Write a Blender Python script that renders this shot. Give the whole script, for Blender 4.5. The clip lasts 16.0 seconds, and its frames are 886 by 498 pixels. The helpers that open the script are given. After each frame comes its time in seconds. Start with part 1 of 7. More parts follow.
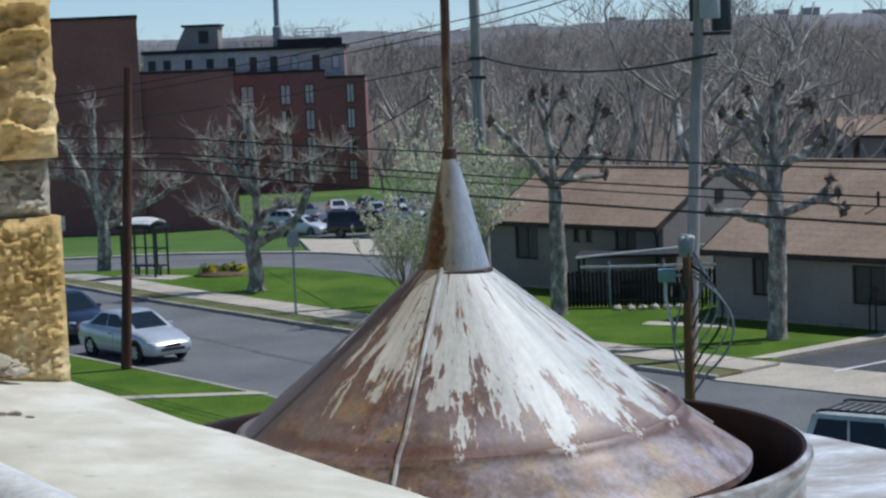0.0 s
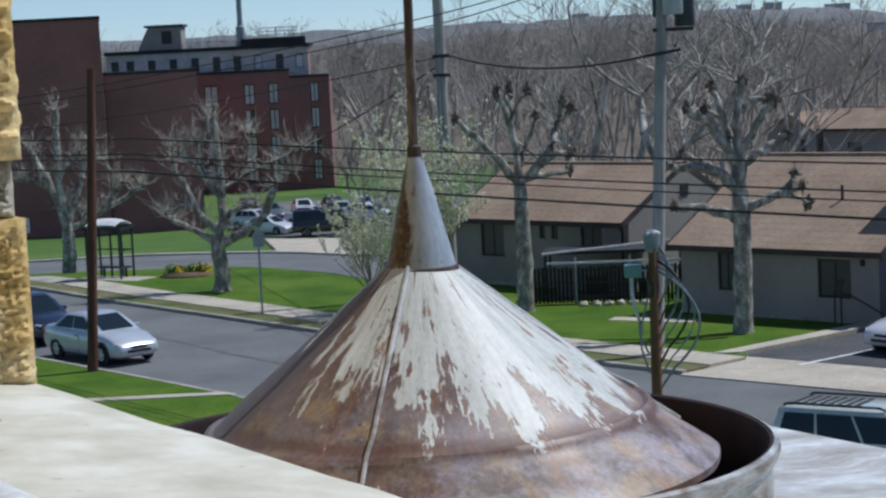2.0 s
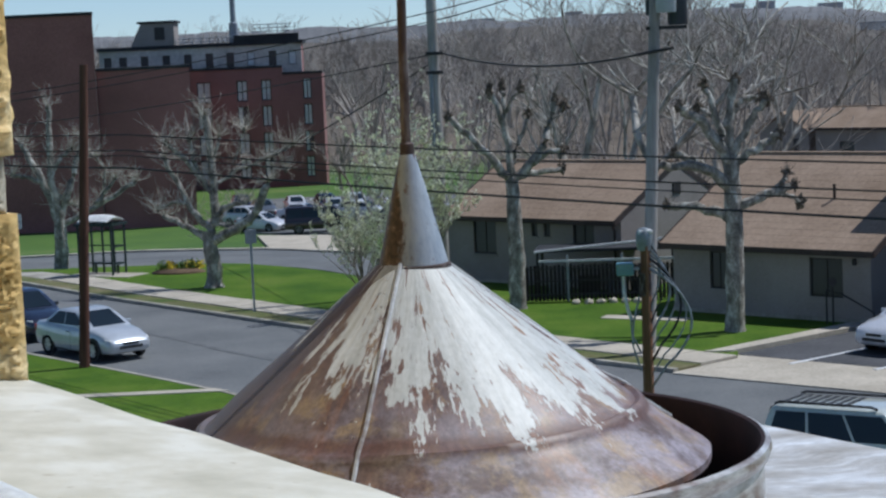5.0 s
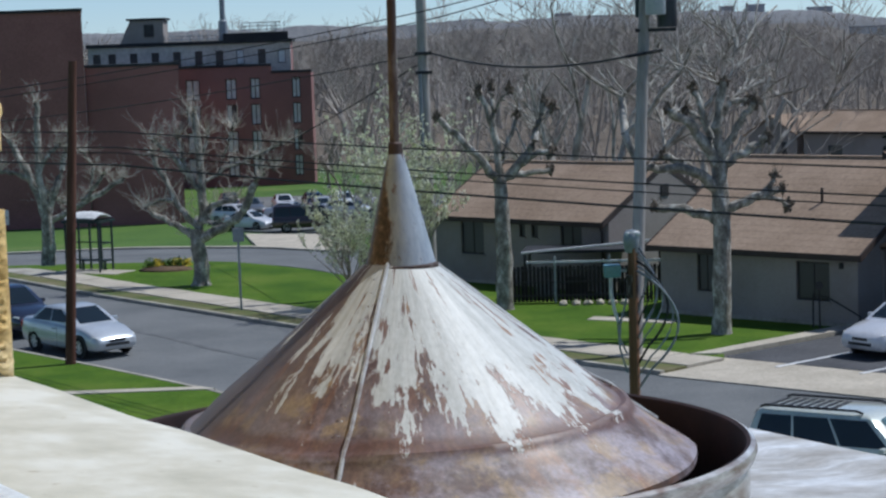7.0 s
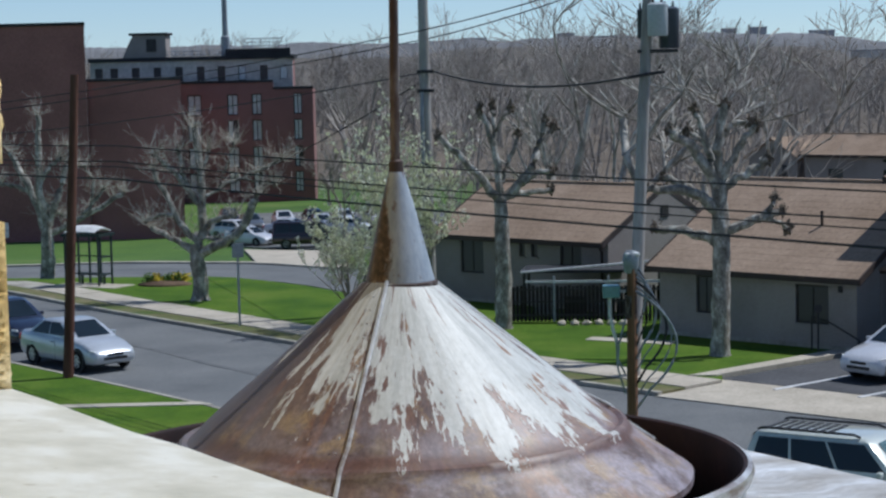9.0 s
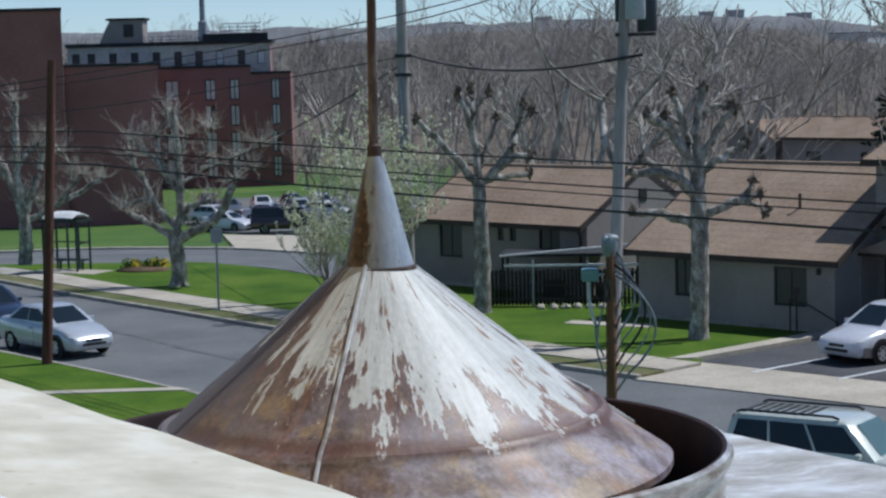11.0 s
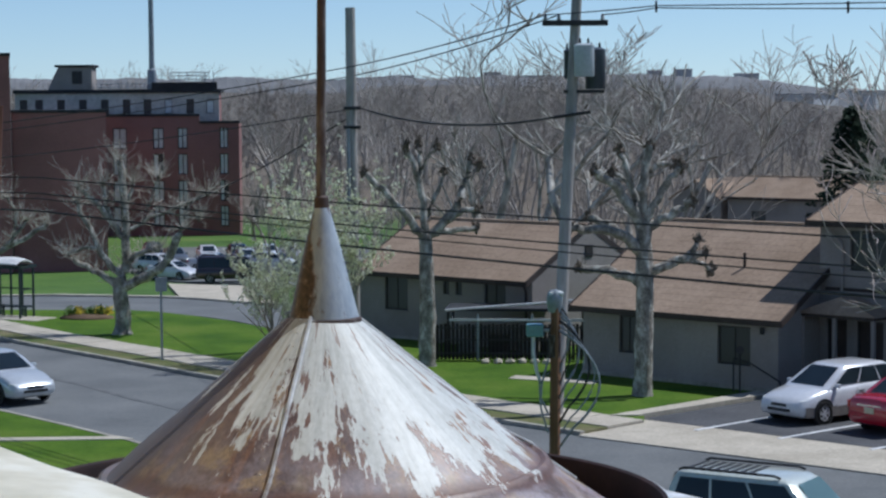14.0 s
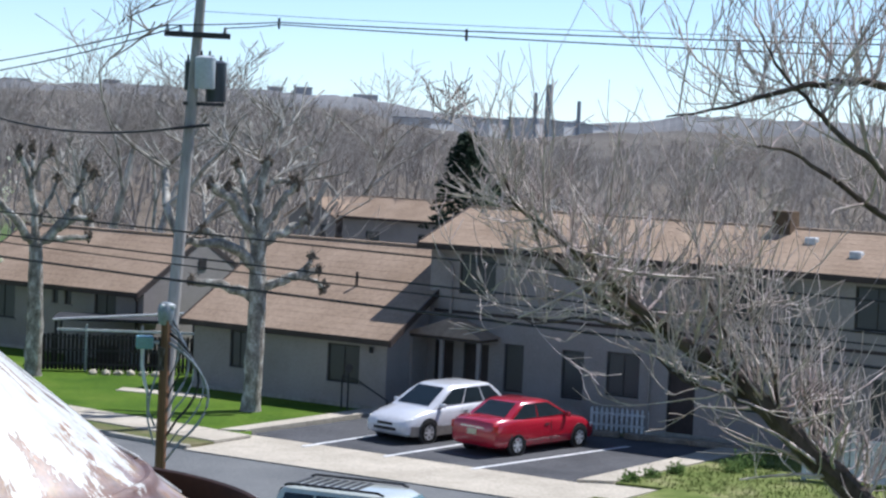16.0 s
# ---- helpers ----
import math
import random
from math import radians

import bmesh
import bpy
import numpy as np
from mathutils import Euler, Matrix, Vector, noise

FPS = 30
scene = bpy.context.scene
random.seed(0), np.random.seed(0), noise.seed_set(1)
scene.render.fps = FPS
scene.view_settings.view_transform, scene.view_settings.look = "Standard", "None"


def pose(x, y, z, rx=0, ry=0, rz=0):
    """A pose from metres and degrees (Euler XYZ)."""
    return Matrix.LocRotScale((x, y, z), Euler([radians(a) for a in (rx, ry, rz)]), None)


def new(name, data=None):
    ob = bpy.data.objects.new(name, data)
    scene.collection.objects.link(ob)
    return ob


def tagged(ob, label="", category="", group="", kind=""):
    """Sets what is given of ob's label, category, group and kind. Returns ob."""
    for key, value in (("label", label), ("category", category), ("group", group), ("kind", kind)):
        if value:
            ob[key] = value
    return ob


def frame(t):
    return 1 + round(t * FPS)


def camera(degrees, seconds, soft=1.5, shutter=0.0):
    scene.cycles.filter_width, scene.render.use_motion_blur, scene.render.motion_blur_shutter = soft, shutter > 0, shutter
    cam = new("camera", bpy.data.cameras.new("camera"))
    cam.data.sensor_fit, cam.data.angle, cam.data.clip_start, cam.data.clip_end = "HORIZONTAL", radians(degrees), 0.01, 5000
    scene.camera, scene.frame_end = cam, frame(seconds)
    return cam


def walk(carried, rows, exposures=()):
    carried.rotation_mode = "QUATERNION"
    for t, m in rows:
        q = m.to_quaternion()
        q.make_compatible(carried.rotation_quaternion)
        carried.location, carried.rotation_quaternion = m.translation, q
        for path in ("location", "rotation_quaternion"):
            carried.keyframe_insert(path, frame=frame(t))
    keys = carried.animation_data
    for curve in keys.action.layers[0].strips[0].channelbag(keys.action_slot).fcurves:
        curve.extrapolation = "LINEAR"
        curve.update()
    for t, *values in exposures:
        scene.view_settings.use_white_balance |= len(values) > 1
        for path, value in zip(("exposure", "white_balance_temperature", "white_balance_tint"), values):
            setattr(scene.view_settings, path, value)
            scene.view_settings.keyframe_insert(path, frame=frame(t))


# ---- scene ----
# ---------------- camera and its walk ----------------
cam = camera(24.57, 16.0, soft=2.5)
EYE = (0.0, 0.0, 9.0)
TURNS = [
    (0.0, 84.638, 2.325, 1.306),
    (0.5, 85.730, 1.969, 2.756),
    (1.0, 85.436, 2.335, 2.587),
    (1.5, 84.947, 2.701, 1.812),
    (2.0, 84.533, 2.880, 0.291),
    (2.5, 84.455, 3.093, 0.333),
    (3.0, 84.790, 2.917, 0.284),
    (3.5, 85.289, 2.492, 0.398),
    (4.0, 84.904, 2.649, 0.313),
    (6.5, 84.320, 2.315, -0.252),
    (7, 84.441, 2.071, -0.202),
    (7.5, 84.492, 2.167, -0.511),
    (8, 84.630, 1.921, -0.176),
    (8.5, 84.814, 1.854, 0.137),
    (9, 84.957, 1.332, -0.148),
    (11.5, 84.445, 1.587, -0.821),
    (12.0, 84.530, 1.548, -0.739),
    (12.5, 84.694, 1.470, -1.178),
    (13.0, 85.300, 1.894, 1.246),
    (13.5, 85.877, 1.545, 1.123),
    (14.0, 85.975, 0.393, -2.200),
    (14.5, 85.551, -0.696, -5.177),
    (15.0, 86.543, -1.369, -7.856),
    (15.5, 86.288, -1.752, -10.723),
    (16.0, 86.596, -2.502, -12.871),
]
walk(cam, [(t, pose(*EYE, rx, ry, rz)) for t, rx, ry, rz in TURNS],
     exposures=[(0, -0.23, 5700, 9), (12.5, -0.23, 5700, 9), (14.5, -0.12, 5600, 9.5), (15, 0.02, 5650, 10.5), (15.5, 0.24, 5750, 11), (16, 0.47, 5850, 12)])

# ---------------- sky, sun ----------------
SUN_AZ = (0.945, 0.33)          # plan direction towards the sun
SUN_EL = radians(57)
world = bpy.data.worlds.new("sky")
scene.world = world
world.use_nodes = True
wn = world.node_tree
sky = wn.nodes.new("ShaderNodeTexSky")
sky.sky_type = "NISHITA"
sky.sun_disc = False
sky.sun_elevation = SUN_EL
sky.sun_rotation = math.atan2(SUN_AZ[0], SUN_AZ[1])
sky.air_density, sky.dust_density, sky.ozone_density = 0.8, 0.0, 2.0
tint = wn.nodes.new("ShaderNodeMix")
tint.data_type, tint.blend_type = "RGBA", "MULTIPLY"
tint.inputs[0].default_value = 1.0
tint.inputs[7].default_value = (0.84, 0.985, 1.12, 1)
grey = wn.nodes.new("ShaderNodeRGBToBW")
wn.links.new(sky.outputs[0], grey.inputs[0])
pale = wn.nodes.new("ShaderNodeMix")
pale.data_type = "RGBA"
pale.inputs[0].default_value = 0.30
wn.links.new(sky.outputs[0], pale.inputs[6])
wn.links.new(grey.outputs[0], pale.inputs[7])
wn.links.new(pale.outputs[2], tint.inputs[6])
wn.links.new(tint.outputs[2], wn.nodes["Background"].inputs[0])
wn.nodes["Background"].inputs[1].default_value = 0.101
sun = bpy.data.lights.new("sun", "SUN")
sun.energy, sun.angle, sun.color = 4.55, radians(0.55), (1.0, 0.96, 0.90)
sun_ob = new("sun", sun)
sun_dir = Vector((SUN_AZ[0], SUN_AZ[1], 0)).normalized() * math.cos(SUN_EL) + Vector((0, 0, math.sin(SUN_EL)))
sun_ob.rotation_euler = sun_dir.to_track_quat("Z", "Y").to_euler()
sun_ob.location = (20, -20, 60)


# ---------------- materials ----------------
def shader(name):
    m = bpy.data.materials.new(name)
    m.use_nodes = True
    nt = m.node_tree
    return m, nt, nt.nodes["Principled BSDF"]


def noise_node(nt, scale, detail=4.0, rough=0.55, stretch=None, world_space=True):
    n = nt.nodes.new("ShaderNodeTexNoise")
    n.inputs["Scale"].default_value, n.inputs["Detail"].default_value = scale, detail
    n.inputs["Roughness"].default_value = rough
    if world_space:
        src = nt.nodes.new("ShaderNodeNewGeometry").outputs["Position"]
    else:
        src = nt.nodes.new("ShaderNodeTexCoord").outputs["Object"]
    if stretch:
        mp = nt.nodes.new("ShaderNodeMapping")
        mp.inputs["Scale"].default_value = stretch
        nt.links.new(src, mp.inputs[0])
        src = mp.outputs[0]
    nt.links.new(src, n.inputs["Vector"])
    return n.outputs["Fac"]


def ramp(nt, fac, stops):
    r = nt.nodes.new("ShaderNodeValToRGB")
    el = r.color_ramp.elements
    while len(el) < len(stops):
        el.new(0.5)
    for e, (p, c) in zip(el, stops):
        e.position, e.color = p, (*c, 1) if len(c) == 3 else c
    nt.links.new(fac, r.inputs[0])
    return r.outputs[0]


def mixc(nt, fac, a, b, mode="MIX"):
    m = nt.nodes.new("ShaderNodeMix")
    m.data_type, m.blend_type = "RGBA", mode
    for sock, v in ((m.inputs[0], fac), (m.inputs[6], a), (m.inputs[7], b)):
        if hasattr(v, "is_linked"):
            nt.links.new(v, sock)
        elif isinstance(v, (int, float)):
            sock.default_value = v
        else:
            sock.default_value = (*v, 1)
    return m.outputs[2]


def bump(nt, bsdf, fac, strength, dist):
    b = nt.nodes.new("ShaderNodeBump")
    b.inputs["Strength"].default_value, b.inputs["Distance"].default_value = strength, dist
    nt.links.new(fac, b.inputs["Height"])
    nt.links.new(b.outputs[0], bsdf.inputs["Normal"])


def surf(name, c1, c2, scale=1.5, fine=25.0, rough=0.8, metal=0.0, relief=0.3, dist=0.01, stretch=None, c3=None, local=False, coat=0.0, rand=0.0):
    """Two-scale coloured surface: broad blotches between c1 and c2, fine grain on top."""
    m, nt, p = shader(name)
    broad = noise_node(nt, scale, 5, 0.6, stretch, not local)
    grain = noise_node(nt, fine, 6, 0.65, stretch, not local)
    stops = [(0.36, c1), (0.64, c2)] if c3 is None else [(0.32, c1), (0.52, c2), (0.70, c3)]
    col = ramp(nt, broad, stops)
    g = ramp(nt, grain, [(0.3, (0.72, 0.72, 0.72)), (0.7, (1.22, 1.22, 1.22))])
    col = mixc(nt, 0.8, col, g, "MULTIPLY")
    if rand:
        inf = nt.nodes.new("ShaderNodeObjectInfo")
        v = ramp(nt, inf.outputs["Random"], [(0.0, (1 - rand,) * 3), (1.0, (1 + rand,) * 3)])
        col = mixc(nt, 1.0, col, v, "MULTIPLY")
    nt.links.new(col, p.inputs["Base Color"])
    p.inputs["Roughness"].default_value, p.inputs["Metallic"].default_value = rough, metal
    p.inputs["Specular IOR Level"].default_value = 0.5 if rough < 0.8 else 0.14
    p.inputs["Coat Weight"].default_value = coat
    p.inputs["Coat Roughness"].default_value = 0.06
    if relief:
        bump(nt, p, grain, relief, dist)
    return m


def glass_dark(name, tint=(0.02, 0.025, 0.03), rough=0.06):
    m, nt, p = shader(name)
    p.inputs["Base Color"].default_value = (*tint, 1)
    p.inputs["Roughness"].default_value = rough
    p.inputs["Specular IOR Level"].default_value = 0.75
    n = noise_node(nt, 2.0, 2)
    bump(nt, p, n, 0.12, 0.02)
    return m


def paint(name, col, rough=0.35, metal=0.0, coat=0.8, var=0.08):
    a = tuple(max(0, c * (1 - var)) for c in col)
    b = tuple(min(1, c * (1 + var)) for c in col)
    return surf(name, a, b, 1.2, 30, rough, metal, 0.04, 0.002, coat=coat)


def lamp_mat(name, col, strength=0.0):
    m, nt, p = shader(name)
    p.inputs["Base Color"].default_value = (*col, 1)
    p.inputs["Roughness"].default_value = 0.15
    return m


M = {}
M["asphalt"] = surf("asphalt", (0.126, 0.130, 0.131), (0.160, 0.164, 0.163), 0.25, 14, 0.9, 0, 0.4, 0.02, c3=(0.188, 0.190, 0.187))
M["asphalt_lot"] = surf("asphalt_lot", (0.070, 0.071, 0.075), (0.105, 0.105, 0.110), 0.5, 10, 0.88, 0, 0.4, 0.02)
M["concrete"] = surf("concrete", (0.40, 0.355, 0.285), (0.51, 0.455, 0.37), 0.6, 9, 0.9, 0, 0.3, 0.01)
M["kerb"] = surf("kerbstone", (0.28, 0.26, 0.22), (0.42, 0.39, 0.33), 0.8, 7, 0.9, 0, 0.3, 0.01)
M["line"] = surf("road_paint", (0.55, 0.55, 0.55), (0.75, 0.75, 0.74), 2.0, 18, 0.7)
M["grass"] = surf("lawn_grass", (0.042, 0.094, 0.007), (0.078, 0.140, 0.011), 0.30, 7, 0.9, 0, 0.8, 0.05, c3=(0.116, 0.168, 0.022))
M["verge"] = surf("worn_verge", (0.07, 0.11, 0.025), (0.14, 0.14, 0.06), 0.5, 6, 0.95, 0, 0.7, 0.04, c3=(0.20, 0.17, 0.10))
M["soil"] = surf("soil", (0.09, 0.06, 0.04), (0.16, 0.11, 0.07), 1.0, 9, 0.95, 0, 0.8, 0.04)
M["bark_pale"] = surf("mottled_sycamore_bark", (0.17, 0.15, 0.12), (0.42, 0.39, 0.34), 2.2, 14, 0.9, 0, 0.3, 0.006, (1, 1, 0.5), (0.66, 0.63, 0.56))
M["bark_mottled"] = surf("mottled_street_tree_bark", (0.12, 0.105, 0.085), (0.31, 0.285, 0.245), 4.0, 16, 0.9, 0, 0.3, 0.006, (1, 1, 0.6), (0.66, 0.63, 0.56))
M["bark_dark"] = surf("grey_brown_bark", (0.050, 0.038, 0.034), (0.125, 0.10, 0.088), 3.0, 20, 0.92, 0, 0.4, 0.006, (1, 1, 0.4))
M["twig"] = surf("grey_twig_bark", (0.20, 0.165, 0.13), (0.38, 0.33, 0.27), 2.0, 12, 0.9, 0, 0.2, 0.005)
M["twig_red"] = surf("young_twig_bark", (0.38, 0.305, 0.285), (0.66, 0.57, 0.535), 3.0, 20, 0.85, 0, 0.2, 0.004)
M["woods"] = surf("far_woods_bark", (0.25, 0.220, 0.194), (0.365, 0.328, 0.292), 0.05, 1.5, 0.95, 0, 0, 0, c3=(0.50, 0.455, 0.405))
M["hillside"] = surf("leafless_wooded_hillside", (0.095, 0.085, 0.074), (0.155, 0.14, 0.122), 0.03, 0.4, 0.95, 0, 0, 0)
# distance haze is painted into the next two greys
M["far_block"] = surf("far_masonry_painted_haze", (0.40, 0.39, 0.40), (0.52, 0.50, 0.50), 0.05, 0.6, 0.95, 0, 0, 0)
M["ridge"] = surf("far_hillside_painted_haze", (0.13, 0.132, 0.135), (0.195, 0.196, 0.20), 0.02, 0.2, 0.95, 0, 0, 0)
M["conifer"] = surf("dark_conifer_needles", (0.010, 0.020, 0.012), (0.025, 0.042, 0.022), 0.8, 9, 0.8)
M["stucco"] = surf("grey_beige_stucco", (0.280, 0.247, 0.224), (0.350, 0.311, 0.284), 0.35, 28, 0.92, 0, 0.25, 0.006)
M["roof"] = surf("brown_roof_shingle", (0.285, 0.205, 0.144), (0.365, 0.268, 0.193), 0.5, 7, 0.92, 0, 0.4, 0.02)
M["trim"] = surf("dark_brown_trim", (0.035, 0.024, 0.02), (0.06, 0.04, 0.033), 1.0, 10, 0.7)
M["frame"] = surf("dark_window_frame", (0.03, 0.027, 0.025), (0.05, 0.045, 0.042), 2.0, 10, 0.6)
M["glass"] = glass_dark("dark_window_glass", (0.022, 0.021, 0.024), 0.38)
M["car_glass"] = glass_dark("car_window_glass", (0.040, 0.058, 0.070), 0.03)
M["blue_glass"] = glass_dark("dark_tinted_windscreen", (0.030, 0.046, 0.062), 0.03)
# off-roader's windscreen: the sky's reflection painted in as pale teal
M["sky_tone_glass"] = glass_dark("windscreen_painted_sky", (0.21, 0.33, 0.35), 0.05)
M["brick"] = surf("dark_red_brick", (0.25, 0.117, 0.104), (0.37, 0.172, 0.153), 0.10, 9.0, 0.92, 0, 0.3, 0.01)
M["white_brick"] = surf("white_painted_brick", (0.42, 0.41, 0.38), (0.58, 0.56, 0.52), 0.2, 3, 0.85)
# the same brick in darker colour, countering the light on the windowed walls
M["shaded_brick"] = surf("shaded_brick", (0.225, 0.122, 0.114), (0.305, 0.166, 0.155), 0.12, 9.0, 0.92, 0, 0.3, 0.01)
M["rough_grass"] = surf("rough_dry_grass", (0.10, 0.14, 0.03), (0.17, 0.20, 0.06), 0.7, 7, 0.95, 0, 0.8, 0.04, c3=(0.30, 0.28, 0.14))
M["roof_dark"] = surf("dark_flat_roof", (0.03, 0.032, 0.036), (0.055, 0.056, 0.06), 0.3, 4, 0.85)
M["pane"] = surf("pale_window_blind", (0.52, 0.58, 0.60), (0.74, 0.78, 0.79), 0.3, 3, 0.3)
M["steel"] = surf("grey_steel", (0.22, 0.24, 0.26), (0.34, 0.36, 0.38), 2.0, 20, 0.5, 0.3)
M["dark_steel"] = surf("dark_green_steel", (0.012, 0.022, 0.02), (0.025, 0.038, 0.034), 2.0, 20, 0.5, 0.2)
M["pole_grey"] = surf("weathered_grey_pole", (0.27, 0.25, 0.23), (0.42, 0.395, 0.365), 2.5, 14, 0.9, 0, 0.3, 0.004, (1, 1, 0.12))
M["pole_brown"] = surf("red_brown_pole", (0.095, 0.046, 0.033), (0.160, 0.078, 0.055), 2.5, 14, 0.88, 0, 0.3, 0.004, (1, 1, 0.12))
M["pole_tan"] = surf("tan_brown_pole", (0.13, 0.068, 0.038), (0.25, 0.135, 0.078), 2.5, 14, 0.88, 0, 0.3, 0.004, (1, 1, 0.12))
M["dark_lane"] = surf("dark_lane_asphalt", (0.11, 0.113, 0.114), (0.155, 0.157, 0.156), 1, 12, 0.85)
M["wire"] = surf("black_cable", (0.012, 0.012, 0.014), (0.025, 0.025, 0.028), 2, 10, 0.7)
M["white_wood"] = surf("white_painted_wood", (0.55, 0.55, 0.54), (0.74, 0.73, 0.71), 1.5, 12, 0.7)
M["timber"] = surf("grey_timber", (0.20, 0.16, 0.12), (0.32, 0.27, 0.21), 1.5, 12, 0.9)
M["dark_wood"] = surf("dark_slatted_wood", (0.02, 0.018, 0.017), (0.045, 0.038, 0.034), 1.5, 10, 0.9)
M["teal"] = paint("teal_enamel", (0.10, 0.26, 0.28), 0.4)
M["tyre"] = surf("tyre_rubber", (0.012, 0.012, 0.012), (0.022, 0.022, 0.022), 6, 40, 0.85)
M["alloy"] = surf("alloy_wheel", (0.55, 0.55, 0.56), (0.70, 0.70, 0.71), 6, 40, 0.35, 0.4)
M["chrome"] = surf("dull_chrome", (0.5, 0.5, 0.5), (0.65, 0.65, 0.65), 6, 40, 0.2, 0.9, 0)
M["black_trim"] = surf("black_plastic", (0.012, 0.012, 0.013), (0.025, 0.025, 0.026), 6, 40, 0.6)
M["red_lamp"] = lamp_mat("red_lamp_lens", (0.45, 0.02, 0.02))
M["clear_lamp"] = lamp_mat("clear_lamp_lens", (0.75, 0.75, 0.72))
M["plate"] = surf("pale_plate", (0.55, 0.5, 0.3), (0.7, 0.65, 0.45), 8, 40, 0.5)
M["yellow_flower"] = surf("yellow_flowers", (0.35, 0.28, 0.02), (0.60, 0.46, 0.05), 3, 12, 0.8)
M["shrub"] = surf("shrub_leaves", (0.05, 0.10, 0.02), (0.11, 0.17, 0.04), 2, 12, 0.8)


def ledge_material():
    m, nt, p = shader("cream_painted_sill")
    broad = noise_node(nt, 7.0, 5, 0.55, (1.1, 0.8, 1))
    fine = noise_node(nt, 60, 6, 0.7)
    spots = noise_node(nt, 26, 3, 0.5)
    col = ramp(nt, broad, [(0.36, (0.475, 0.45, 0.36)), (0.52, (0.575, 0.545, 0.45)), (0.66, (0.68, 0.66, 0.58))])
    dirt = ramp(nt, spots, [(0.68, (1, 1, 1)), (0.76, (0.62, 0.55, 0.45))])
    col = mixc(nt, 0.7, col, dirt, "MULTIPLY")
    nt.links.new(col, p.inputs["Base Color"])
    p.inputs["Roughness"].default_value = 0.75
    bump(nt, p, fine, 0.25, 0.004)
    return m


def stone_material():
    m, nt, p = shader("yellow_rock_faced_sandstone")
    broad = noise_node(nt, 7.0, 4, 0.6)
    mid = noise_node(nt, 34, 5, 0.65, (1, 1, 2.2))
    fine = noise_node(nt, 150, 5, 0.7)
    col = ramp(nt, broad, [(0.34, (0.57, 0.39, 0.135)), (0.52, (0.75, 0.54, 0.225)), (0.70, (0.86, 0.70, 0.40))])
    g = ramp(nt, mid, [(0.3, (0.66, 0.60, 0.52)), (0.66, (1.18, 1.16, 1.12))])
    col = mixc(nt, 0.85, col, g, "MULTIPLY")
    nt.links.new(col, p.inputs["Base Color"])
    p.inputs["Roughness"].default_value = 0.92
    s = nt.nodes.new("ShaderNodeMath")
    s.operation = "ADD"
    nt.links.new(mid, s.inputs[0])
    nt.links.new(fine, s.inputs[1])
    bump(nt, p, s.outputs[0], 0.8, 0.006)
    return m


VENT = (-0.105, 5.0)


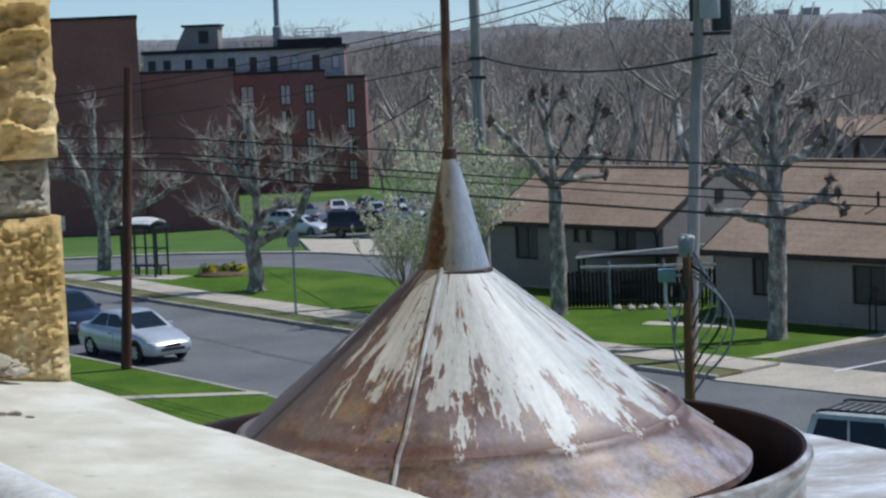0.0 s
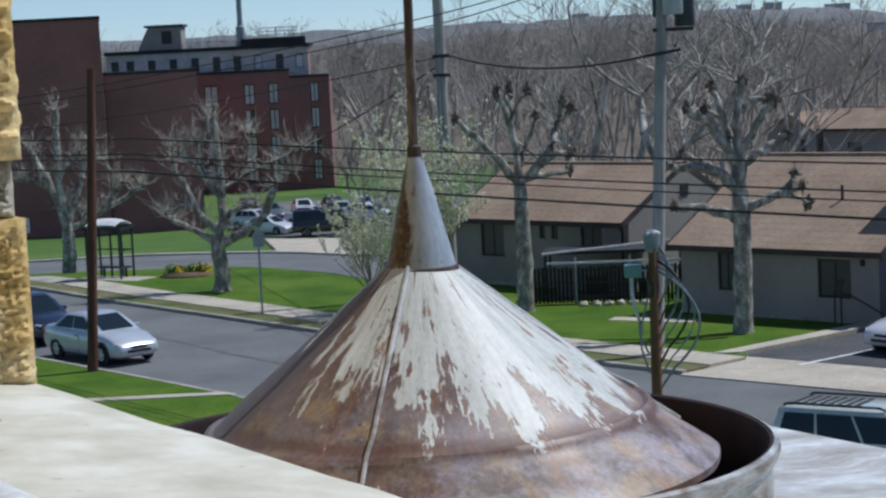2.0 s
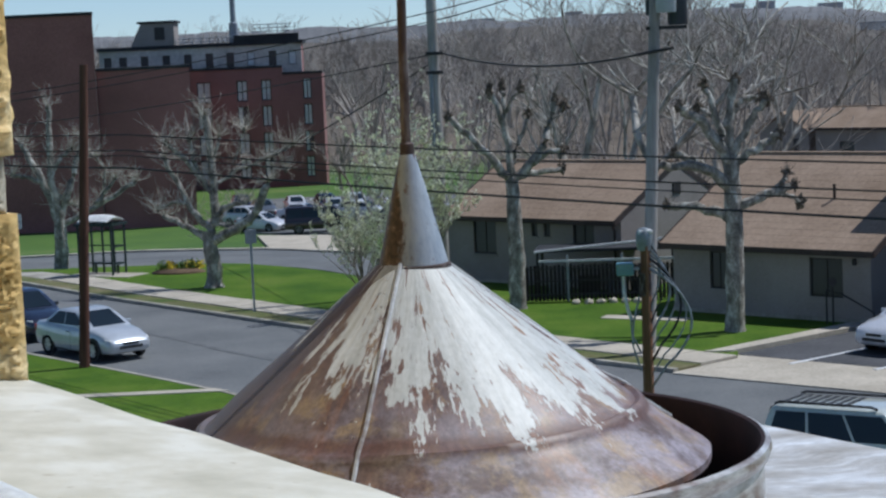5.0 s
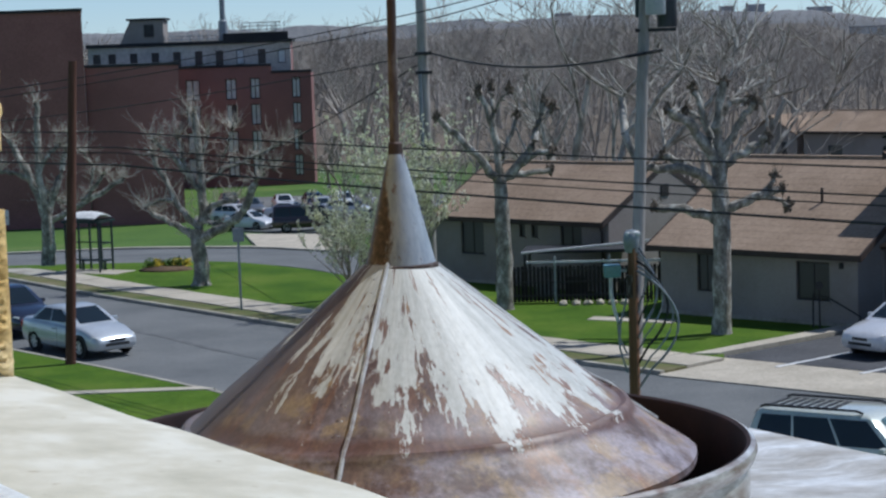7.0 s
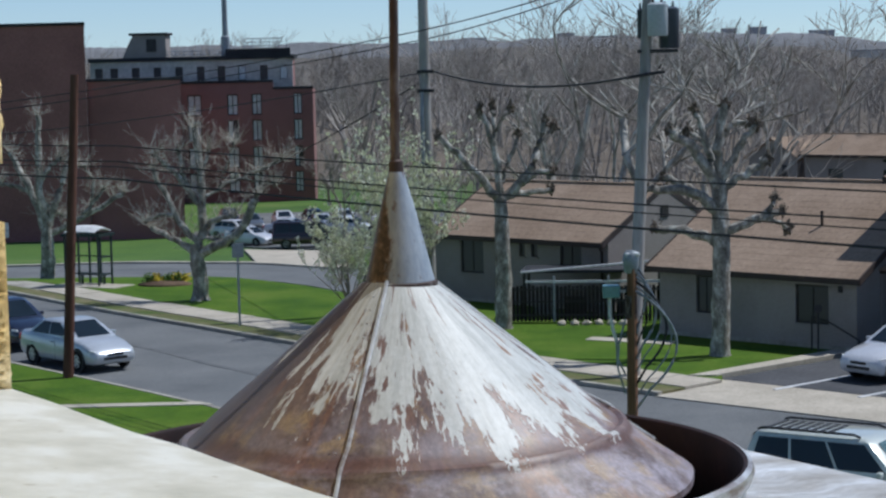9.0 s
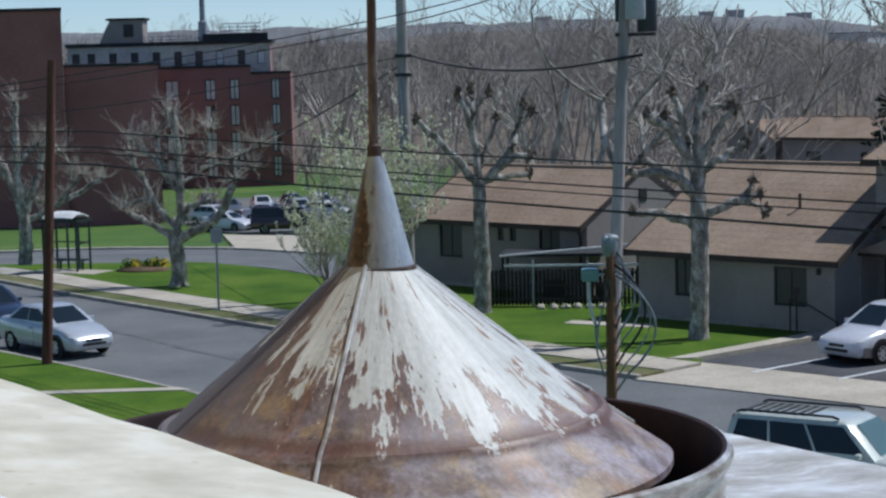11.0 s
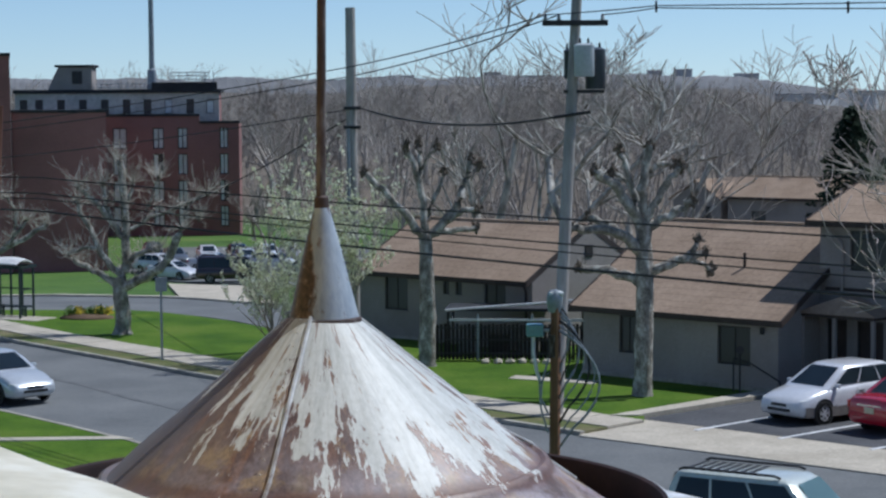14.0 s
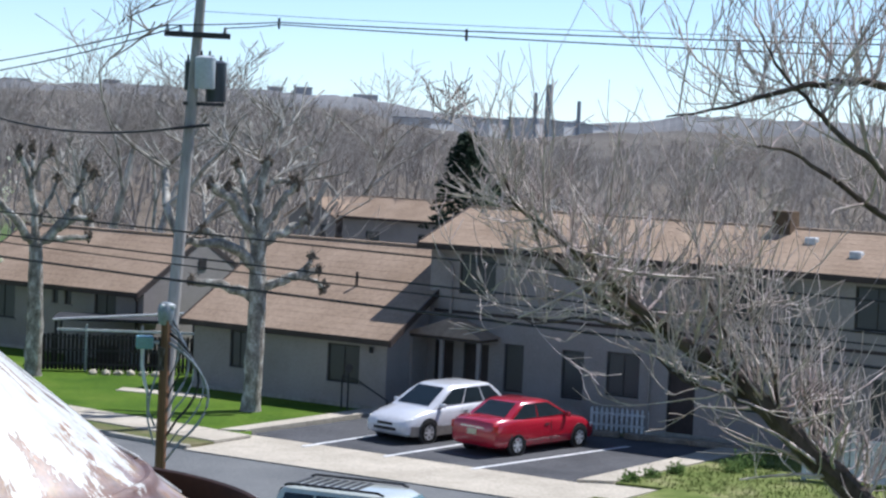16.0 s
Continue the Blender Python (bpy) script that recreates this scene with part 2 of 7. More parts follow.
def vent_material(name, white_low, white_high):
    """Flaking pale paint over rusted galvanised sheet; flakes run down the slope."""
    m, nt, p = shader(name)
    geo = nt.nodes.new("ShaderNodeNewGeometry")
    sub = nt.nodes.new("ShaderNodeVectorMath")
    sub.operation = "SUBTRACT"
    sub.inputs[1].default_value = (VENT[0], VENT[1], 0)
    nt.links.new(geo.outputs["Position"], sub.inputs[0])
    sep = nt.nodes.new("ShaderNodeSeparateXYZ")
    nt.links.new(sub.outputs[0], sep.inputs[0])
    ang = nt.nodes.new("ShaderNodeMath")
    ang.operation = "ARCTAN2"
    nt.links.new(sep.outputs[0], ang.inputs[0])
    neg = nt.nodes.new("ShaderNodeMath")
    neg.operation = "MULTIPLY"
    neg.inputs[1].default_value = -1
    nt.links.new(sep.outputs[1], neg.inputs[0])
    nt.links.new(neg.outputs[0], ang.inputs[1])

    def polar(ka, kz, scale, detail=5, rough=0.6):
        c = nt.nodes.new("ShaderNodeCombineXYZ")
        for i, (src, k) in enumerate(((ang.outputs[0], ka), (sep.outputs[2], kz))):
            mu = nt.nodes.new("ShaderNodeMath")
            mu.operation = "MULTIPLY"
            mu.inputs[1].default_value = k
            nt.links.new(src, mu.inputs[0])
            nt.links.new(mu.outputs[0], c.inputs[i])
        n = nt.nodes.new("ShaderNodeTexNoise")
        n.inputs["Scale"].default_value, n.inputs["Detail"].default_value, n.inputs["Roughness"].default_value = scale, detail, rough
        nt.links.new(c.outputs[0], n.inputs["Vector"])
        return n.outputs["Fac"]

    streak = polar(1.0, 0.62, 7.6, 8, 0.72)
    wide = polar(1.0, 0.9, 2.6, 3, 0.5)
    spots = polar(1.0, 1.1, 8.0, 5, 0.62)
    rustn = polar(1.0, 2.2, 4.0, 6, 0.68)
    # height up the slope: 0 at white_low, 1 at white_high
    mr = nt.nodes.new("ShaderNodeMapRange")
    mr.inputs["From Min"].default_value, mr.inputs["From Max"].default_value = white_low, white_high
    mr.clamp = False
    nt.links.new(sep.outputs[2], mr.inputs["Value"])

    def math_node(op, a, b):
        n = nt.nodes.new("ShaderNodeMath")
        n.operation = op
        for i, v in enumerate((a, b)):
            if isinstance(v, (int, float)):
                n.inputs[i].default_value = v
            else:
                nt.links.new(v, n.inputs[i])
        return n.outputs[0]

    # the sheet beyond the folded seam has lost far more of its paint, in long runs
    worn = nt.nodes.new("ShaderNodeMapRange")
    worn.inputs["From Min"].default_value, worn.inputs["From Max"].default_value = -0.235, -0.275
    nt.links.new(ang.outputs[0], worn.inputs["Value"])
    worn = worn.outputs[0]
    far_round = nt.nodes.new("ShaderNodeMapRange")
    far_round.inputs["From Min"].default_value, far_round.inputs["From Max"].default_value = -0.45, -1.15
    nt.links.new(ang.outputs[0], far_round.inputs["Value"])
    v = math_node("ADD", mr.outputs[0], math_node("MULTIPLY", math_node("SUBTRACT", streak, 0.5), math_node("ADD", 3.6, math_node("MULTIPLY", worn, 2.4))))
    v = math_node("ADD", v, math_node("MULTIPLY", math_node("SUBTRACT", wide, 0.5), 1.5))
    v = math_node("SUBTRACT", v, math_node("MULTIPLY", far_round.outputs[0], 1.1))
    v = math_node("SUBTRACT", v, math_node("MULTIPLY", worn, 0.26))
    patch = polar(1.0, 1.2, 4.6, 6, 0.68)
    v = math_node("ADD", v, math_node("MULTIPLY", math_node("SUBTRACT", 0.525, patch), math_node("ADD", 3.4, math_node("MULTIPLY", worn, 2.4))))
    has = ramp(nt, v, [(0.37, (0, 0, 0)), (0.41, (1, 1, 1))])
    holes = ramp(nt, spots, [(0.368, (0, 0, 0)), (0.388, (1, 1, 1))])
    has = mixc(nt, 1.0, has, holes, "MULTIPLY")
    bare = ramp(nt, polar(1.0, 0.7, 5.2, 7, 0.66), [(0.372, (0, 0, 0)), (0.386, (1, 1, 1))])
    has = mixc(nt, 1.0, has, bare, "MULTIPLY")
    rust = ramp(nt, rustn, [(0.28, (0.058, 0.033, 0.028)), (0.43, (0.108, 0.064, 0.050)),
                            (0.55, (0.158, 0.108, 0.086)), (0.68, (0.28, 0.21, 0.145))])
    sheen = ramp(nt, wide, [(0.36, (0.86, 0.96, 1.16)), (0.50, (1, 1, 1)), (0.64, (1.38, 1.10, 0.74))])
    rust = mixc(nt, 0.8, rust, sheen, "MULTIPLY")
    orange = ramp(nt, polar(1.0, 0.8, 5.5, 5, 0.65), [(0.54, (0, 0, 0)), (0.66, (1, 1, 1))])
    rust = mixc(nt, math_node("MULTIPLY", orange, 0.50), rust, (0.31, 0.135, 0.050))
    # worn lower skirt: chalky lavender bloom and ochre stains
    skirt = nt.nodes.new("ShaderNodeMapRange")
    skirt.inputs["From Min"].default_value, skirt.inputs["From Max"].default_value = 8.26, 8.06
    nt.links.new(sep.outputs[2], skirt.inputs["Value"])
    bloom = ramp(nt, polar(1.0, 3.0, 3.2, 6, 0.7), [(0.42, (0, 0, 0)), (0.56, (1, 1, 1))])
    rust = mixc(nt, math_node("MULTIPLY", math_node("MULTIPLY", bloom, skirt.outputs[0]), 0.8), rust, (0.34, 0.30, 0.335))
    stain = ramp(nt, polar(1.0, 2.6, 4.4, 6, 0.66), [(0.52, (0, 0, 0)), (0.62, (1, 1, 1))])
    rust = mixc(nt, math_node("MULTIPLY", stain, 0.55), rust, (0.38, 0.26, 0.115))
    # dark rust lying in the rolled groove
    groove = nt.nodes.new("ShaderNodeMapRange")
    groove.inputs["From Min"].default_value, groove.inputs["From Max"].default_value = 0.022, 0.006
    nt.links.new(math_node("ABSOLUTE", math_node("ADD", sep.outputs[2], math_node("ADD", -8.122, math_node("MULTIPLY", math_node("SUBTRACT", rustn, 0.5), -0.05))), 0), groove.inputs["Value"])
    rust = mixc(nt, math_node("MULTIPLY", groove.outputs[0], 0.75), rust, (0.105, 0.042, 0.022))
    # orange bleed along the paint's edge
    edge = ramp(nt, v, [(0.12, (0, 0, 0)), (0.36, (1, 1, 1))])
    rust = mixc(nt, math_node("MULTIPLY", edge, 0.30), rust, (0.25, 0.115, 0.060))
    speck = ramp(nt, polar(1.0, 2.0, 46.0, 4, 0.65), [(0.3, (0.66, 0.66, 0.66)), (0.7, (1.3, 1.3, 1.3))])
    rust = mixc(nt, 0.85, rust, speck, "MULTIPLY")
    white = ramp(nt, streak, [(0.35, (0.40, 0.405, 0.38)), (0.55, (0.54, 0.545, 0.52)), (0.75, (0.66, 0.655, 0.62))])
    run = ramp(nt, polar(1.0, 0.16, 15.0, 5, 0.7), [(0.42, (1, 1, 1)), (0.64, (0.70, 0.655, 0.58))])
    white = mixc(nt, math_node("ADD", 0.28, math_node("MULTIPLY", worn, 0.5)), white, run, "MULTIPLY")
    chalk = ramp(nt, polar(1.0, 2.2, 30.0, 4, 0.7), [(0.33, (0.80, 0.80, 0.78)), (0.6, (1.05, 1.05, 1.05))])
    white = mixc(nt, 0.7, white, chalk, "MULTIPLY")
    # shade painted into the rust: dull dark grey round the left side
    side_shade = math_node("MULTIPLY", far_round.outputs[0], ramp(nt, wide, [(0.35, (0.35,) * 3), (0.6, (0.9,) * 3)]))
    rust = mixc(nt, side_shade, rust, (0.085, 0.072, 0.068))
    col = mixc(nt, has, rust, white)
    nt.links.new(col, p.inputs["Base Color"])
    ro = ramp(nt, has, [(0, (0.50,) * 3), (1, (0.50,) * 3)])
    nt.links.new(ro, p.inputs["Roughness"])
    p.inputs["Metallic"].default_value = 0.0
    h = math_node("ADD", math_node("MULTIPLY", has, 0.5), math_node("MULTIPLY", rustn, 0.6))
    bump(nt, p, h, 0.35, 0.004)
    return m


def spire_material():
    """Blue-grey galvanised sheet, rusting in runs on the weather side."""
    m, nt, p = shader("rust_streaked_galvanised_sheet")
    geo = nt.nodes.new("ShaderNodeNewGeometry")
    sep = nt.nodes.new("ShaderNodeSeparateXYZ")
    nt.links.new(geo.outputs["Position"], sep.inputs[0])
    run = noise_node(nt, 22, 6, 0.7, (1, 1, 0.22))
    fine = noise_node(nt, 60, 5, 0.6)
    mr = nt.nodes.new("ShaderNodeMapRange")
    mr.inputs["From Min"].default_value, mr.inputs["From Max"].default_value = VENT[0] + 0.025, VENT[0] - 0.07
    nt.links.new(sep.outputs[0], mr.inputs["Value"])
    ad = nt.nodes.new("ShaderNodeMath")
    ad.operation = "ADD"
    nt.links.new(mr.outputs[0], ad.inputs[0])
    nt.links.new(run, ad.inputs[1])
    k = ramp(nt, ad.outputs[0], [(0.90, (0, 0, 0)), (1.08, (1, 1, 1))])
    zinc = ramp(nt, run, [(0.3, (0.20, 0.235, 0.285)), (0.7, (0.44, 0.47, 0.50))])
    rust = ramp(nt, fine, [(0.36, (0.026, 0.018, 0.016)), (0.52, (0.060, 0.035, 0.027)), (0.62, (0.12, 0.078, 0.056)), (0.74, (0.30, 0.30, 0.30))])
    freckle = ramp(nt, noise_node(nt, 38, 5, 0.7, (1, 1, 0.45)), [(0.60, (0, 0, 0)), (0.66, (1, 1, 1))])
    zinc = mixc(nt, freckle, zinc, (0.13, 0.075, 0.055))
    nt.links.new(mixc(nt, k, zinc, rust), p.inputs["Base Color"])
    p.inputs["Roughness"].default_value, p.inputs["Metallic"].default_value = 0.45, 0.25
    bump(nt, p, fine, 0.15, 0.002)
    return m


def leaf_material():
    """Thin pale young leaves that let the sun through."""
    m, nt, p = shader("pale_green_spring_leaf")
    col = ramp(nt, noise_node(nt, 3.0, 4), [(0.36, (0.60, 0.63, 0.34)), (0.52, (0.76, 0.77, 0.54)), (0.66, (0.86, 0.85, 0.74))])
    nt.links.new(col, p.inputs["Base Color"])
    p.inputs["Roughness"].default_value = 0.6
    thin = nt.nodes.new("ShaderNodeBsdfTranslucent")
    nt.links.new(col, thin.inputs["Color"])
    both = nt.nodes.new("ShaderNodeMixShader")
    both.inputs[0].default_value = 0.5
    nt.links.new(p.outputs[0], both.inputs[1])
    nt.links.new(thin.outputs[0], both.inputs[2])
    nt.links.new(both.outputs[0], nt.nodes["Material Output"].inputs["Surface"])
    return m


M["blossom"] = leaf_material()
M["ledge"] = ledge_material()
M["stone"] = stone_material()
M["mortar"] = surf("crumbling_mortar", (0.34, 0.30, 0.22), (0.52, 0.47, 0.37), 16, 90, 0.95, 0, 0.8, 0.006)
M["flake"] = surf("dirty_mortar_flake", (0.13, 0.115, 0.085), (0.26, 0.23, 0.17), 40, 200, 0.95)
M["upvc"] = surf("white_window_frame", (0.66, 0.68, 0.68), (0.76, 0.77, 0.77), 4, 50, 0.4)
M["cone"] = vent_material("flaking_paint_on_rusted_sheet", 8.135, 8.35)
M["spire"] = spire_material()
M["rod"] = surf("rusted_iron_rod", (0.034, 0.023, 0.020), (0.070, 0.045, 0.038), 14, 90, 0.7, 0.3, 0.4, 0.002, (1, 1, 0.3), (0.26, 0.235, 0.22))
M["seam"] = surf("worn_zinc_seam", (0.20, 0.15, 0.12), (0.44, 0.44, 0.43), 9, 70, 0.5, 0.2, 0.3, 0.002, None, (0.60, 0.60, 0.59))
# rust taken near black: the shade inside the drum sits in the colour
M["drum_in"] = surf("rusted_inner_sheet_with_shade", (0.016, 0.006, 0.006), (0.036, 0.014, 0.013), 6, 40, 0.75, 0.2, 0.3, 0.003)
M["drum_out"] = surf("rust_stained_galvanised_band", (0.17, 0.095, 0.062), (0.50, 0.475, 0.45), 6.0, 40, 0.30, 0.35, 0.2, 0.003, (1, 1, 4.0), (0.74, 0.74, 0.73))
M["membrane"] = surf("pale_roof_coating", (0.31, 0.285, 0.25), (0.48, 0.475, 0.465), 2.8, 25, 0.6, 0, 0.5, 0.008, (1, 2.6, 1), (0.68, 0.70, 0.73))
M["plaster"] = surf("interior_plaster", (0.5, 0.48, 0.44), (0.58, 0.56, 0.52), 1, 12, 0.9)
M["floorboard"] = surf("interior_floor", (0.16, 0.11, 0.07), (0.24, 0.17, 0.11), 2, 20, 0.6)


# ---------------- building helpers ----------------
def finish(name, bm, material, smooth=False):
    me = bpy.data.meshes.new(name)
    bm.normal_update()
    bm.to_mesh(me)
    bm.free()
    mats = material if isinstance(material, (list, tuple)) else [material]
    for mt in mats:
        me.materials.append(mt)
    if smooth:
        me.shade_smooth()
        me.set_sharp_from_angle(angle=radians(38))
    return me


def part(name, bm, material, parent=None, label="", smooth=False, at=None):
    ob = new(name, finish(name, bm, material, smooth))
    if parent is not None:
        ob.parent = parent
    if at is not None:
        ob.matrix_basis = at
    if label:
        tagged(ob, label)
    return ob


def thing(name, m, label, category, group="", kind=""):
    ob = new(name)
    ob.empty_display_size = 0.2
    ob.matrix_basis = m
    return tagged(ob, label, category, group, kind)


def solid(name, bm, material, label, category="", group="", kind="", smooth=False, m=None):
    ob = part(name, bm, material, None, label, smooth, m)
    return tagged(ob, "", category, group, kind)


def box(bm, x0, x1, y0, y1, z0, z1, bevel=0.0, m=None):
    r = bmesh.ops.create_cube(bm, size=1.0)
    vs = r["verts"]
    for v in vs:
        v.co = Vector((x0 + (v.co.x + 0.5) * (x1 - x0), y0 + (v.co.y + 0.5) * (y1 - y0), z0 + (v.co.z + 0.5) * (z1 - z0)))
    if bevel:
        es = list({e for v in vs for e in v.link_edges})
        g = bmesh.ops.bevel(bm, geom=es, offset=bevel, segments=2, affect="EDGES", profile=0.5)
        vs = list({v for f in g["faces"] for v in f.verts} | {v for v in vs if v.is_valid})
    if m is not None:
        for v in vs:
            v.co = m @ v.co
    return bm


def boxbm(*a, **k):
    return box(bmesh.new(), *a, **k)


def ring(bm, c, axis, r, n, up=None):
    axis = axis.normalized()
    side = axis.cross(Vector((0, 0, 1)) if abs(axis.z) < 0.95 else Vector((1, 0, 0))).normalized()
    other = axis.cross(side)
    return [bm.verts.new(c + side * (r * math.cos(2 * math.pi * i / n)) + other * (r * math.sin(2 * math.pi * i / n))) for i in range(n)]


def tube(bm, pts, radii, n=8, cap=True):
    pts = [Vector(p) for p in pts]
    if isinstance(radii, (int, float)):
        radii = [radii] * len(pts)
    rows = []
    for i, p in enumerate(pts):
        a = pts[max(0, i - 1)]
        b = pts[min(len(pts) - 1, i + 1)]
        rows.append(ring(bm, p, b - a, radii[i], n))
    for a, b in zip(rows, rows[1:]):
        for i in range(n):
            bm.faces.new((a[i], a[(i + 1) % n], b[(i + 1) % n], b[i]))
    if cap:
        bm.faces.new(rows[0][::-1])
        bm.faces.new(rows[-1])
    return bm


def lathe(bm, profile, n=64, closed=False):
    """profile: (radius, height) pairs from top or bottom; spun round z."""
    rows = []
    for r, z in profile:
        if r < 1e-5:
            rows.append([bm.verts.new((0, 0, z))])
        else:
            rows.append([bm.verts.new((r * math.cos(2 * math.pi * i / n), r * math.sin(2 * math.pi * i / n), z)) for i in range(n)])
    pairs = list(zip(rows, rows[1:])) + ([(rows[-1], rows[0])] if closed else [])
    for a, b in pairs:
        for i in range(n):
            j = (i + 1) % n
            if len(a) == 1 and len(b) == 1:
                continue
            if len(a) == 1:
                bm.faces.new((a[0], b[j], b[i]))
            elif len(b) == 1:
                bm.faces.new((a[i], a[j], b[0]))
            else:
                bm.faces.new((a[i], a[j], b[j], b[i]))
    return bm


def slab(bm, poly, z0, z1):
    """A flat plate with the plan outline poly, from z0 to z1."""
    lo = [bm.verts.new((x, y, z0)) for x, y in poly]
    hi = [bm.verts.new((x, y, z1)) for x, y in poly]
    bm.faces.new(lo[::-1])
    bm.faces.new(hi)
    n = len(poly)
    for i in range(n):
        bm.faces.new((lo[i], lo[(i + 1) % n], hi[(i + 1) % n], hi[i]))
    bmesh.ops.recalc_face_normals(bm, faces=bm.faces[:])
    return bm


def zt(y):
    """Height of the ground: level by the street, falling away behind it."""
    return float(np.interp(y, (-50, 90, 125, 153, 225, 900), (0, 0, -3.2, -4.3, -5.0, -5.0)))


def drape(bm, near, far, lift, rows=8, steps=10, skirt=0.22):
    """A sheet between two plan lines that follows the ground."""
    def along(line, t):
        d = [0.0]
        for a, b in zip(line, line[1:]):
            d.append(d[-1] + math.dist(a, b))
        s = t * d[-1]
        return np.interp(s, d, [p[0] for p in line]), np.interp(s, d, [p[1] for p in line])
    grid = []
    for i in range(steps + 1):
        a, b = along(near, i / steps), along(far, i / steps)
        grid.append([bm.verts.new((a[0] + (b[0] - a[0]) * j / rows, a[1] + (b[1] - a[1]) * j / rows,
                                   zt(a[1] + (b[1] - a[1]) * j / rows) + lift)) for j in range(rows + 1)])
    for a, b in zip(grid, grid[1:]):
        for j in range(rows):
            bm.faces.new((a[j], b[j], b[j + 1], a[j + 1]))
    bmesh.ops.recalc_face_normals(bm, faces=bm.faces[:])
    if sum(f.normal.z for f in bm.faces) < 0:
        bmesh.ops.reverse_faces(bm, faces=bm.faces[:])
    # closed edges, so that the sheet is a plate with sides
    g = bmesh.ops.extrude_edge_only(bm, edges=[e for e in bm.edges if e.is_boundary])
    for v in [q for q in g["geom"] if isinstance(q, bmesh.types.BMVert)]:
        v.co.z -= skirt
    return bm


def strip(line, width, side=1):
    """The line and the same line moved sideways by width."""
    out = []
    for i, p in enumerate(line):
        a, b = line[max(0, i - 1)], line[min(len(line) - 1, i + 1)]
        d = Vector((b[0] - a[0], b[1] - a[1])).normalized()
        out.append((p[0] - d.y * width * side, p[1] + d.x * width * side))
    return out


# ---------------- ground, roads, pavements ----------------
def ground_material():
    m, nt, p = shader("grass_and_leaf_litter")
    geo = nt.nodes.new("ShaderNodeNewGeometry")
    sep = nt.nodes.new("ShaderNodeSeparateXYZ")
    nt.links.new(geo.outputs["Position"], sep.inputs[0])
    mr = nt.nodes.new("ShaderNodeMapRange")
    mr.inputs["From Min"].default_value, mr.inputs["From Max"].default_value = 235, 275
    nt.links.new(sep.outputs[1], mr.inputs["Value"])
    n = noise_node(nt, 0.12, 5)
    g = ramp(nt, n, [(0.35, (0.044, 0.104, 0.009)), (0.62, (0.078, 0.150, 0.015)), (0.75, (0.13, 0.155, 0.045))])
    w = ramp(nt, n, [(0.3, (0.10, 0.075, 0.05)), (0.7, (0.17, 0.135, 0.095))])
    # leaf litter under the woods east of the side street
    east = nt.nodes.new("ShaderNodeMapRange")
    east.inputs["From Min"].default_value, east.inputs["From Max"].default_value = 1.0, 12.0
    nt.links.new(sep.outputs[0], east.inputs["Value"])
    back = nt.nodes.new("ShaderNodeMapRange")
    back.inputs["From Min"].default_value, back.inputs["From Max"].default_value = 78.0, 90.0
    nt.links.new(sep.outputs[1], back.inputs["Value"])
    both = nt.nodes.new("ShaderNodeMath")
    both.operation = "MULTIPLY"
    nt.links.new(east.outputs[0], both.inputs[0])
    nt.links.new(back.outputs[0], both.inputs[1])
    wood = nt.nodes.new("ShaderNodeMath")
    wood.operation = "MAXIMUM"
    nt.links.new(both.outputs[0], wood.inputs[0])
    nt.links.new(mr.outputs[0], wood.inputs[1])
    col = mixc(nt, wood.outputs[0], g, w)
    fine = noise_node(nt, 4, 6)
    col = mixc(nt, 0.7, col, ramp(nt, fine, [(0.3, (0.7, 0.7, 0.7)), (0.7, (1.2, 1.2, 1.2))]), "MULTIPLY")
    nt.links.new(col, p.inputs["Base Color"])
    p.inputs["Roughness"].default_value = 0.95
    bump(nt, p, fine, 0.6, 0.06)
    return m


bm = bmesh.new()
ys = [-300, -60, 0, 40, 70, 85, 90, 97, 104, 111, 118, 125, 132, 139, 146, 153, 171, 189, 207, 225, 260, 320, 450, 700, 1200, 2400, 4500]
xs = [-3000, -900, -300, -120, -60, -30, -15, 0, 15, 30, 60, 120, 300, 900, 3000]
gv = [[bm.verts.new((x, y, zt(y) - 0.10)) for x in xs] for y in ys]
for a, b in zip(gv, gv[1:]):
    for i in range(len(xs) - 1):
        bm.faces.new((a[i], a[i + 1], b[i + 1], b[i]))
solid("ground", bm, ground_material(), "grassy ground falling away to brown leafless woodland floor", "ground", kind="structure")

FAR_KERB = [(-62, 146), (-40, 115), (-18.1, 85.2), (-13.6, 78.6), (-8.9, 72.4), (-5.3, 67.5), (5.8, 54.9), (12.7, 48.4), (17.4, 43.9), (48, 13)]
NEAR_KERB = [(-70, 138), (-40, 98.5), (-13.7, 63.9), (-9.3, 58.4), (-6.55, 54.8), (4.6, 38.2), (18, 20), (38, -6)]
solid("road", drape(bmesh.new(), NEAR_KERB, FAR_KERB, -0.02, 4, 60), M["asphalt"], "grey asphalt street with a faint darker streak", "road", kind="structure")
CROSS_NEAR = [(-60, 128), (-25.7, 119), (-19.8, 105), (-15.5, 98), (-9.9, 90.3), (-6.1, 86.5), (-2, 79), (1, 74)]
CROSS_FAR = [(-62, 141), (-28.9, 137), (-21.9, 138.5), (-12, 133.5), (-7, 126), (-1, 113), (5, 103), (10, 96)]
solid("road.001", drape(bmesh.new(), CROSS_NEAR, CROSS_FAR, 0.03, 12, 40), M["asphalt"], "grey asphalt side street behind the lawn", "road", kind="structure")
# far kerb and pavement of the side street
solid("kerb", drape(bmesh.new(), CROSS_FAR, strip(CROSS_FAR, 0.9), 0.16, 1, 30), M["concrete"], "pale concrete kerb along the side street", "kerb", kind="structure")
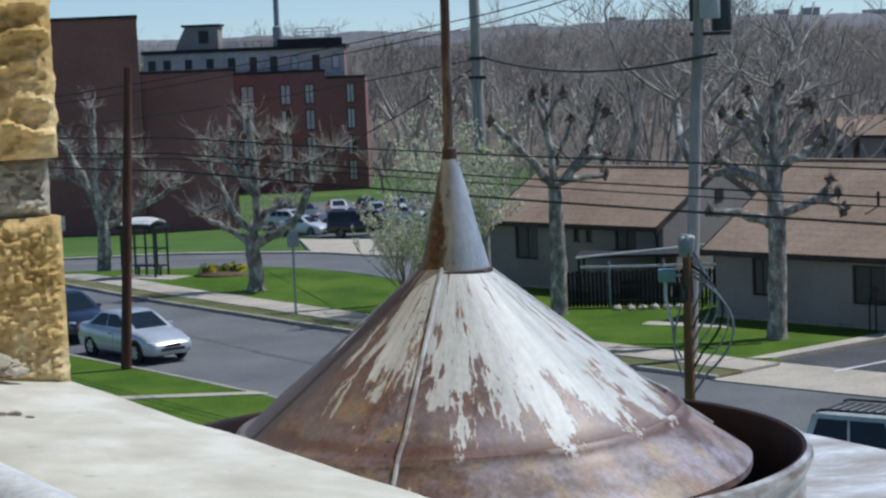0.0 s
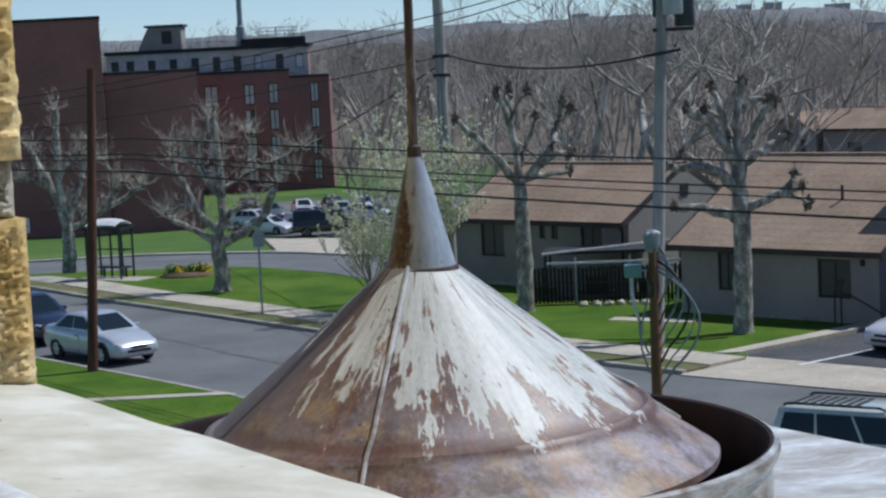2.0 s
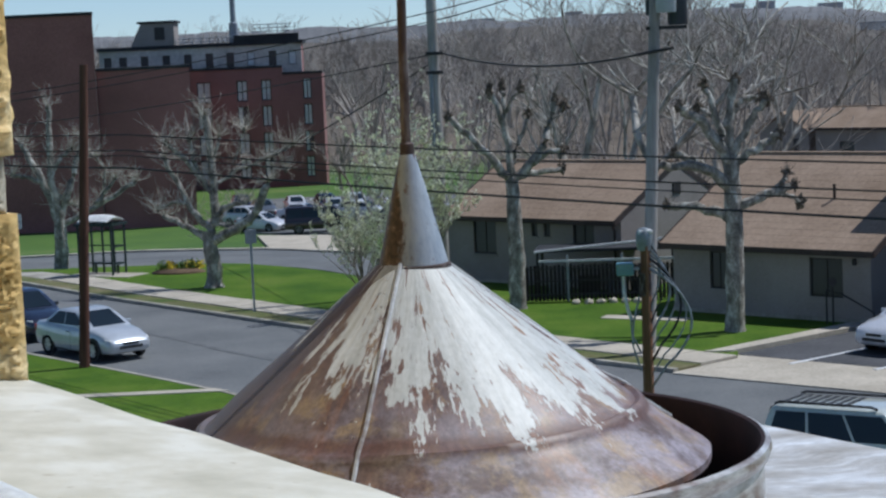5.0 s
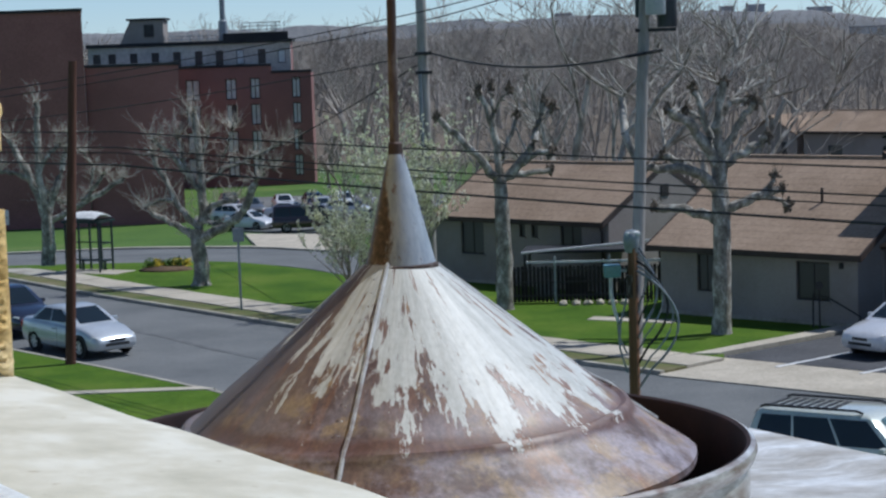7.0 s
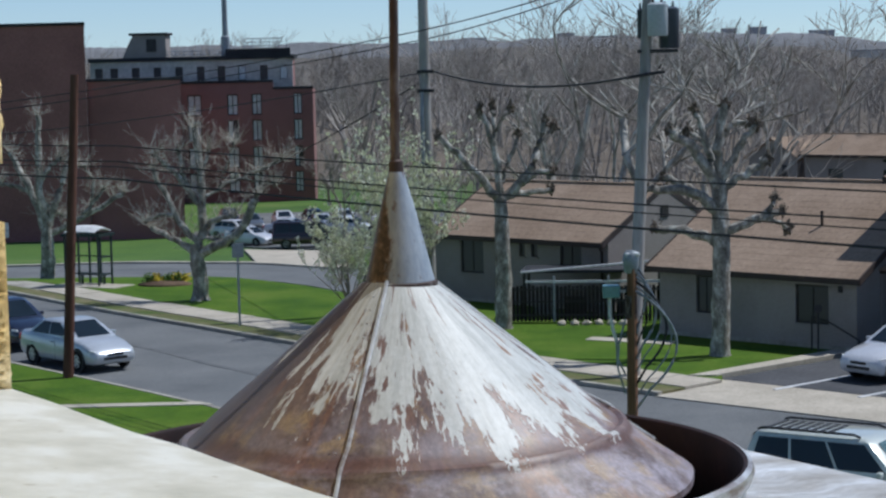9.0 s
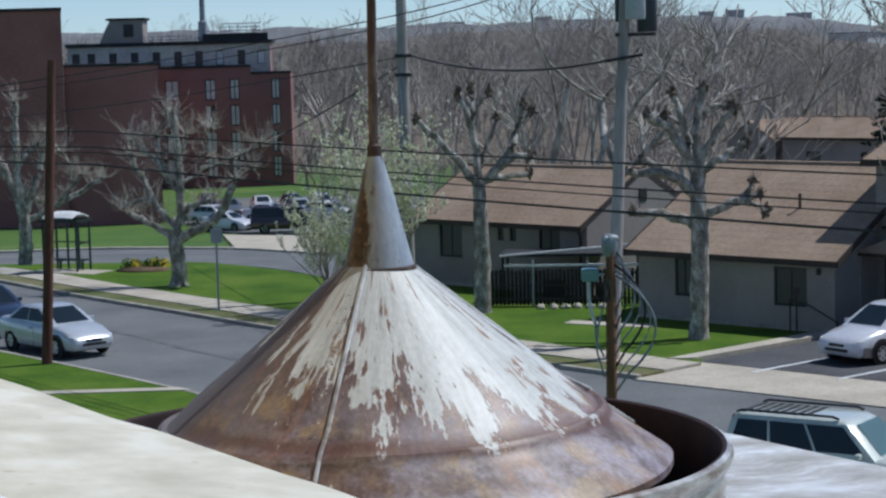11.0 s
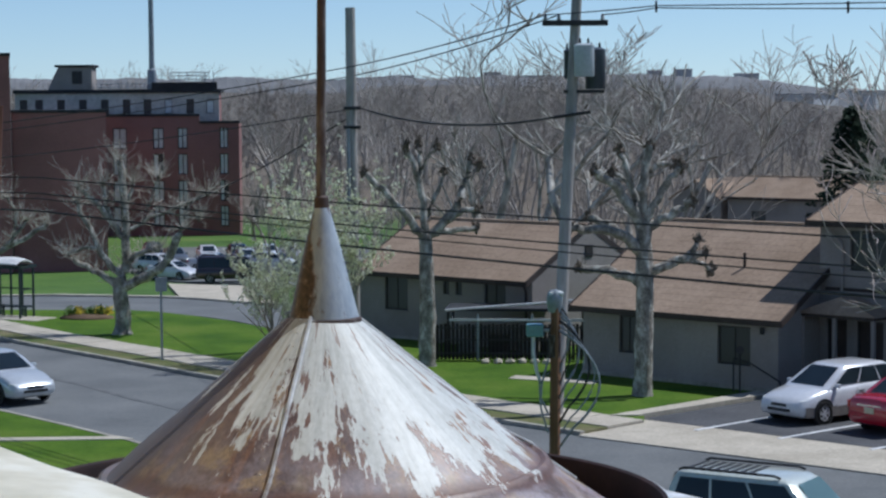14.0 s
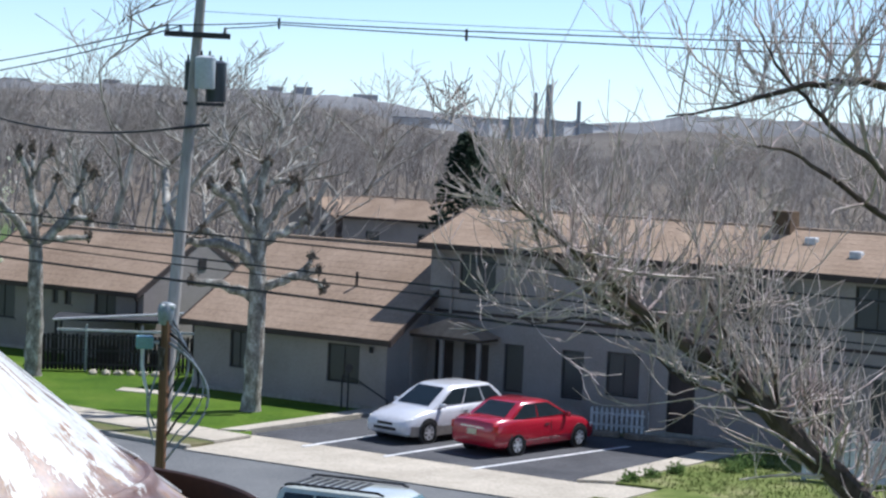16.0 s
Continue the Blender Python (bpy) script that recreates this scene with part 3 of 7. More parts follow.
# car park, drive
solid("parking_lot", drape(bmesh.new(), [(-21.2, 171), (-19.2, 168), (-15.6, 157), (-4, 150), (12, 142)], [(-21.2, 200), (-18, 201), (-12, 201), (0, 196), (18, 180)], 0.04, 10, 20), M["asphalt"], "grey asphalt car park full of cars", "car park", kind="structure")
solid("driveway", drape(bmesh.new(), [(-12.2, 134), (-5.6, 127)], [(-15, 154), (-7.6, 149)], 0.06, 6, 4), M["concrete"], "pale concrete drive into the car park", "driveway", kind="structure")

# lawns, verges and pavements beside the street (raised by a kerb's height)
near_lawn = NEAR_KERB[2:6] + [(2.0, 30), (-14, 22), (-40, 60), (-36, 90)]
solid("lawn", slab(bmesh.new(), near_lawn, -0.3, 0.10), M["grass"], "bright green mown lawn beside the street", "lawn", kind="structure")
solid("garden_path", slab(bmesh.new(), [(-26, 55.0), (-6.75, 55.02), (-6.3, 54.55), (-26, 54.3)], 0.0, 0.125), M["concrete"], "narrow pale concrete path across the lawn", "path", kind="structure")
solid("kerb.001", drape(bmesh.new(), strip(NEAR_KERB, 0.16, -1), NEAR_KERB, 0.115, 1, 60), M["kerb"], "worn concrete kerb beside the lawn", "kerb", kind="structure")
def lot_gap(name, a, b, lift, mat, label, cat):
    """The strip on both sides of the parking bays' apron."""
    solid(name, drape(bmesh.new(), a[:7], b[:7], lift, 1, 50), mat, label, cat, kind="structure")
    solid(name, drape(bmesh.new(), [lerp2(a[7], a[8], 0.35), *a[8:]], [lerp2(b[7], b[8], 0.35), *b[8:]], lift, 1, 20), mat, label, cat, kind="structure")


def lerp2(a, b, t):
    return (a[0] + (b[0] - a[0]) * t, a[1] + (b[1] - a[1]) * t)


v0, v1, v2 = strip(FAR_KERB, 0.18), strip(FAR_KERB, 1.15), strip(FAR_KERB, 2.75)
lot_gap("kerb", FAR_KERB, v0, 0.10, M["kerb"], "worn concrete kerb across the street", "kerb")
lot_gap("verge", v0, v1, 0.085, M["verge"], "worn grass verge with bare patches", "verge")
solid("lawn.001", drape(bmesh.new(), v2[1:7], [(-30, 117), (-19.8, 104), (-15.5, 97.6), (-9.9, 90), (-6.3, 86.0), (-2.2, 79), (5, 73), (9.4, 67)], 0.09, 8, 24), M["grass"], "green lawn between street and side street", "lawn", kind="structure")
solid("lawn.002", slab(bmesh.new(), [(2.0, 61.6), (7.2, 57.3), (12.2, 61.9), (11.0, 66), (7.0, 82), (-1.0, 78)], -0.3, 0.105), M["grass"], "green lawn in front of the low house", "lawn", kind="structure")


def resample(line, step):
    d = [0.0]
    for a, b in zip(line, line[1:]):
        d.append(d[-1] + math.dist(a, b))
    n = max(2, int(d[-1] / step))
    return [(float(np.interp(d[-1] * i / n, d, [p[0] for p in line])), float(np.interp(d[-1] * i / n, d, [p[1] for p in line]))) for i in range(n + 1)]


pavement = solid("pavement", drape(bmesh.new(), v1[:7], v2[:7], 0.07, 1, 50), M["kerb"], "pale cast concrete pavement with open joints", "pavement", kind="structure")
PAVE_A = resample(v1[2:7], 1.5)
PAVE_B = resample(v2[2:7], math.dist(v2[2], v2[6]) / (len(PAVE_A) - 1) * 0.985)
# lot apron and pavement in front of the lot
solid("lot_apron", slab(bmesh.new(), [(5.72, 54.78), (7.83, 57.48), (15.36, 49.97), (17.0, 50.3), (17.3, 49.0), (14.55, 46.45), (12.6, 48.28)], -0.3, 0.02), M["concrete"], "pale concrete apron between street and parking bays", "pavement", kind="structure")
solid("parking_bay", slab(bmesh.new(), [(7.83, 57.48), (13.2, 62.0), (21.6, 55.6), (15.36, 49.97)], -0.3, 0.03), M["asphalt_lot"], "dark asphalt parking bays in front of the houses", "parking bay", kind="structure")
for i, (a, b) in enumerate((((9.05, 55.35), (14.2, 59.7)), ((11.04, 53.74), (16.3, 58.0)), ((13.03, 51.84), (18.67, 55.78)))):
    bm = bmesh.new()
    d = (Vector(b) - Vector(a)).normalized() * 0.07
    slab(bm, [(a[0] - d.y, a[1] + d.x), (a[0] + d.y, a[1] - d.x), (b[0] + d.y, b[1] - d.x), (b[0] - d.y, b[1] + d.x)], 0.02, 0.036)
    solid("bay_line", bm, M["line"], "white painted parking bay line", "line", "bay lines", "structure")
solid("walkway", slab(bmesh.new(), [(6.95, 57.6), (7.75, 57.55), (13.1, 62.1), (12.6, 62.6)], -0.2, 0.14), M["concrete"], "raised pale concrete walkway beside the bays", "walkway", kind="structure")
solid("walkway.001", slab(bmesh.new(), [(15.36, 49.93), (16.3, 49.7), (22.6, 55.2), (21.7, 55.7)], -0.2, 0.10), M["concrete"], "pale concrete strip beside the bays", "walkway", kind="structure")
solid("walkway.002", slab(bmesh.new(), [(4.6, 65.8), (7.2, 64.2), (7.5, 64.9), (4.9, 66.5)], -0.2, 0.125), M["concrete"], "short pale concrete path to the low house", "walkway", kind="structure")
solid("lawn.003", slab(bmesh.new(), [(16.3, 49.6), (22.6, 55.1), (36, 44), (24, 36), (17.6, 43.9), (15.2, 46.6), (17.4, 48.8)], -0.3, 0.09), M["rough_grass"], "rough patchy grass beside the parking bays", "lawn", kind="structure")
solid("lawn.004", slab(bmesh.new(), [(13.2, 62.1), (21.7, 55.8), (40, 40), (60, 60), (20, 85), (10.5, 70)], -0.3, 0.06), M["verge"], "thin grass and bare soil beside the long house", "lawn", kind="structure")
# faint darker streak along the lane
n_ = [(lerp2((-13.4, 72.4), (-3.2, 56.6), i / 10)[0] + 0.10 * math.sin(i * 1.9), lerp2((-13.4, 72.4), (-3.2, 56.6), i / 10)[1]) for i in range(11)]
solid("lane_streak", drape(bmesh.new(), n_, strip(n_, 0.22), -0.012, 1, 24), M["dark_lane"], "faint dark streak in the asphalt", "seam", kind="structure")


# ---------------- foreground: sill, stone pier, window wall ----------------
U = Vector((0.53, -0.85, 0)).normalized()      # along the building's face
N = Vector((0.85, 0.53, 0)).normalized()       # outwards from the building
CORNER = Vector((-0.705, 3.29, 0))             # outer foot of the stone pier
FACE = Matrix((( U.x, N.x, 0, CORNER.x), (U.y, N.y, 0, CORNER.y), (0, 0, 1, 0), (0, 0, 0, 1)))   # local x along, y outwards


def rough_block(x0, x1, y0, y1, z0, z1, seed, depth=0.035, cell=0.0048, pitted=False):
    """A rock-faced stone: two faces (outer end and jamb) broken by hammer marks."""
    bm = bmesh.new()
    nx, ny, nz = max(2, int((x1 - x0) / 0.02)), max(2, int((y1 - y0) / cell)), max(2, int((z1 - z0) / cell))

    def disp(p):
        e = min((p.z - z0), (z1 - p.z), max(0.0, y1 - p.y))
        edge = min(1.0, e / 0.016)
        big = noise.noise(Vector((p.x * 5, p.y * 6, p.z * 8)) + Vector((seed, 0, seed)))
        pit = noise.fractal(Vector((p.y * 55, p.z * 80, seed * 3.0)), 0.8, 2.1, 4)
        if pitted:      # pecked face: close small pits, a few broad scoops
            pk = abs(noise.noise(Vector((p.y * 70, p.z * 95, seed))))
            scoop = noise.noise(Vector((p.y * 16, p.z * 26, seed * 1.7)))
            return edge * depth * (0.45 + 0.35 * big + 0.30 * scoop + 0.42 * min(1, pk * 2.6) + 0.16 * pit)
        # split face: broken ledges one above the other, hollow between
        warp = 0.75 * noise.noise(Vector((p.y * 7, p.z * 3, seed * 2.0))) + 0.30 * noise.noise(Vector((p.y * 26, p.z * 9, seed)))
        f = (p.z - z0) / 0.053 + warp
        row = math.floor(f)
        f -= row
        cut = noise.noise(Vector((p.y * 11, row * 5.3, seed))) + 0.5 * noise.noise(Vector((p.y * 34, row * 9.1, seed)))
        ledge = (1 - min(1, abs(f - 0.62) / 0.30) ** 2) if f < 0.62 else max(0.0, 1 - (f - 0.62) / 0.11)
        return edge * depth * (0.34 + 0.26 * big + 0.85 * ledge * max(0.0, min(1.0, 0.65 + cut)) + 0.24 * pit)
    # jamb face at x = x1, facing along U
    rows = []
    for k in range(nz + 1):
        z = z0 + (z1 - z0) * k / nz
        row = []
        for j in range(ny + 1):
            y = y0 + (y1 - y0) * j / ny
            p = Vector((x1, y, z))
            row.append(bm.verts.new((x1 + disp(p), y, z)))
        rows.append(row)
    for a, b in zip(rows, rows[1:]):
        for j in range(ny):
            bm.faces.new((a[j], a[j + 1], b[j + 1], b[j]))
    # outer face at y = y1
    rows2 = []
    for k in range(nz + 1):
        z = z0 + (z1 - z0) * k / nz
        row = [rows[k][-1]]
        for i in range(1, nx + 1):
            x = x1 - (x1 - x0) * i / nx
            e = min(1.0, (x1 - x) / 0.03)
            dd = 0.5 * depth * e * (0.6 + noise.fractal(Vector((x * 12, z * 22, seed)), 0.9, 2.1, 4))
            row.append(bm.verts.new((x, y1 + dd * min(1, (z - z0) / 0.02, (z1 - z) / 0.02), z)))
        rows2.append(row)
    for a, b in zip(rows2, rows2[1:]):
        for i in range(nx):
            bm.faces.new((a[i], a[i + 1], b[i + 1], b[i]))
    # back, top, bottom close the stone
    q = [bm.verts.new((x0, y0, z)) for z in (z0, z1)]
    bm.faces.new([rows[0][j] for j in range(ny, -1, -1)] + [q[0]] + [rows2[0][i] for i in range(nx, 0, -1)])
    bm.faces.new([rows[-1][j] for j in range(ny + 1)][::-1][::-1] + [rows2[-1][i] for i in range(1, nx + 1)] + [q[1]])
    bm.faces.new([rows[k][0] for k in range(nz + 1)] + [q[1], q[0]])
    bm.faces.new([rows2[k][-1] for k in range(nz, -1, -1)] + [q[0], q[1]])
    bmesh.ops.recalc_face_normals(bm, faces=bm.faces[:])
    return bm


pier = thing("wall_pier", FACE, "rough yellow sandstone window pier with broken mortar joints", "wall", kind="structure")
courses = [(8.500, 8.772, 0.038), (8.866, 9.158, 0.040), (9.172, 9.47, 0.02), (9.48, 9.78, 0.03)]
for i, (a, b, off) in enumerate(courses):
    part("stone_block", rough_block(-0.55, -0.012 + off, -0.62, -0.012, a, b, i + 1.0, 0.030 if i else 0.020, pitted=i == 0), M["stone"], pier, smooth=True)
part("mortar_course", rough_block(-0.55, 0.006, -0.62, -0.022, 8.770, 8.868, 9.0, 0.024, pitted=True), M["mortar"], pier, "broken pale mortar course", smooth=True)
part("mortar_course", rough_block(-0.55, 0.01, -0.62, -0.015, 9.156, 9.176, 5.0, 0.008), M["mortar"], pier, smooth=True)

# lumps of fallen mortar on the sill, at the foot of the pier
random.seed(5)
for k, (lx, ly, r) in enumerate(((0.065, -0.13, 0.022), (0.05, -0.155, 0.026), (0.08, -0.24, 0.030), (0.05, -0.29, 0.048), (0.10, -0.305, 0.036), (0.06, -0.19, 0.030), (0.11, -0.265, 0.020), (0.09, -0.21, 0.015))):
    bm = bmesh.new()
    bmesh.ops.create_icosphere(bm, subdivisions=3, radius=r)
    for v in bm.verts:
        v.co *= 1 + 0.8 * noise.cell(v.co * 28 + Vector((k * 5, 0, 0))) * 0.5 + 0.6 * noise.fractal(v.co * 40 + Vector((k * 5, 0, 0)), 0.8, 2.0, 4)
        v.co.z *= 0.62
    solid("mortar_lump", bm, M["mortar"], "crumbled pale mortar lump on the sill", "rubble", "rubble on the sill", smooth=True,
          m=FACE @ Matrix.Translation((lx, ly, 8.515 - ly * 0.14 + r * 0.42)))

# flakes of old mortar lying on the sill
for k, (lx, ly, r) in enumerate(((0.467, -0.274, 0.008), (0.467, -0.254, 0.011), (0.497, -0.242, 0.006))):
    bm = bmesh.new()
    bmesh.ops.create_icosphere(bm, subdivisions=2, radius=r)
    for v in bm.verts:
        v.co *= 1 + 0.5 * noise.noise(v.co * 120 + Vector((k * 5, 0, 0)))
        v.co.z *= 0.35
    solid("mortar_flake", bm, M["flake"], "small dark mortar flake lying on the sill", "rubble", "flakes on the sill", smooth=True,
          m=FACE @ Matrix.Translation((lx, ly, 8.503 - ly * 0.125)))

# sill: slopes outwards
bm = bmesh.new()
prof = [(0.0, 8.40), (0.0, 8.492), (-0.006, 8.499), (-0.015, 8.501), (-0.12, 8.516), (-0.24, 8.531), (-0.36, 8.545), (-0.455, 8.552), (-0.455, 8.40)]
nsil = 120
rows = []
for i in range(nsil + 1):
    x = -0.60 + 4.6 * i / nsil
    rows.append([bm.verts.new((x, y + (0.004 * noise.noise(Vector((x * 6, 0, 3.3))) if j in (0, 1, 2, 3) else 0), z + 0.0035 * noise.noise(Vector((x * 5, y * 9, 1.7))))) for j, (y, z) in enumerate(prof)])
for a, b in zip(rows, rows[1:]):
    for j in range(len(prof)):
        bm.faces.new((a[j], b[j], b[(j + 1) % len(prof)], a[(j + 1) % len(prof)]))
bm.faces.new(rows[0])
bm.faces.new(rows[-1][::-1])
bmesh.ops.recalc_face_normals(bm, faces=bm.faces[:])
sill = solid("window_sill", bm, M["ledge"], "cream painted stone window sill, patchy and stained", "sill", kind="structure", smooth=True, m=FACE)
bm = bmesh.new()
pr = [(-0.440, 8.540), (-0.438, 8.562), (-0.446, 8.574), (-0.462, 8.578), (-0.49, 8.574), (-0.50, 8.566), (-0.90, 8.566), (-0.90, 8.45), (-0.44, 8.45)]
ra = [bm.verts.new((-0.1, y, z)) for y, z in pr]
rb = [bm.verts.new((4.0, y, z)) for y, z in pr]
for j in range(len(pr)):
    bm.faces.new((ra[j], rb[j], rb[(j + 1) % len(pr)], ra[(j + 1) % len(pr)]))
bm.faces.new(ra)
bm.faces.new(rb[::-1])
bmesh.ops.recalc_face_normals(bm, faces=bm.faces[:])
solid("window_frame", bm, M["upvc"], "white painted lower rail of the open window", "window", kind="structure", smooth=True, m=FACE)
# shell of the room behind the camera, open only at the window
ROOM = [("wall_front", (-6, -0.553, -0.62, -0.08, 5.0, 11.0), M["stone"]), ("wall_front.001", (-0.553, 4.0, -0.62, -0.02, 5.0, 8.39), M["stone"]),
        ("wall_front.002", (4.0, 9, -0.62, -0.02, 5.0, 11.0), M["stone"]), ("wall_front.003", (-0.553, 4.0, -0.62, -0.02, 9.79, 11.0), M["stone"]),
        ("wall_back", (-6, 9, -6.2, -6.0, 5.0, 11.0), M["plaster"]), ("wall_left", (-6.2, -6, -6.2, -0.08, 5.0, 11.0), M["plaster"]),
        ("wall_right", (9, 9.2, -6.2, -0.02, 5.0, 11.0), M["plaster"]), ("floor", (-6, 9, -6, -0.62, 7.30, 7.50), M["floorboard"]),
        ("ceiling", (-6.2, 9.2, -6.2, 0.05, 11.0, 11.25), M["plaster"]), ("wall_base", (-6, 9, -6.0, -0.3, -0.2, 5.0), M["stone"])]
for nm, b, mt in ROOM:
    part(nm, boxbm(*b), mt, None, "plain wall, floor or ceiling of the room behind the open window", at=FACE)
    tagged(bpy.data.objects[nm], "", nm.split("_")[0].split(".")[0], "", "structure")

# ---------------- lower roof with the rusted ventilator ----------------
# local: y outwards from the building's face; the roof's outer edge lies 3.7 m out
bm = bmesh.new()
rp = [(-0.02, 7.35), (-0.02, 7.60), (1.6, 7.60), (2.55, 7.585), (2.62, 7.603), (2.68, 7.583), (3.42, 7.575), (3.48, 7.592), (3.64, 7.598), (3.66, 7.585), (3.66, 7.30)]
rows = []
for i in range(91):
    x = -2.45 + 11.4 * i / 90
    rows.append([bm.verts.new((x, y, z + 0.004 * noise.noise(Vector((x * 1.7, y * 2.3, 4))))) for y, z in rp])
for a, b in zip(rows, rows[1:]):
    for j in range(len(rp) - 1):
        bm.faces.new((a[j], b[j], b[j + 1], a[j + 1]))
bmesh.ops.recalc_face_normals(bm, faces=bm.faces[:])
solid("flat_roof", bm, M["membrane"], "pale coated flat roof with a raised edge and seams", "roof", kind="structure", m=FACE, smooth=True)
part("wall_lower", boxbm(-2.4, 8.9, -0.02, 3.62, -0.2, 7.32), M["stone"], None, "stone wall below the flat roof", at=FACE)
tagged(bpy.data.objects["wall_lower"], "", "wall", "", "structure")

vent = thing("roof_ventilator", pose(VENT[0], VENT[1], 0), "large rusted sheet-metal roof ventilator with conical cap and rod", "ventilator")
bm = lathe(bmesh.new(), [(0.835, 7.585), (0.842, 7.63), (0.842, 7.80), (0.853, 7.815), (0.853, 7.835), (0.842, 7.85), (0.842, 7.985), (0.856, 7.995), (0.862, 8.012), (0.858, 8.028), (0.846, 8.034)], 128)
part("drum_band", bm, M["drum_out"], vent, "galvanised outer band, rust-stained", True)
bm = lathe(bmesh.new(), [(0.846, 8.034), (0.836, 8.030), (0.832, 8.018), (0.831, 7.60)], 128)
part("drum_lining", bm, M["drum_in"], vent, "rusted inner face, the drum's shade painted into its colour", True)
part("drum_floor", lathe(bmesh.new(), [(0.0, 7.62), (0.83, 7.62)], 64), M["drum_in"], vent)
tilt = pose(0, 0, 8.1) @ pose(0, 0, 0, 0, -1.6, 0) @ pose(0, 0, -8.1)
prof = [(0.080, 8.487), (0.20, 8.388), (0.34, 8.272), (0.46, 8.171), (0.515, 8.124), (0.532, 8.114), (0.545, 8.118), (0.556, 8.113), (0.563, 8.100), (0.57, 8.088), (0.63, 8.040), (0.70, 7.992), (0.712, 7.982), (0.712, 7.965), (0.70, 7.965)]
dense = []
for (r0, z0), (r1, z1) in zip(prof, prof[1:]):
    k = max(1, int(math.hypot(r1 - r0, z1 - z0) / 0.02))
    dense += [(r0 + (r1 - r0) * i / k, z0 + (z1 - z0) * i / k) for i in range(k)]
dense.append(prof[-1])
bm = lathe(bmesh.new(), dense, 160)
for v in bm.verts:      # dents in the sheet
    r = math.hypot(v.co.x, v.co.y)
    d = 0.010 * noise.noise(Vector((v.co.x * 4, v.co.y * 4, v.co.z * 3))) * min(1, r / 0.3)
    v.co += Vector((v.co.x / r, v.co.y / r, 0.8)) * d if r > 0.05 else Vector()
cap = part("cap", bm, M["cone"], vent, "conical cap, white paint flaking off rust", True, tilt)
# folded seam running down the cap, and a second one further round
for ang, nm in ((-104, "seam"), (16, "seam"), (136, "seam")):
    bm = bmesh.new()
    ca, sa = math.cos(radians(ang)), math.sin(radians(ang))
    tube(bm, [(r * ca, r * sa, z + 0.004) for r, z in dense[:-4:4]], 0.0055, 6)
    part(nm, bm, M["seam"], vent, "folded pale sheet seam", True, tilt)
for i in range(26):     # rivets beside the front seam
    r, z = 0.10 + 0.017 * i, 8.487 - 0.0141 * i - 0.001
    for off in (-0.022,):
        a = radians(-104) + off / max(r, 0.1)
        if i % 2 == 0:
            bm = bmesh.new()
            bmesh.ops.create_icosphere(bm, subdivisions=1, radius=0.0028)
            part("rivet", bm, M["drum_out"], vent, at=tilt @ Matrix.Translation((r * math.cos(a), r * math.sin(a), z + 0.002)))
# upper cone with a skirt, iron rod
tilt2 = pose(0, 0, 8.48) @ pose(0, 0, 0, 0, -0.6, 0) @ pose(0, 0, -8.48)
up = [(0.0135, 8.768), (0.018, 8.755), (0.042, 8.665), (0.066, 8.565), (0.084, 8.492), (0.088, 8.478), (0.089, 8.472), (0.084, 8.474)]
part("upper_cone", lathe(bmesh.new(), up, 64), M["spire"], vent, "steep upper cone with rust streaks", True, tilt2)
bm = lathe(bmesh.new(), [(0.0855, 8.484), (0.0925, 8.481), (0.0935, 8.472), (0.084, 8.464)], 64)
part("skirt", bm, M["rod"], vent, "rusted lower rim", True, tilt2)
part("rod", tube(bmesh.new(), [(-0.002, 0, 8.74), (0.004, 0, 9.0), (0.013, 0, 9.4), (0.026, 0, 9.9)], [0.0125, 0.0118, 0.0112, 0.0105], 14), M["rod"], vent, "rusted iron rod", True, tilt2)
part("collar", tube(bmesh.new(), [(0, 0, 8.752), (0, 0, 8.778), (0, 0, 8.783)], [0.019, 0.018, 0.013], 14), M["rod"], vent, "", True, tilt2)


# ---------------- houses ----------------
HD = Vector((0.71, -0.70, 0)).normalized()     # along the house fronts
HB = Vector((0.70, 0.71, 0)).normalized()      # towards their backs


def house_frame(x, y, z=0.0):
    return Matrix(((HD.x, HB.x, 0, x), (HD.y, HB.y, 0, y), (0, 0, 1, z), (0, 0, 0, 1)))


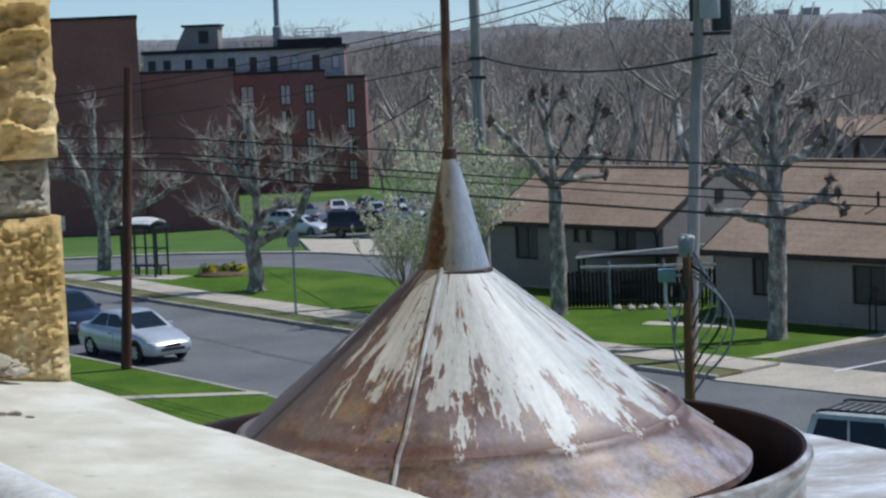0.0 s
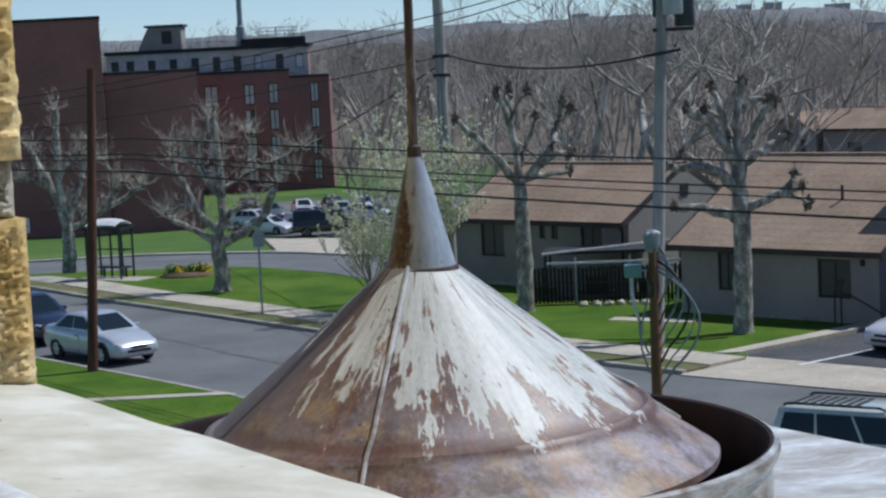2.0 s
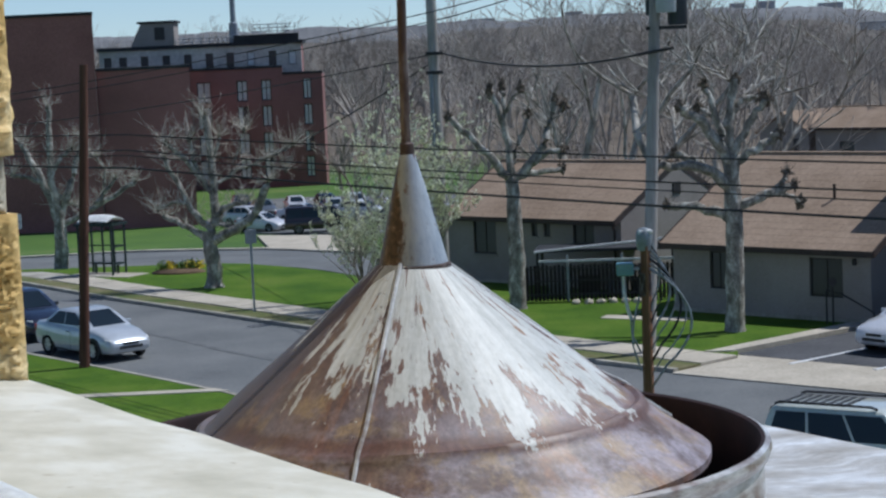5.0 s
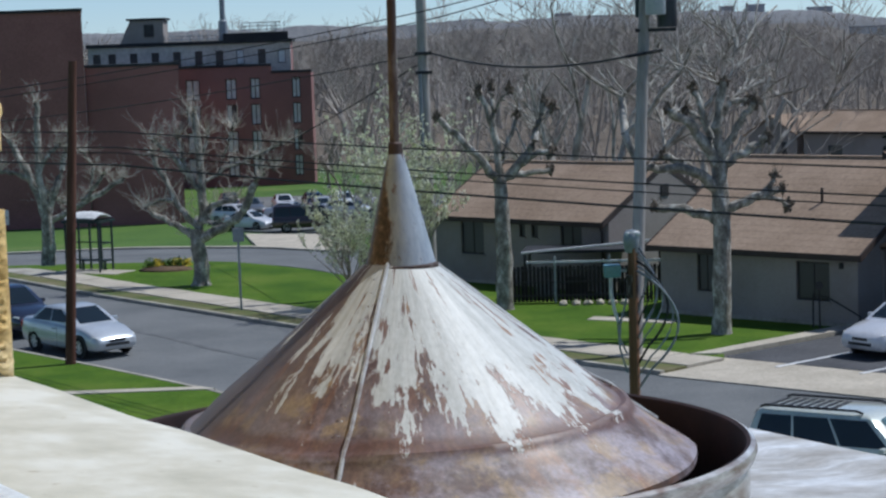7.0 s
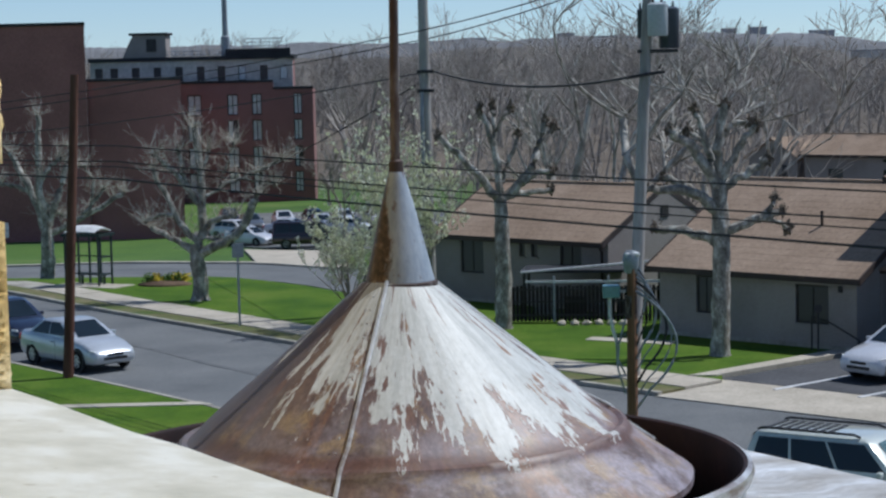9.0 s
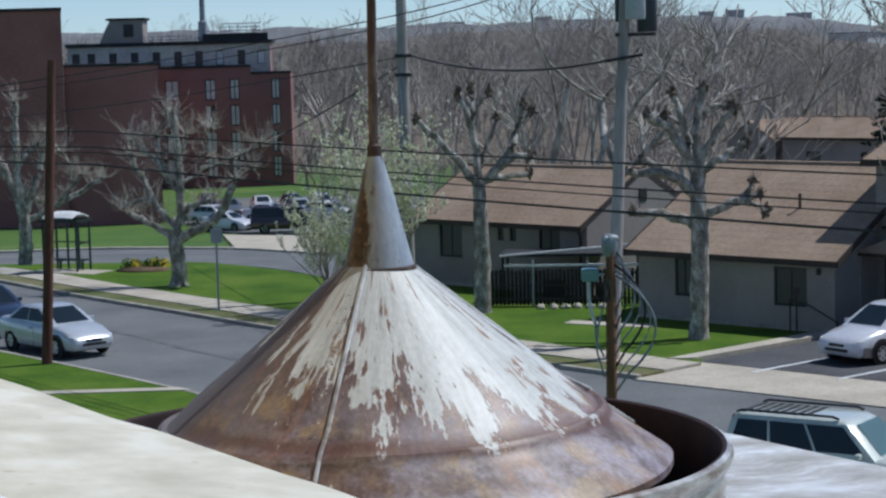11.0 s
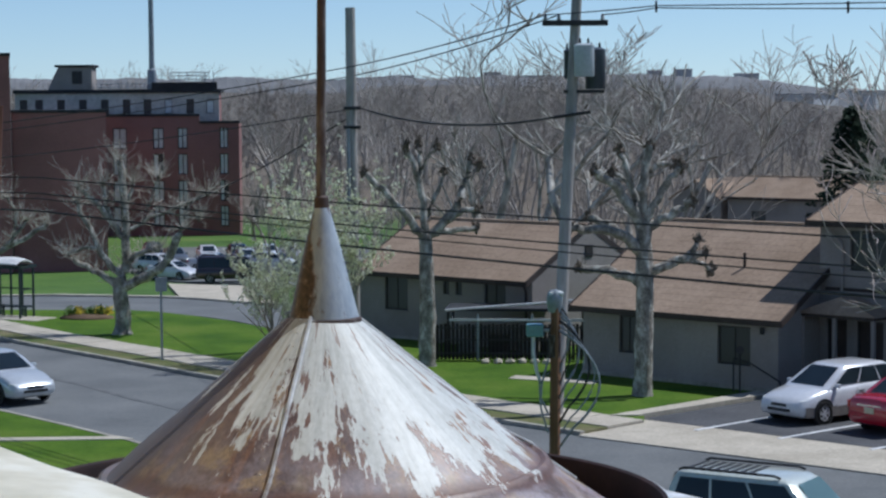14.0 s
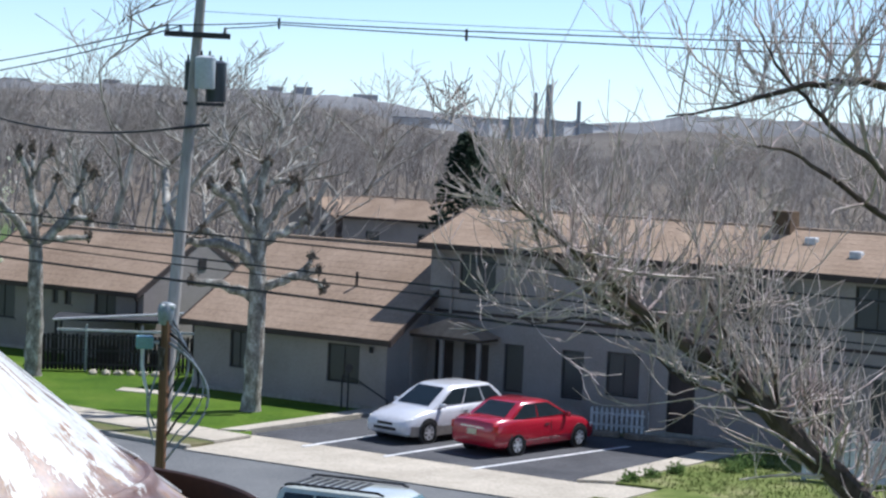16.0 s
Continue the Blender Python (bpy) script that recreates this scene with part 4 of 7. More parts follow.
def cut_wall(bm, x0, x1, z0, z1, holes, y, t):
    """One wall x0..x1, z0..z1 of thickness t behind plane y, with openings (xa, xb, za, zb) that go through it."""
    xs_ = sorted({x0, x1, *[h[0] for h in holes], *[h[1] for h in holes]})
    zs_ = sorted({z0, z1, *[h[2] for h in holes], *[h[3] for h in holes]})
    nx, nz = len(xs_) - 1, len(zs_) - 1
    full = [[not any(h[0] < (xs_[i] + xs_[i + 1]) / 2 < h[1] and h[2] < (zs_[k] + zs_[k + 1]) / 2 < h[3] for h in holes) for k in range(nz)] for i in range(nx)]
    vs = {}

    def vert(i, k, s):
        if (i, k, s) not in vs:
            vs[i, k, s] = bm.verts.new((xs_[i], y + t * s, zs_[k]))
        return vs[i, k, s]

    def solid_at(i, k):
        return 0 <= i < nx and 0 <= k < nz and full[i][k]
    for i in range(nx):
        for k in range(nz):
            if not full[i][k]:
                continue
            for s in (0, 1):
                bm.faces.new([vert(i, k, s), vert(i + 1, k, s), vert(i + 1, k + 1, s), vert(i, k + 1, s)])
            for (di, dk), (a, b) in (((-1, 0), ((0, 0), (0, 1))), ((1, 0), ((1, 0), (1, 1))), ((0, -1), ((0, 0), (1, 0))), ((0, 1), ((0, 1), (1, 1)))):
                if not solid_at(i + di, k + dk):
                    bm.faces.new([vert(i + a[0], k + a[1], 0), vert(i + b[0], k + b[1], 0), vert(i + b[0], k + b[1], 1), vert(i + a[0], k + a[1], 1)])
    bmesh.ops.recalc_face_normals(bm, faces=bm.faces[:])
    return bm


def window(parent, xa, xb, za, zb, y, mullions=1, door=False):
    """A recessed window or door: frame, panes, sill, under its house."""
    w = part("door" if door else "window", cut_wall(bmesh.new(), xa, xb, za, zb, [(xa + 0.05, xb - 0.05, za + 0.05, zb - 0.05)], y + 0.06, 0.06), M["frame"], parent,
             "dark brown door in a dark frame" if door else "")
    n = mullions + 1
    for i in range(n):
        a = xa + 0.05 + (xb - xa - 0.1) * i / n
        b = xa + 0.05 + (xb - xa - 0.1) * (i + 1) / n
        part("door_leaf" if door else "pane", boxbm(a + 0.012, b - 0.012, y + 0.085, y + 0.10, za + 0.06, zb - 0.06), M["trim"] if door else M["glass"], w)
        if i:
            part("mullion", boxbm(a - 0.02, a + 0.02, y + 0.06, y + 0.11, za + 0.04, zb - 0.04), M["frame"], w)
    if not door:
        part("sill", boxbm(xa - 0.05, xb + 0.05, y - 0.05, y + 0.06, za - 0.06, za), M["stucco"], w)
    return w


def gable_roof(parent, L, D, eave, ridge, over=0.35, side=0.3):
    """Two shingled slopes with courses, dark fascia boards and verges."""
    h = D / 2
    for s in (0, 1):
        bm = bmesh.new()
        run = h + over
        rise = ridge - eave
        slope = rise / h
        n = max(6, int(run / 0.30))
        line = []
        for i in range(n):       # overlapping courses: a saw-tooth profile
            ya, yb = -over + run * i / n, -over + run * (i + 1) / n
            line += [(ya, eave + slope * ya + 0.038), (yb, eave + slope * yb + 0.034)]
        line += [(h, ridge - 0.08), (-over, eave - slope * over - 0.06)]
        ends = [[bm.verts.new((x, yy if s == 0 else D - yy, zz)) for yy, zz in line] for x in (-side, L + side)]
        for i in range(len(line)):
            j = (i + 1) % len(line)
            bm.faces.new((ends[0][i], ends[0][j], ends[1][j], ends[1][i]))
        bm.faces.new(ends[0])
        bm.faces.new(ends[1][::-1])
        bmesh.ops.recalc_face_normals(bm, faces=bm.faces[:])
        part("roof_slope", bm, M["roof"], parent, "brown shingled slope")
        yy = -over - 0.03 if s == 0 else D + over + 0.03
        ze = eave - slope * over
        part("fascia", boxbm(-side - 0.02, L + side + 0.02, yy - 0.02, yy + 0.02, ze - 0.14, ze + 0.05), M["trim"], parent)
    for x in (-side - 0.02, L + side + 0.02):
        for s in (0, 1):
            bm = bmesh.new()
            slope = (ridge - eave) / h
            a = Vector((x, -over if s == 0 else D + over, eave - slope * over))
            b = Vector((x, h, ridge))
            v = [bm.verts.new(p + Vector((dx, 0, dz))) for p in (a, b) for dx in (-0.025, 0.025) for dz in (-0.16, 0.07)]
            for f in ((0, 1, 3, 2), (4, 6, 7, 5), (0, 4, 5, 1), (2, 3, 7, 6), (0, 2, 6, 4), (1, 5, 7, 3)):
                bm.faces.new([v[k] for k in f])
            bmesh.ops.recalc_face_normals(bm, faces=bm.faces[:])
            part("verge_board", bm, M["trim"], parent)
    part("ridge_cap", boxbm(-side, L + side, h - 0.14, h + 0.14, ridge - 0.03, ridge + 0.05, bevel=0.01), M["roof"], parent)


def gable_end(parent, x, D, eave, ridge, hole=True, t=0.2):
    bm = bmesh.new()
    prof = [(0.0, -0.1), (D, -0.1), (D, eave), (D / 2, ridge - 0.05), (0.0, eave)]
    a = [bm.verts.new((x, y, z)) for y, z in prof]
    b = [bm.verts.new((x + t, y, z)) for y, z in prof]
    bm.faces.new(a)
    bm.faces.new(b[::-1])
    for i in range(5):
        bm.faces.new((a[i], b[i], b[(i + 1) % 5], a[(i + 1) % 5]))
    bmesh.ops.recalc_face_normals(bm, faces=bm.faces[:])
    part("gable_wall", bm, M["stucco"], parent)


def house(name, m, L, D, eave, ridge, wins, label, doors=(), over=0.35, side=0.3):
    h = thing(name, m, label, "house")
    holes = [w[:4] for w in wins] + [d[:4] for d in doors]
    part("front_wall", cut_wall(bmesh.new(), 0.2, L - 0.2, -0.1, eave, holes, 0.0, 0.2), M["stucco"], h, "grey-beige rendered wall")
    part("back_wall", boxbm(0.2, L - 0.2, D - 0.2, D, -0.1, eave), M["stucco"], h)
    part("floor_slab", boxbm(0.2, L - 0.2, 0.2, D - 0.2, -0.1, 0.05), M["trim"], h)
    gable_end(h, 0.0, D, eave, ridge)
    gable_end(h, L - 0.2, D, eave, ridge)
    gable_roof(h, L, D, eave, ridge, over, side)
    for w in wins:
        window(h, *w[:4], 0.0, w[4] if len(w) > 4 else 1)
    for d in doors:
        window(h, *d[:4], 0.0, d[4] if len(d) > 4 else 0, True)
    part("plinth", boxbm(-0.015, L + 0.015, -0.03, -0.002, -0.1, 0.22), M["kerb"], h)
    return h


low = house("bungalow", house_frame(7.19, 67.0), 7.62, 9.4, 2.52, 5.02, [(1.50, 2.22, 0.92, 2.14), (5.37, 6.60, 0.86, 2.08)],
            "low grey-beige house with brown shingled gable roof")
part("vent_pipe", tube(bmesh.new(), [(4.9, 2.2, 3.6), (4.9, 2.2, 4.2)], 0.05, 10), M["trim"], low)
part("wall_lamp", boxbm(7.0, 7.12, -0.1, 0.0, 1.9, 2.1, bevel=0.02), M["black_trim"], low)
long_house = house("terraced_house", house_frame(14.28, 63.35), 25.0, 5.8, 5.42, 6.42,
                   [(1.08, 2.41, 3.80, 5.05), (6.11, 7.41, 3.80, 5.05), (10.12, 11.43, 3.80, 5.05), (14.2, 15.5, 3.80, 5.05), (19, 20.3, 3.80, 5.05),
                    (2.84, 3.54, 0.85, 2.35, 0), (4.89, 5.65, 0.85, 2.35, 0), (6.43, 7.55, 1.1, 2.45), (10.58, 11.6, 1.1, 2.45), (14.8, 16.0, 1.1, 2.45), (19, 20.2, 1.1, 2.45)],
                   "long two-storey grey-beige house row with brown roof", [(0.27, 0.98, 0.1, 2.25), (1.34, 2.28, 0.1, 2.25), (8.5, 9.4, 0.1, 2.25), (12.8, 13.7, 0.1, 2.25)])
# porch over the doors: small pitched roof on posts
pr = part("porch_roof", slab(bmesh.new(), [(-0.1, -1.1), (2.6, -1.1), (2.6, -0.01), (-0.1, -0.01)], 2.40, 2.50), M["trim"], long_house, "small dark porch roof")
bm = bmesh.new()
v = [bm.verts.new(p) for p in ((-0.2, -1.15, 2.5), (2.7, -1.15, 2.5), (2.7, -0.01, 2.5), (-0.2, -0.01, 2.5), (1.25, -0.8, 3.05), (1.25, -0.01, 3.05))]
for f in ((0, 1, 4), (1, 2, 5, 4), (3, 0, 4, 5), (0, 3, 2, 1), (2, 3, 5)):
    bm.faces.new([v[k] for k in f])
part("porch_shingles", bm, M["roof"], pr)
for x in (0.02, 1.15, 2.5):
    part("porch_post", boxbm(x - 0.06, x + 0.06, -1.05, -0.93, 0.05, 2.40, bevel=0.01), M["stucco"], long_house)
part("downpipe", tube(bmesh.new(), [(0.42, -0.32, 5.2), (0.46, -0.26, 5.05), (0.82, -0.08, 4.65), (0.84, -0.07, 4.5), (0.84, -0.07, 2.6)], 0.05, 8), M["stucco"], long_house, "pale rainwater downpipe", True)
for x in (7.9, 12.3, 17.2):
    part("downpipe", tube(bmesh.new(), [(x, -0.30, 5.2), (x, -0.08, 4.8), (x, -0.07, 0.2)], 0.045, 8), M["stucco"], long_house, "", True)
part("floor_band", boxbm(0.2, 24.8, -0.02, -0.002, 3.15, 3.25), M["trim"], long_house)
for x, y in ((5.0, 1.5), (11.9, 1.7), (13.6, 0.9), (18, 1.6)):      # roof vents
    zb = 5.42 + (6.42 - 5.42) / 2.9 * y
    part("roof_vent", boxbm(x, x + 0.36, y, y + 0.32, zb + 0.0, zb + 0.24, bevel=0.04), M["white_wood"], long_house, "small pale metal roof vent")
part("chimney", boxbm(10.6, 11.2, 2.3, 3.0, 5.9, 6.95, bevel=0.02), M["soil"], long_house, "short dark brown chimney")

mid_house = house("bungalow", house_frame(5.99 - 4.0 * HD.x * 2.2, 73.0 - 4.0 * HD.y * 2.2), 8.8, 6.6, 2.80, 4.55,
                  [(4.44, 4.74, 1.95, 2.60, 0), (5.05, 5.38, 1.95, 2.60, 0), (6.50, 7.52, 1.55, 2.56), (1.4, 2.6, 1.2, 2.5)],
                  "low grey-beige house with brown roof behind the fence", side=-0.03)
part("downpipe", tube(bmesh.new(), [(8.55, -0.3, 2.6), (8.55, -0.08, 2.3), (8.55, -0.07, 0.1)], 0.045, 8), M["trim"], mid_house)
w = part("gable_window", boxbm(8.79, 8.815, 3.9, 4.9, 1.2, 2.1), M["frame"], mid_house, "dark gable window")
part("pane", boxbm(8.812, 8.822, 3.97, 4.83, 1.27, 2.03), M["glass"], w)
w = part("gable_vent", boxbm(8.79, 8.83, 3.05, 3.5, 3.35, 3.8), M["frame"], mid_house, "dark louvred gable vent")
for k in range(4):
    part("louvre", boxbm(8.83, 8.845, 3.07, 3.48, 3.39 + 0.1 * k, 3.43 + 0.1 * k), M["trim"], w)

far_house = house("bungalow", house_frame(26.0, 145.0, -2.6), 13.0, 5.6, 5.1, 6.35, [(2.0, 3.2, 2.6, 4.0), (6.5, 7.6, 2.6, 4.0)],
                  "far grey house with tan roof among bare trees")
# the gable that faces the street
far_house2 = thing("garage", house_frame(22.6, 148.6, -2.6), "grey gabled end of the far house, with a small window", "house")
bm = bmesh.new()
gable_prof = [(0.0, 0.0), (4.2, 0.0), (4.2, 4.75), (2.1, 6.0), (0.0, 4.75)]
a = [bm.verts.new((x, 0, z)) for x, z in gable_prof]
b = [bm.verts.new((x, 6.0, z)) for x, z in gable_prof]
bm.faces.new(a[::-1])
bm.faces.new(b)
for i in range(5):
    bm.faces.new((a[i], a[(i + 1) % 5], b[(i + 1) % 5], b[i]))
bmesh.ops.recalc_face_normals(bm, faces=bm.faces[:])
part("wall", bm, M["stucco"], far_house2)
for s in (0, 1):
    bm = bmesh.new()
    xa, xb = (-0.3, 2.1) if s == 0 else (4.5, 2.1)
    v = [bm.verts.new(p) for p in ((xa, -0.3, 4.57), (xb, -0.3, 6.04), (xb, 6.2, 6.04), (xa, 6.2, 4.57), (xa, -0.3, 4.69), (xb, -0.3, 6.16), (xb, 6.2, 6.16), (xa, 6.2, 4.69))]
    for f in ((0, 1, 2, 3), (4, 5, 6, 7), (0, 1, 5, 4), (3, 2, 6, 7), (0, 3, 7, 4), (1, 2, 6, 5)):
        bm.faces.new([v[k] for k in f])
    bmesh.ops.recalc_face_normals(bm, faces=bm.faces[:])
    part("roof_slope", bm, M["roof"], far_house2)
part("window", boxbm(2.9, 3.4, -0.03, 0.0, 3.2, 4.2), M["frame"], far_house2)
part("vent", boxbm(1.95, 2.25, -0.03, 0.0, 5.0, 5.3), M["frame"], far_house2)

# ---------------- large brick building ----------------
mill = thing("brick_building", pose(0, 225, -5.2), "large dark red brick building with white brick top storey", "building")
HOLES = []
for xa, xb in ((-27.7, -26.15), (-23.3, -22.1), (-20.6, -19.5), (-16.0, -15.05)):
    for zz in (9.7, 6.85, 3.9, 1.1):
        HOLES.append((xa, xb, zz, zz + 2.3))
part("wing", slab(bmesh.new(), [(-29.2, -55), (-21.45, -55), (-28.6, 0.2), (-38.8, 0.2)], -1, 13.85), M["brick"], mill, "windowless brick wing")
part("wing_coping", slab(bmesh.new(), [(-29.2, -55.1), (-21.4, -55.1), (-28.6, 0.1), (-38.8, 0.1)], 13.85, 14.08), M["roof_dark"], mill)
part("wall", cut_wall(bmesh.new(), -28.4, -18.2, -1, 13.25, [h for h in HOLES if h[1] < -18.3], 0, 0.5), M["shaded_brick"], mill)
part("wall", cut_wall(bmesh.new(), -18.2, -13.85, -1, 12.45, [h for h in HOLES if h[1] > -18.3], 0, 0.5), M["shaded_brick"], mill)
part("side_wall", boxbm(-14.35, -13.85, 0.5, 4.5, -1, 12.4), M["shaded_brick"], mill)
for a, b, z in ((-28.4, -18.2, 13.25), (-18.2, -13.8, 12.45)):
    part("coping", boxbm(a, b, -0.15, 0.6, z, z + 0.28), M["roof_dark"], mill)
part("roof", boxbm(-38.5, -14.0, 0.5, 4.5, 11.6, 11.9), M["roof_dark"], mill)
part("tower", slab(bmesh.new(), [(-41.5, -55.6), (-29.2, -55.6), (-32.0, -40), (-45, -40)], -1, 18.55), M["brick"], mill, "taller windowless brick tower")
part("tower_coping", slab(bmesh.new(), [(-41.6, -55.8), (-29.1, -55.8), (-31.9, -39.9), (-45, -39.9)], 18.55, 18.8), M["roof_dark"], mill)
for xa, xb, za, zb in HOLES:
    if xb < -28.5:
        continue
    wd = part("window", cut_wall(bmesh.new(), xa, xb, za, zb, [(xa + 0.12, xb - 0.12, za + 0.12, zb - 0.12)], 0.2, 0.15), M["frame"], mill)
    half = (xa + xb) / 2
    part("pane", boxbm(xa + 0.12, half - 0.04, 0.28, 0.32, za + 0.12, zb - 0.12), M["pane"], wd)
    part("pane", boxbm(half + 0.04, xb - 0.12, 0.28, 0.32, za + 0.12, zb - 0.12), M["pane"] if za > 9 or (int(za * 7 - xa * 3) % 3) else M["glass"], wd)
    part("mullion", boxbm(half - 0.05, half + 0.05, 0.22, 0.34, za + 0.1, zb - 0.1), M["frame"], wd)
top_holes = [(x - 0.43, x + 0.43, 13.55, 15.15) for x in (-37.6, -35.9, -33.5, -31.1, -28.7, -26.3, -24.0, -21.7, -19.3, -17.1)]
part("top_storey", cut_wall(bmesh.new(), -38.55, -16.1, 12.0, 15.85, top_holes, 1.6, 0.4), M["white_brick"], mill, "white painted brick top storey")
part("top_side", boxbm(-16.5, -16.1, 2.0, 5, 12.0, 15.85), M["shaded_brick"], mill)
for i, (xa, xb, za, zb) in enumerate(top_holes):
    wd = part("window", cut_wall(bmesh.new(), xa, xb, za, zb, [(xa + 0.08, xb - 0.08, za + 0.08, zb - 0.08)], 1.8, 0.12), M["frame"], mill)
    part("pane", boxbm(xa + 0.08, xb - 0.08, 1.86, 1.9, za + 0.08, zb - 0.08), M["pane"] if i in (7, 9) else M["glass"], wd)
part("top_roof", boxbm(-38.7, -15.9, 1.3, 7, 15.85, 16.25), M["roof_dark"], mill)
part("dark_screen", boxbm(-23.5, -16.3, 1.5, 1.9, 16.25, 17.0), M["roof_dark"], mill)
bm = bmesh.new()
pen = [(-35.0, 16.25), (-30.15, 16.25), (-30.15, 18.75), (-33.8, 18.75), (-34.4, 17.6)]
a = [bm.verts.new((x, 2.2, z)) for x, z in pen]
b = [bm.verts.new((x, 6.2, z)) for x, z in pen]
bm.faces.new(a[::-1])
bm.faces.new(b)
for i in range(5):
    bm.faces.new((a[i], a[(i + 1) % 5], b[(i + 1) % 5], b[i]))
bmesh.ops.recalc_face_normals(bm, faces=bm.faces[:])
ph = part("penthouse", bm, M["stucco"], mill, "pale stair penthouse with dark roof edge")
part("penthouse_roof", boxbm(-34.2, -29.9, 2.0, 6.4, 18.75, 19.0), M["roof_dark"], ph)
part("penthouse_door", boxbm(-32.3, -31.2, 2.12, 2.2, 16.9, 18.3), M["frame"], ph)
part("mast", tube(bmesh.new(), [(-23.6, 3, 16.2), (-23.6, 3, 18.4), (-23.6, 3, 18.5), (-23.6, 3, 26.5)], [0.55, 0.5, 0.32, 0.28], 10), M["steel"], mill, "grey steel flue mast")
for k in range(5):      # roof railings and steelwork
    part("rail", tube(bmesh.new(), [(-30 + 0.2 * k, 1.8, 16.5 + 0.35 * k), (-16.5, 1.8, 16.5 + 0.35 * k)] if k < 2 else [(-22 + 0.1 * k, 4, 16.6 + 0.38 * k), (-17.3, 4, 16.6 + 0.38 * k)], 0.05, 5), M["steel"], mill)
for k in range(15):
    x = -30 + 0.95 * k
    part("rail_post", tube(bmesh.new(), [(x, 1.8, 16.2), (x, 1.8, 17.0 if x < -22.5 else 18.1)], 0.045, 5), M["steel"], mill)

# ---------------- poles and wires ----------------


def pole(name, base, top, r0, r1, mat, label, n=14):
    t = thing(name, Matrix.Translation(base), label, "utility pole")
    d = Vector(top) - Vector(base)
    part("shaft", tube(bmesh.new(), [(0, 0, -0.1), d * 0.5, d], [r0, (r0 + r1) / 2, r1], n), mat, t, "", True)
    return t


p_brown = pole("utility_pole", (-11.25, 60.2, 0.1), (-10.72, 60.3, 9.1), 0.16, 0.12, M["pole_brown"], "plain red-brown wooden utility pole on the lawn")
p_stub = pole("utility_pole", (3.70, 40.1, 0.0), (3.76, 40.1, 5.22), 0.115, 0.10, M["pole_tan"], "short brown pole with cable risers and meter gear")
p_trans = pole("utility_pole", (5.42, 58.0, 0), (6.10, 58.0, 12.9), 0.20, 0.14, M["pole_grey"], "weathered grey utility pole with crossarm and transformers")
p_tall = pole("utility_pole", (-0.45, 75.0, 0), (-0.50, 75.0, 12.61), 0.23, 0.185, M["pole_grey"], "tall smooth grey utility pole")


def can(parent, x, y, z, r, h, mat):
    bm = lathe(bmesh.new(), [(0, 0), (r * 0.92, 0), (r, 0.03), (r, h - 0.06), (r * 1.04, h - 0.05), (r * 1.04, h), (r * 0.6, h + 0.06), (0, h + 0.07)], 20)
    c = part("transformer", bm, mat, parent, "cylindrical oil transformer", True, Matrix.Translation((x, y, z)))
    for k in (-0.4, 0.4):
        part("bushing", tube(bmesh.new(), [(r * k, 0, h), (r * k, 0, h + 0.2)], [0.045, 0.025], 8), M["black_trim"], c)
    part("bracket", boxbm(-0.05, 0.05, r * 0.8, r * 1.4, h * 0.3, h * 0.7), M["black_trim"], c)
    return c


M["can_grey"] = paint("pale_grey_enamel", (0.42, 0.46, 0.48), 0.5, 0.0, 0.3)
M["can_dark"] = paint("dark_slate_enamel", (0.025, 0.035, 0.055), 0.5, 0.0, 0.3)
can(p_trans, 0.80, -0.40, 9.80, 0.29, 0.88, M["can_grey"])
can(p_trans, 1.18, 0.12, 9.45, 0.29, 1.12, M["can_dark"])
can(p_trans, 0.44, 0.28, 9.75, 0.15, 0.8, M["can_dark"])
part("transformer_arm", boxbm(0.25, 1.4, -0.10, 0.0, 9.33, 9.43), M["black_trim"], p_trans)
part("crossarm", boxbm(-0.36, 1.5, -0.22, -0.12, 11.24, 11.40, bevel=0.01), M["black_trim"], p_trans, "dark timber crossarm")
for x in (-0.28, 0.1, 1.35):
    part("insulator", lathe(bmesh.new(), [(0.0, 0), (0.05, 0), (0.07, 0.04), (0.04, 0.08), (0.06, 0.12), (0.02, 0.18), (0, 0.18)], 10), M["steel"], p_trans, "", True, Matrix.Translation((x, -0.17, 11.40)))
part("lower_arm", tube(bmesh.new(), [(-0.05, -0.2, 8.65), (0.45, -0.22, 8.72), (1.0, -0.25, 8.80)], 0.05, 6), M["black_trim"], p_trans)
part("top_pin", tube(bmesh.new(), [(0.68, 0, 12.6), (0.95, -0.1, 12.62)], 0.03, 6), M["black_trim"], p_trans)
# tall pole: clamps and a lamp
for z in (8.94, 8.24, 5.5):
    part("clamp", boxbm(-0.32, 0.30, -0.26, -0.10, z - 0.06, z + 0.06), M["black_trim"], p_tall)
part("conduit", tube(bmesh.new(), [(-0.16, -0.22, 5.0), (-0.16, -0.22, 8.2)], 0.07, 8), M["steel"], p_tall)
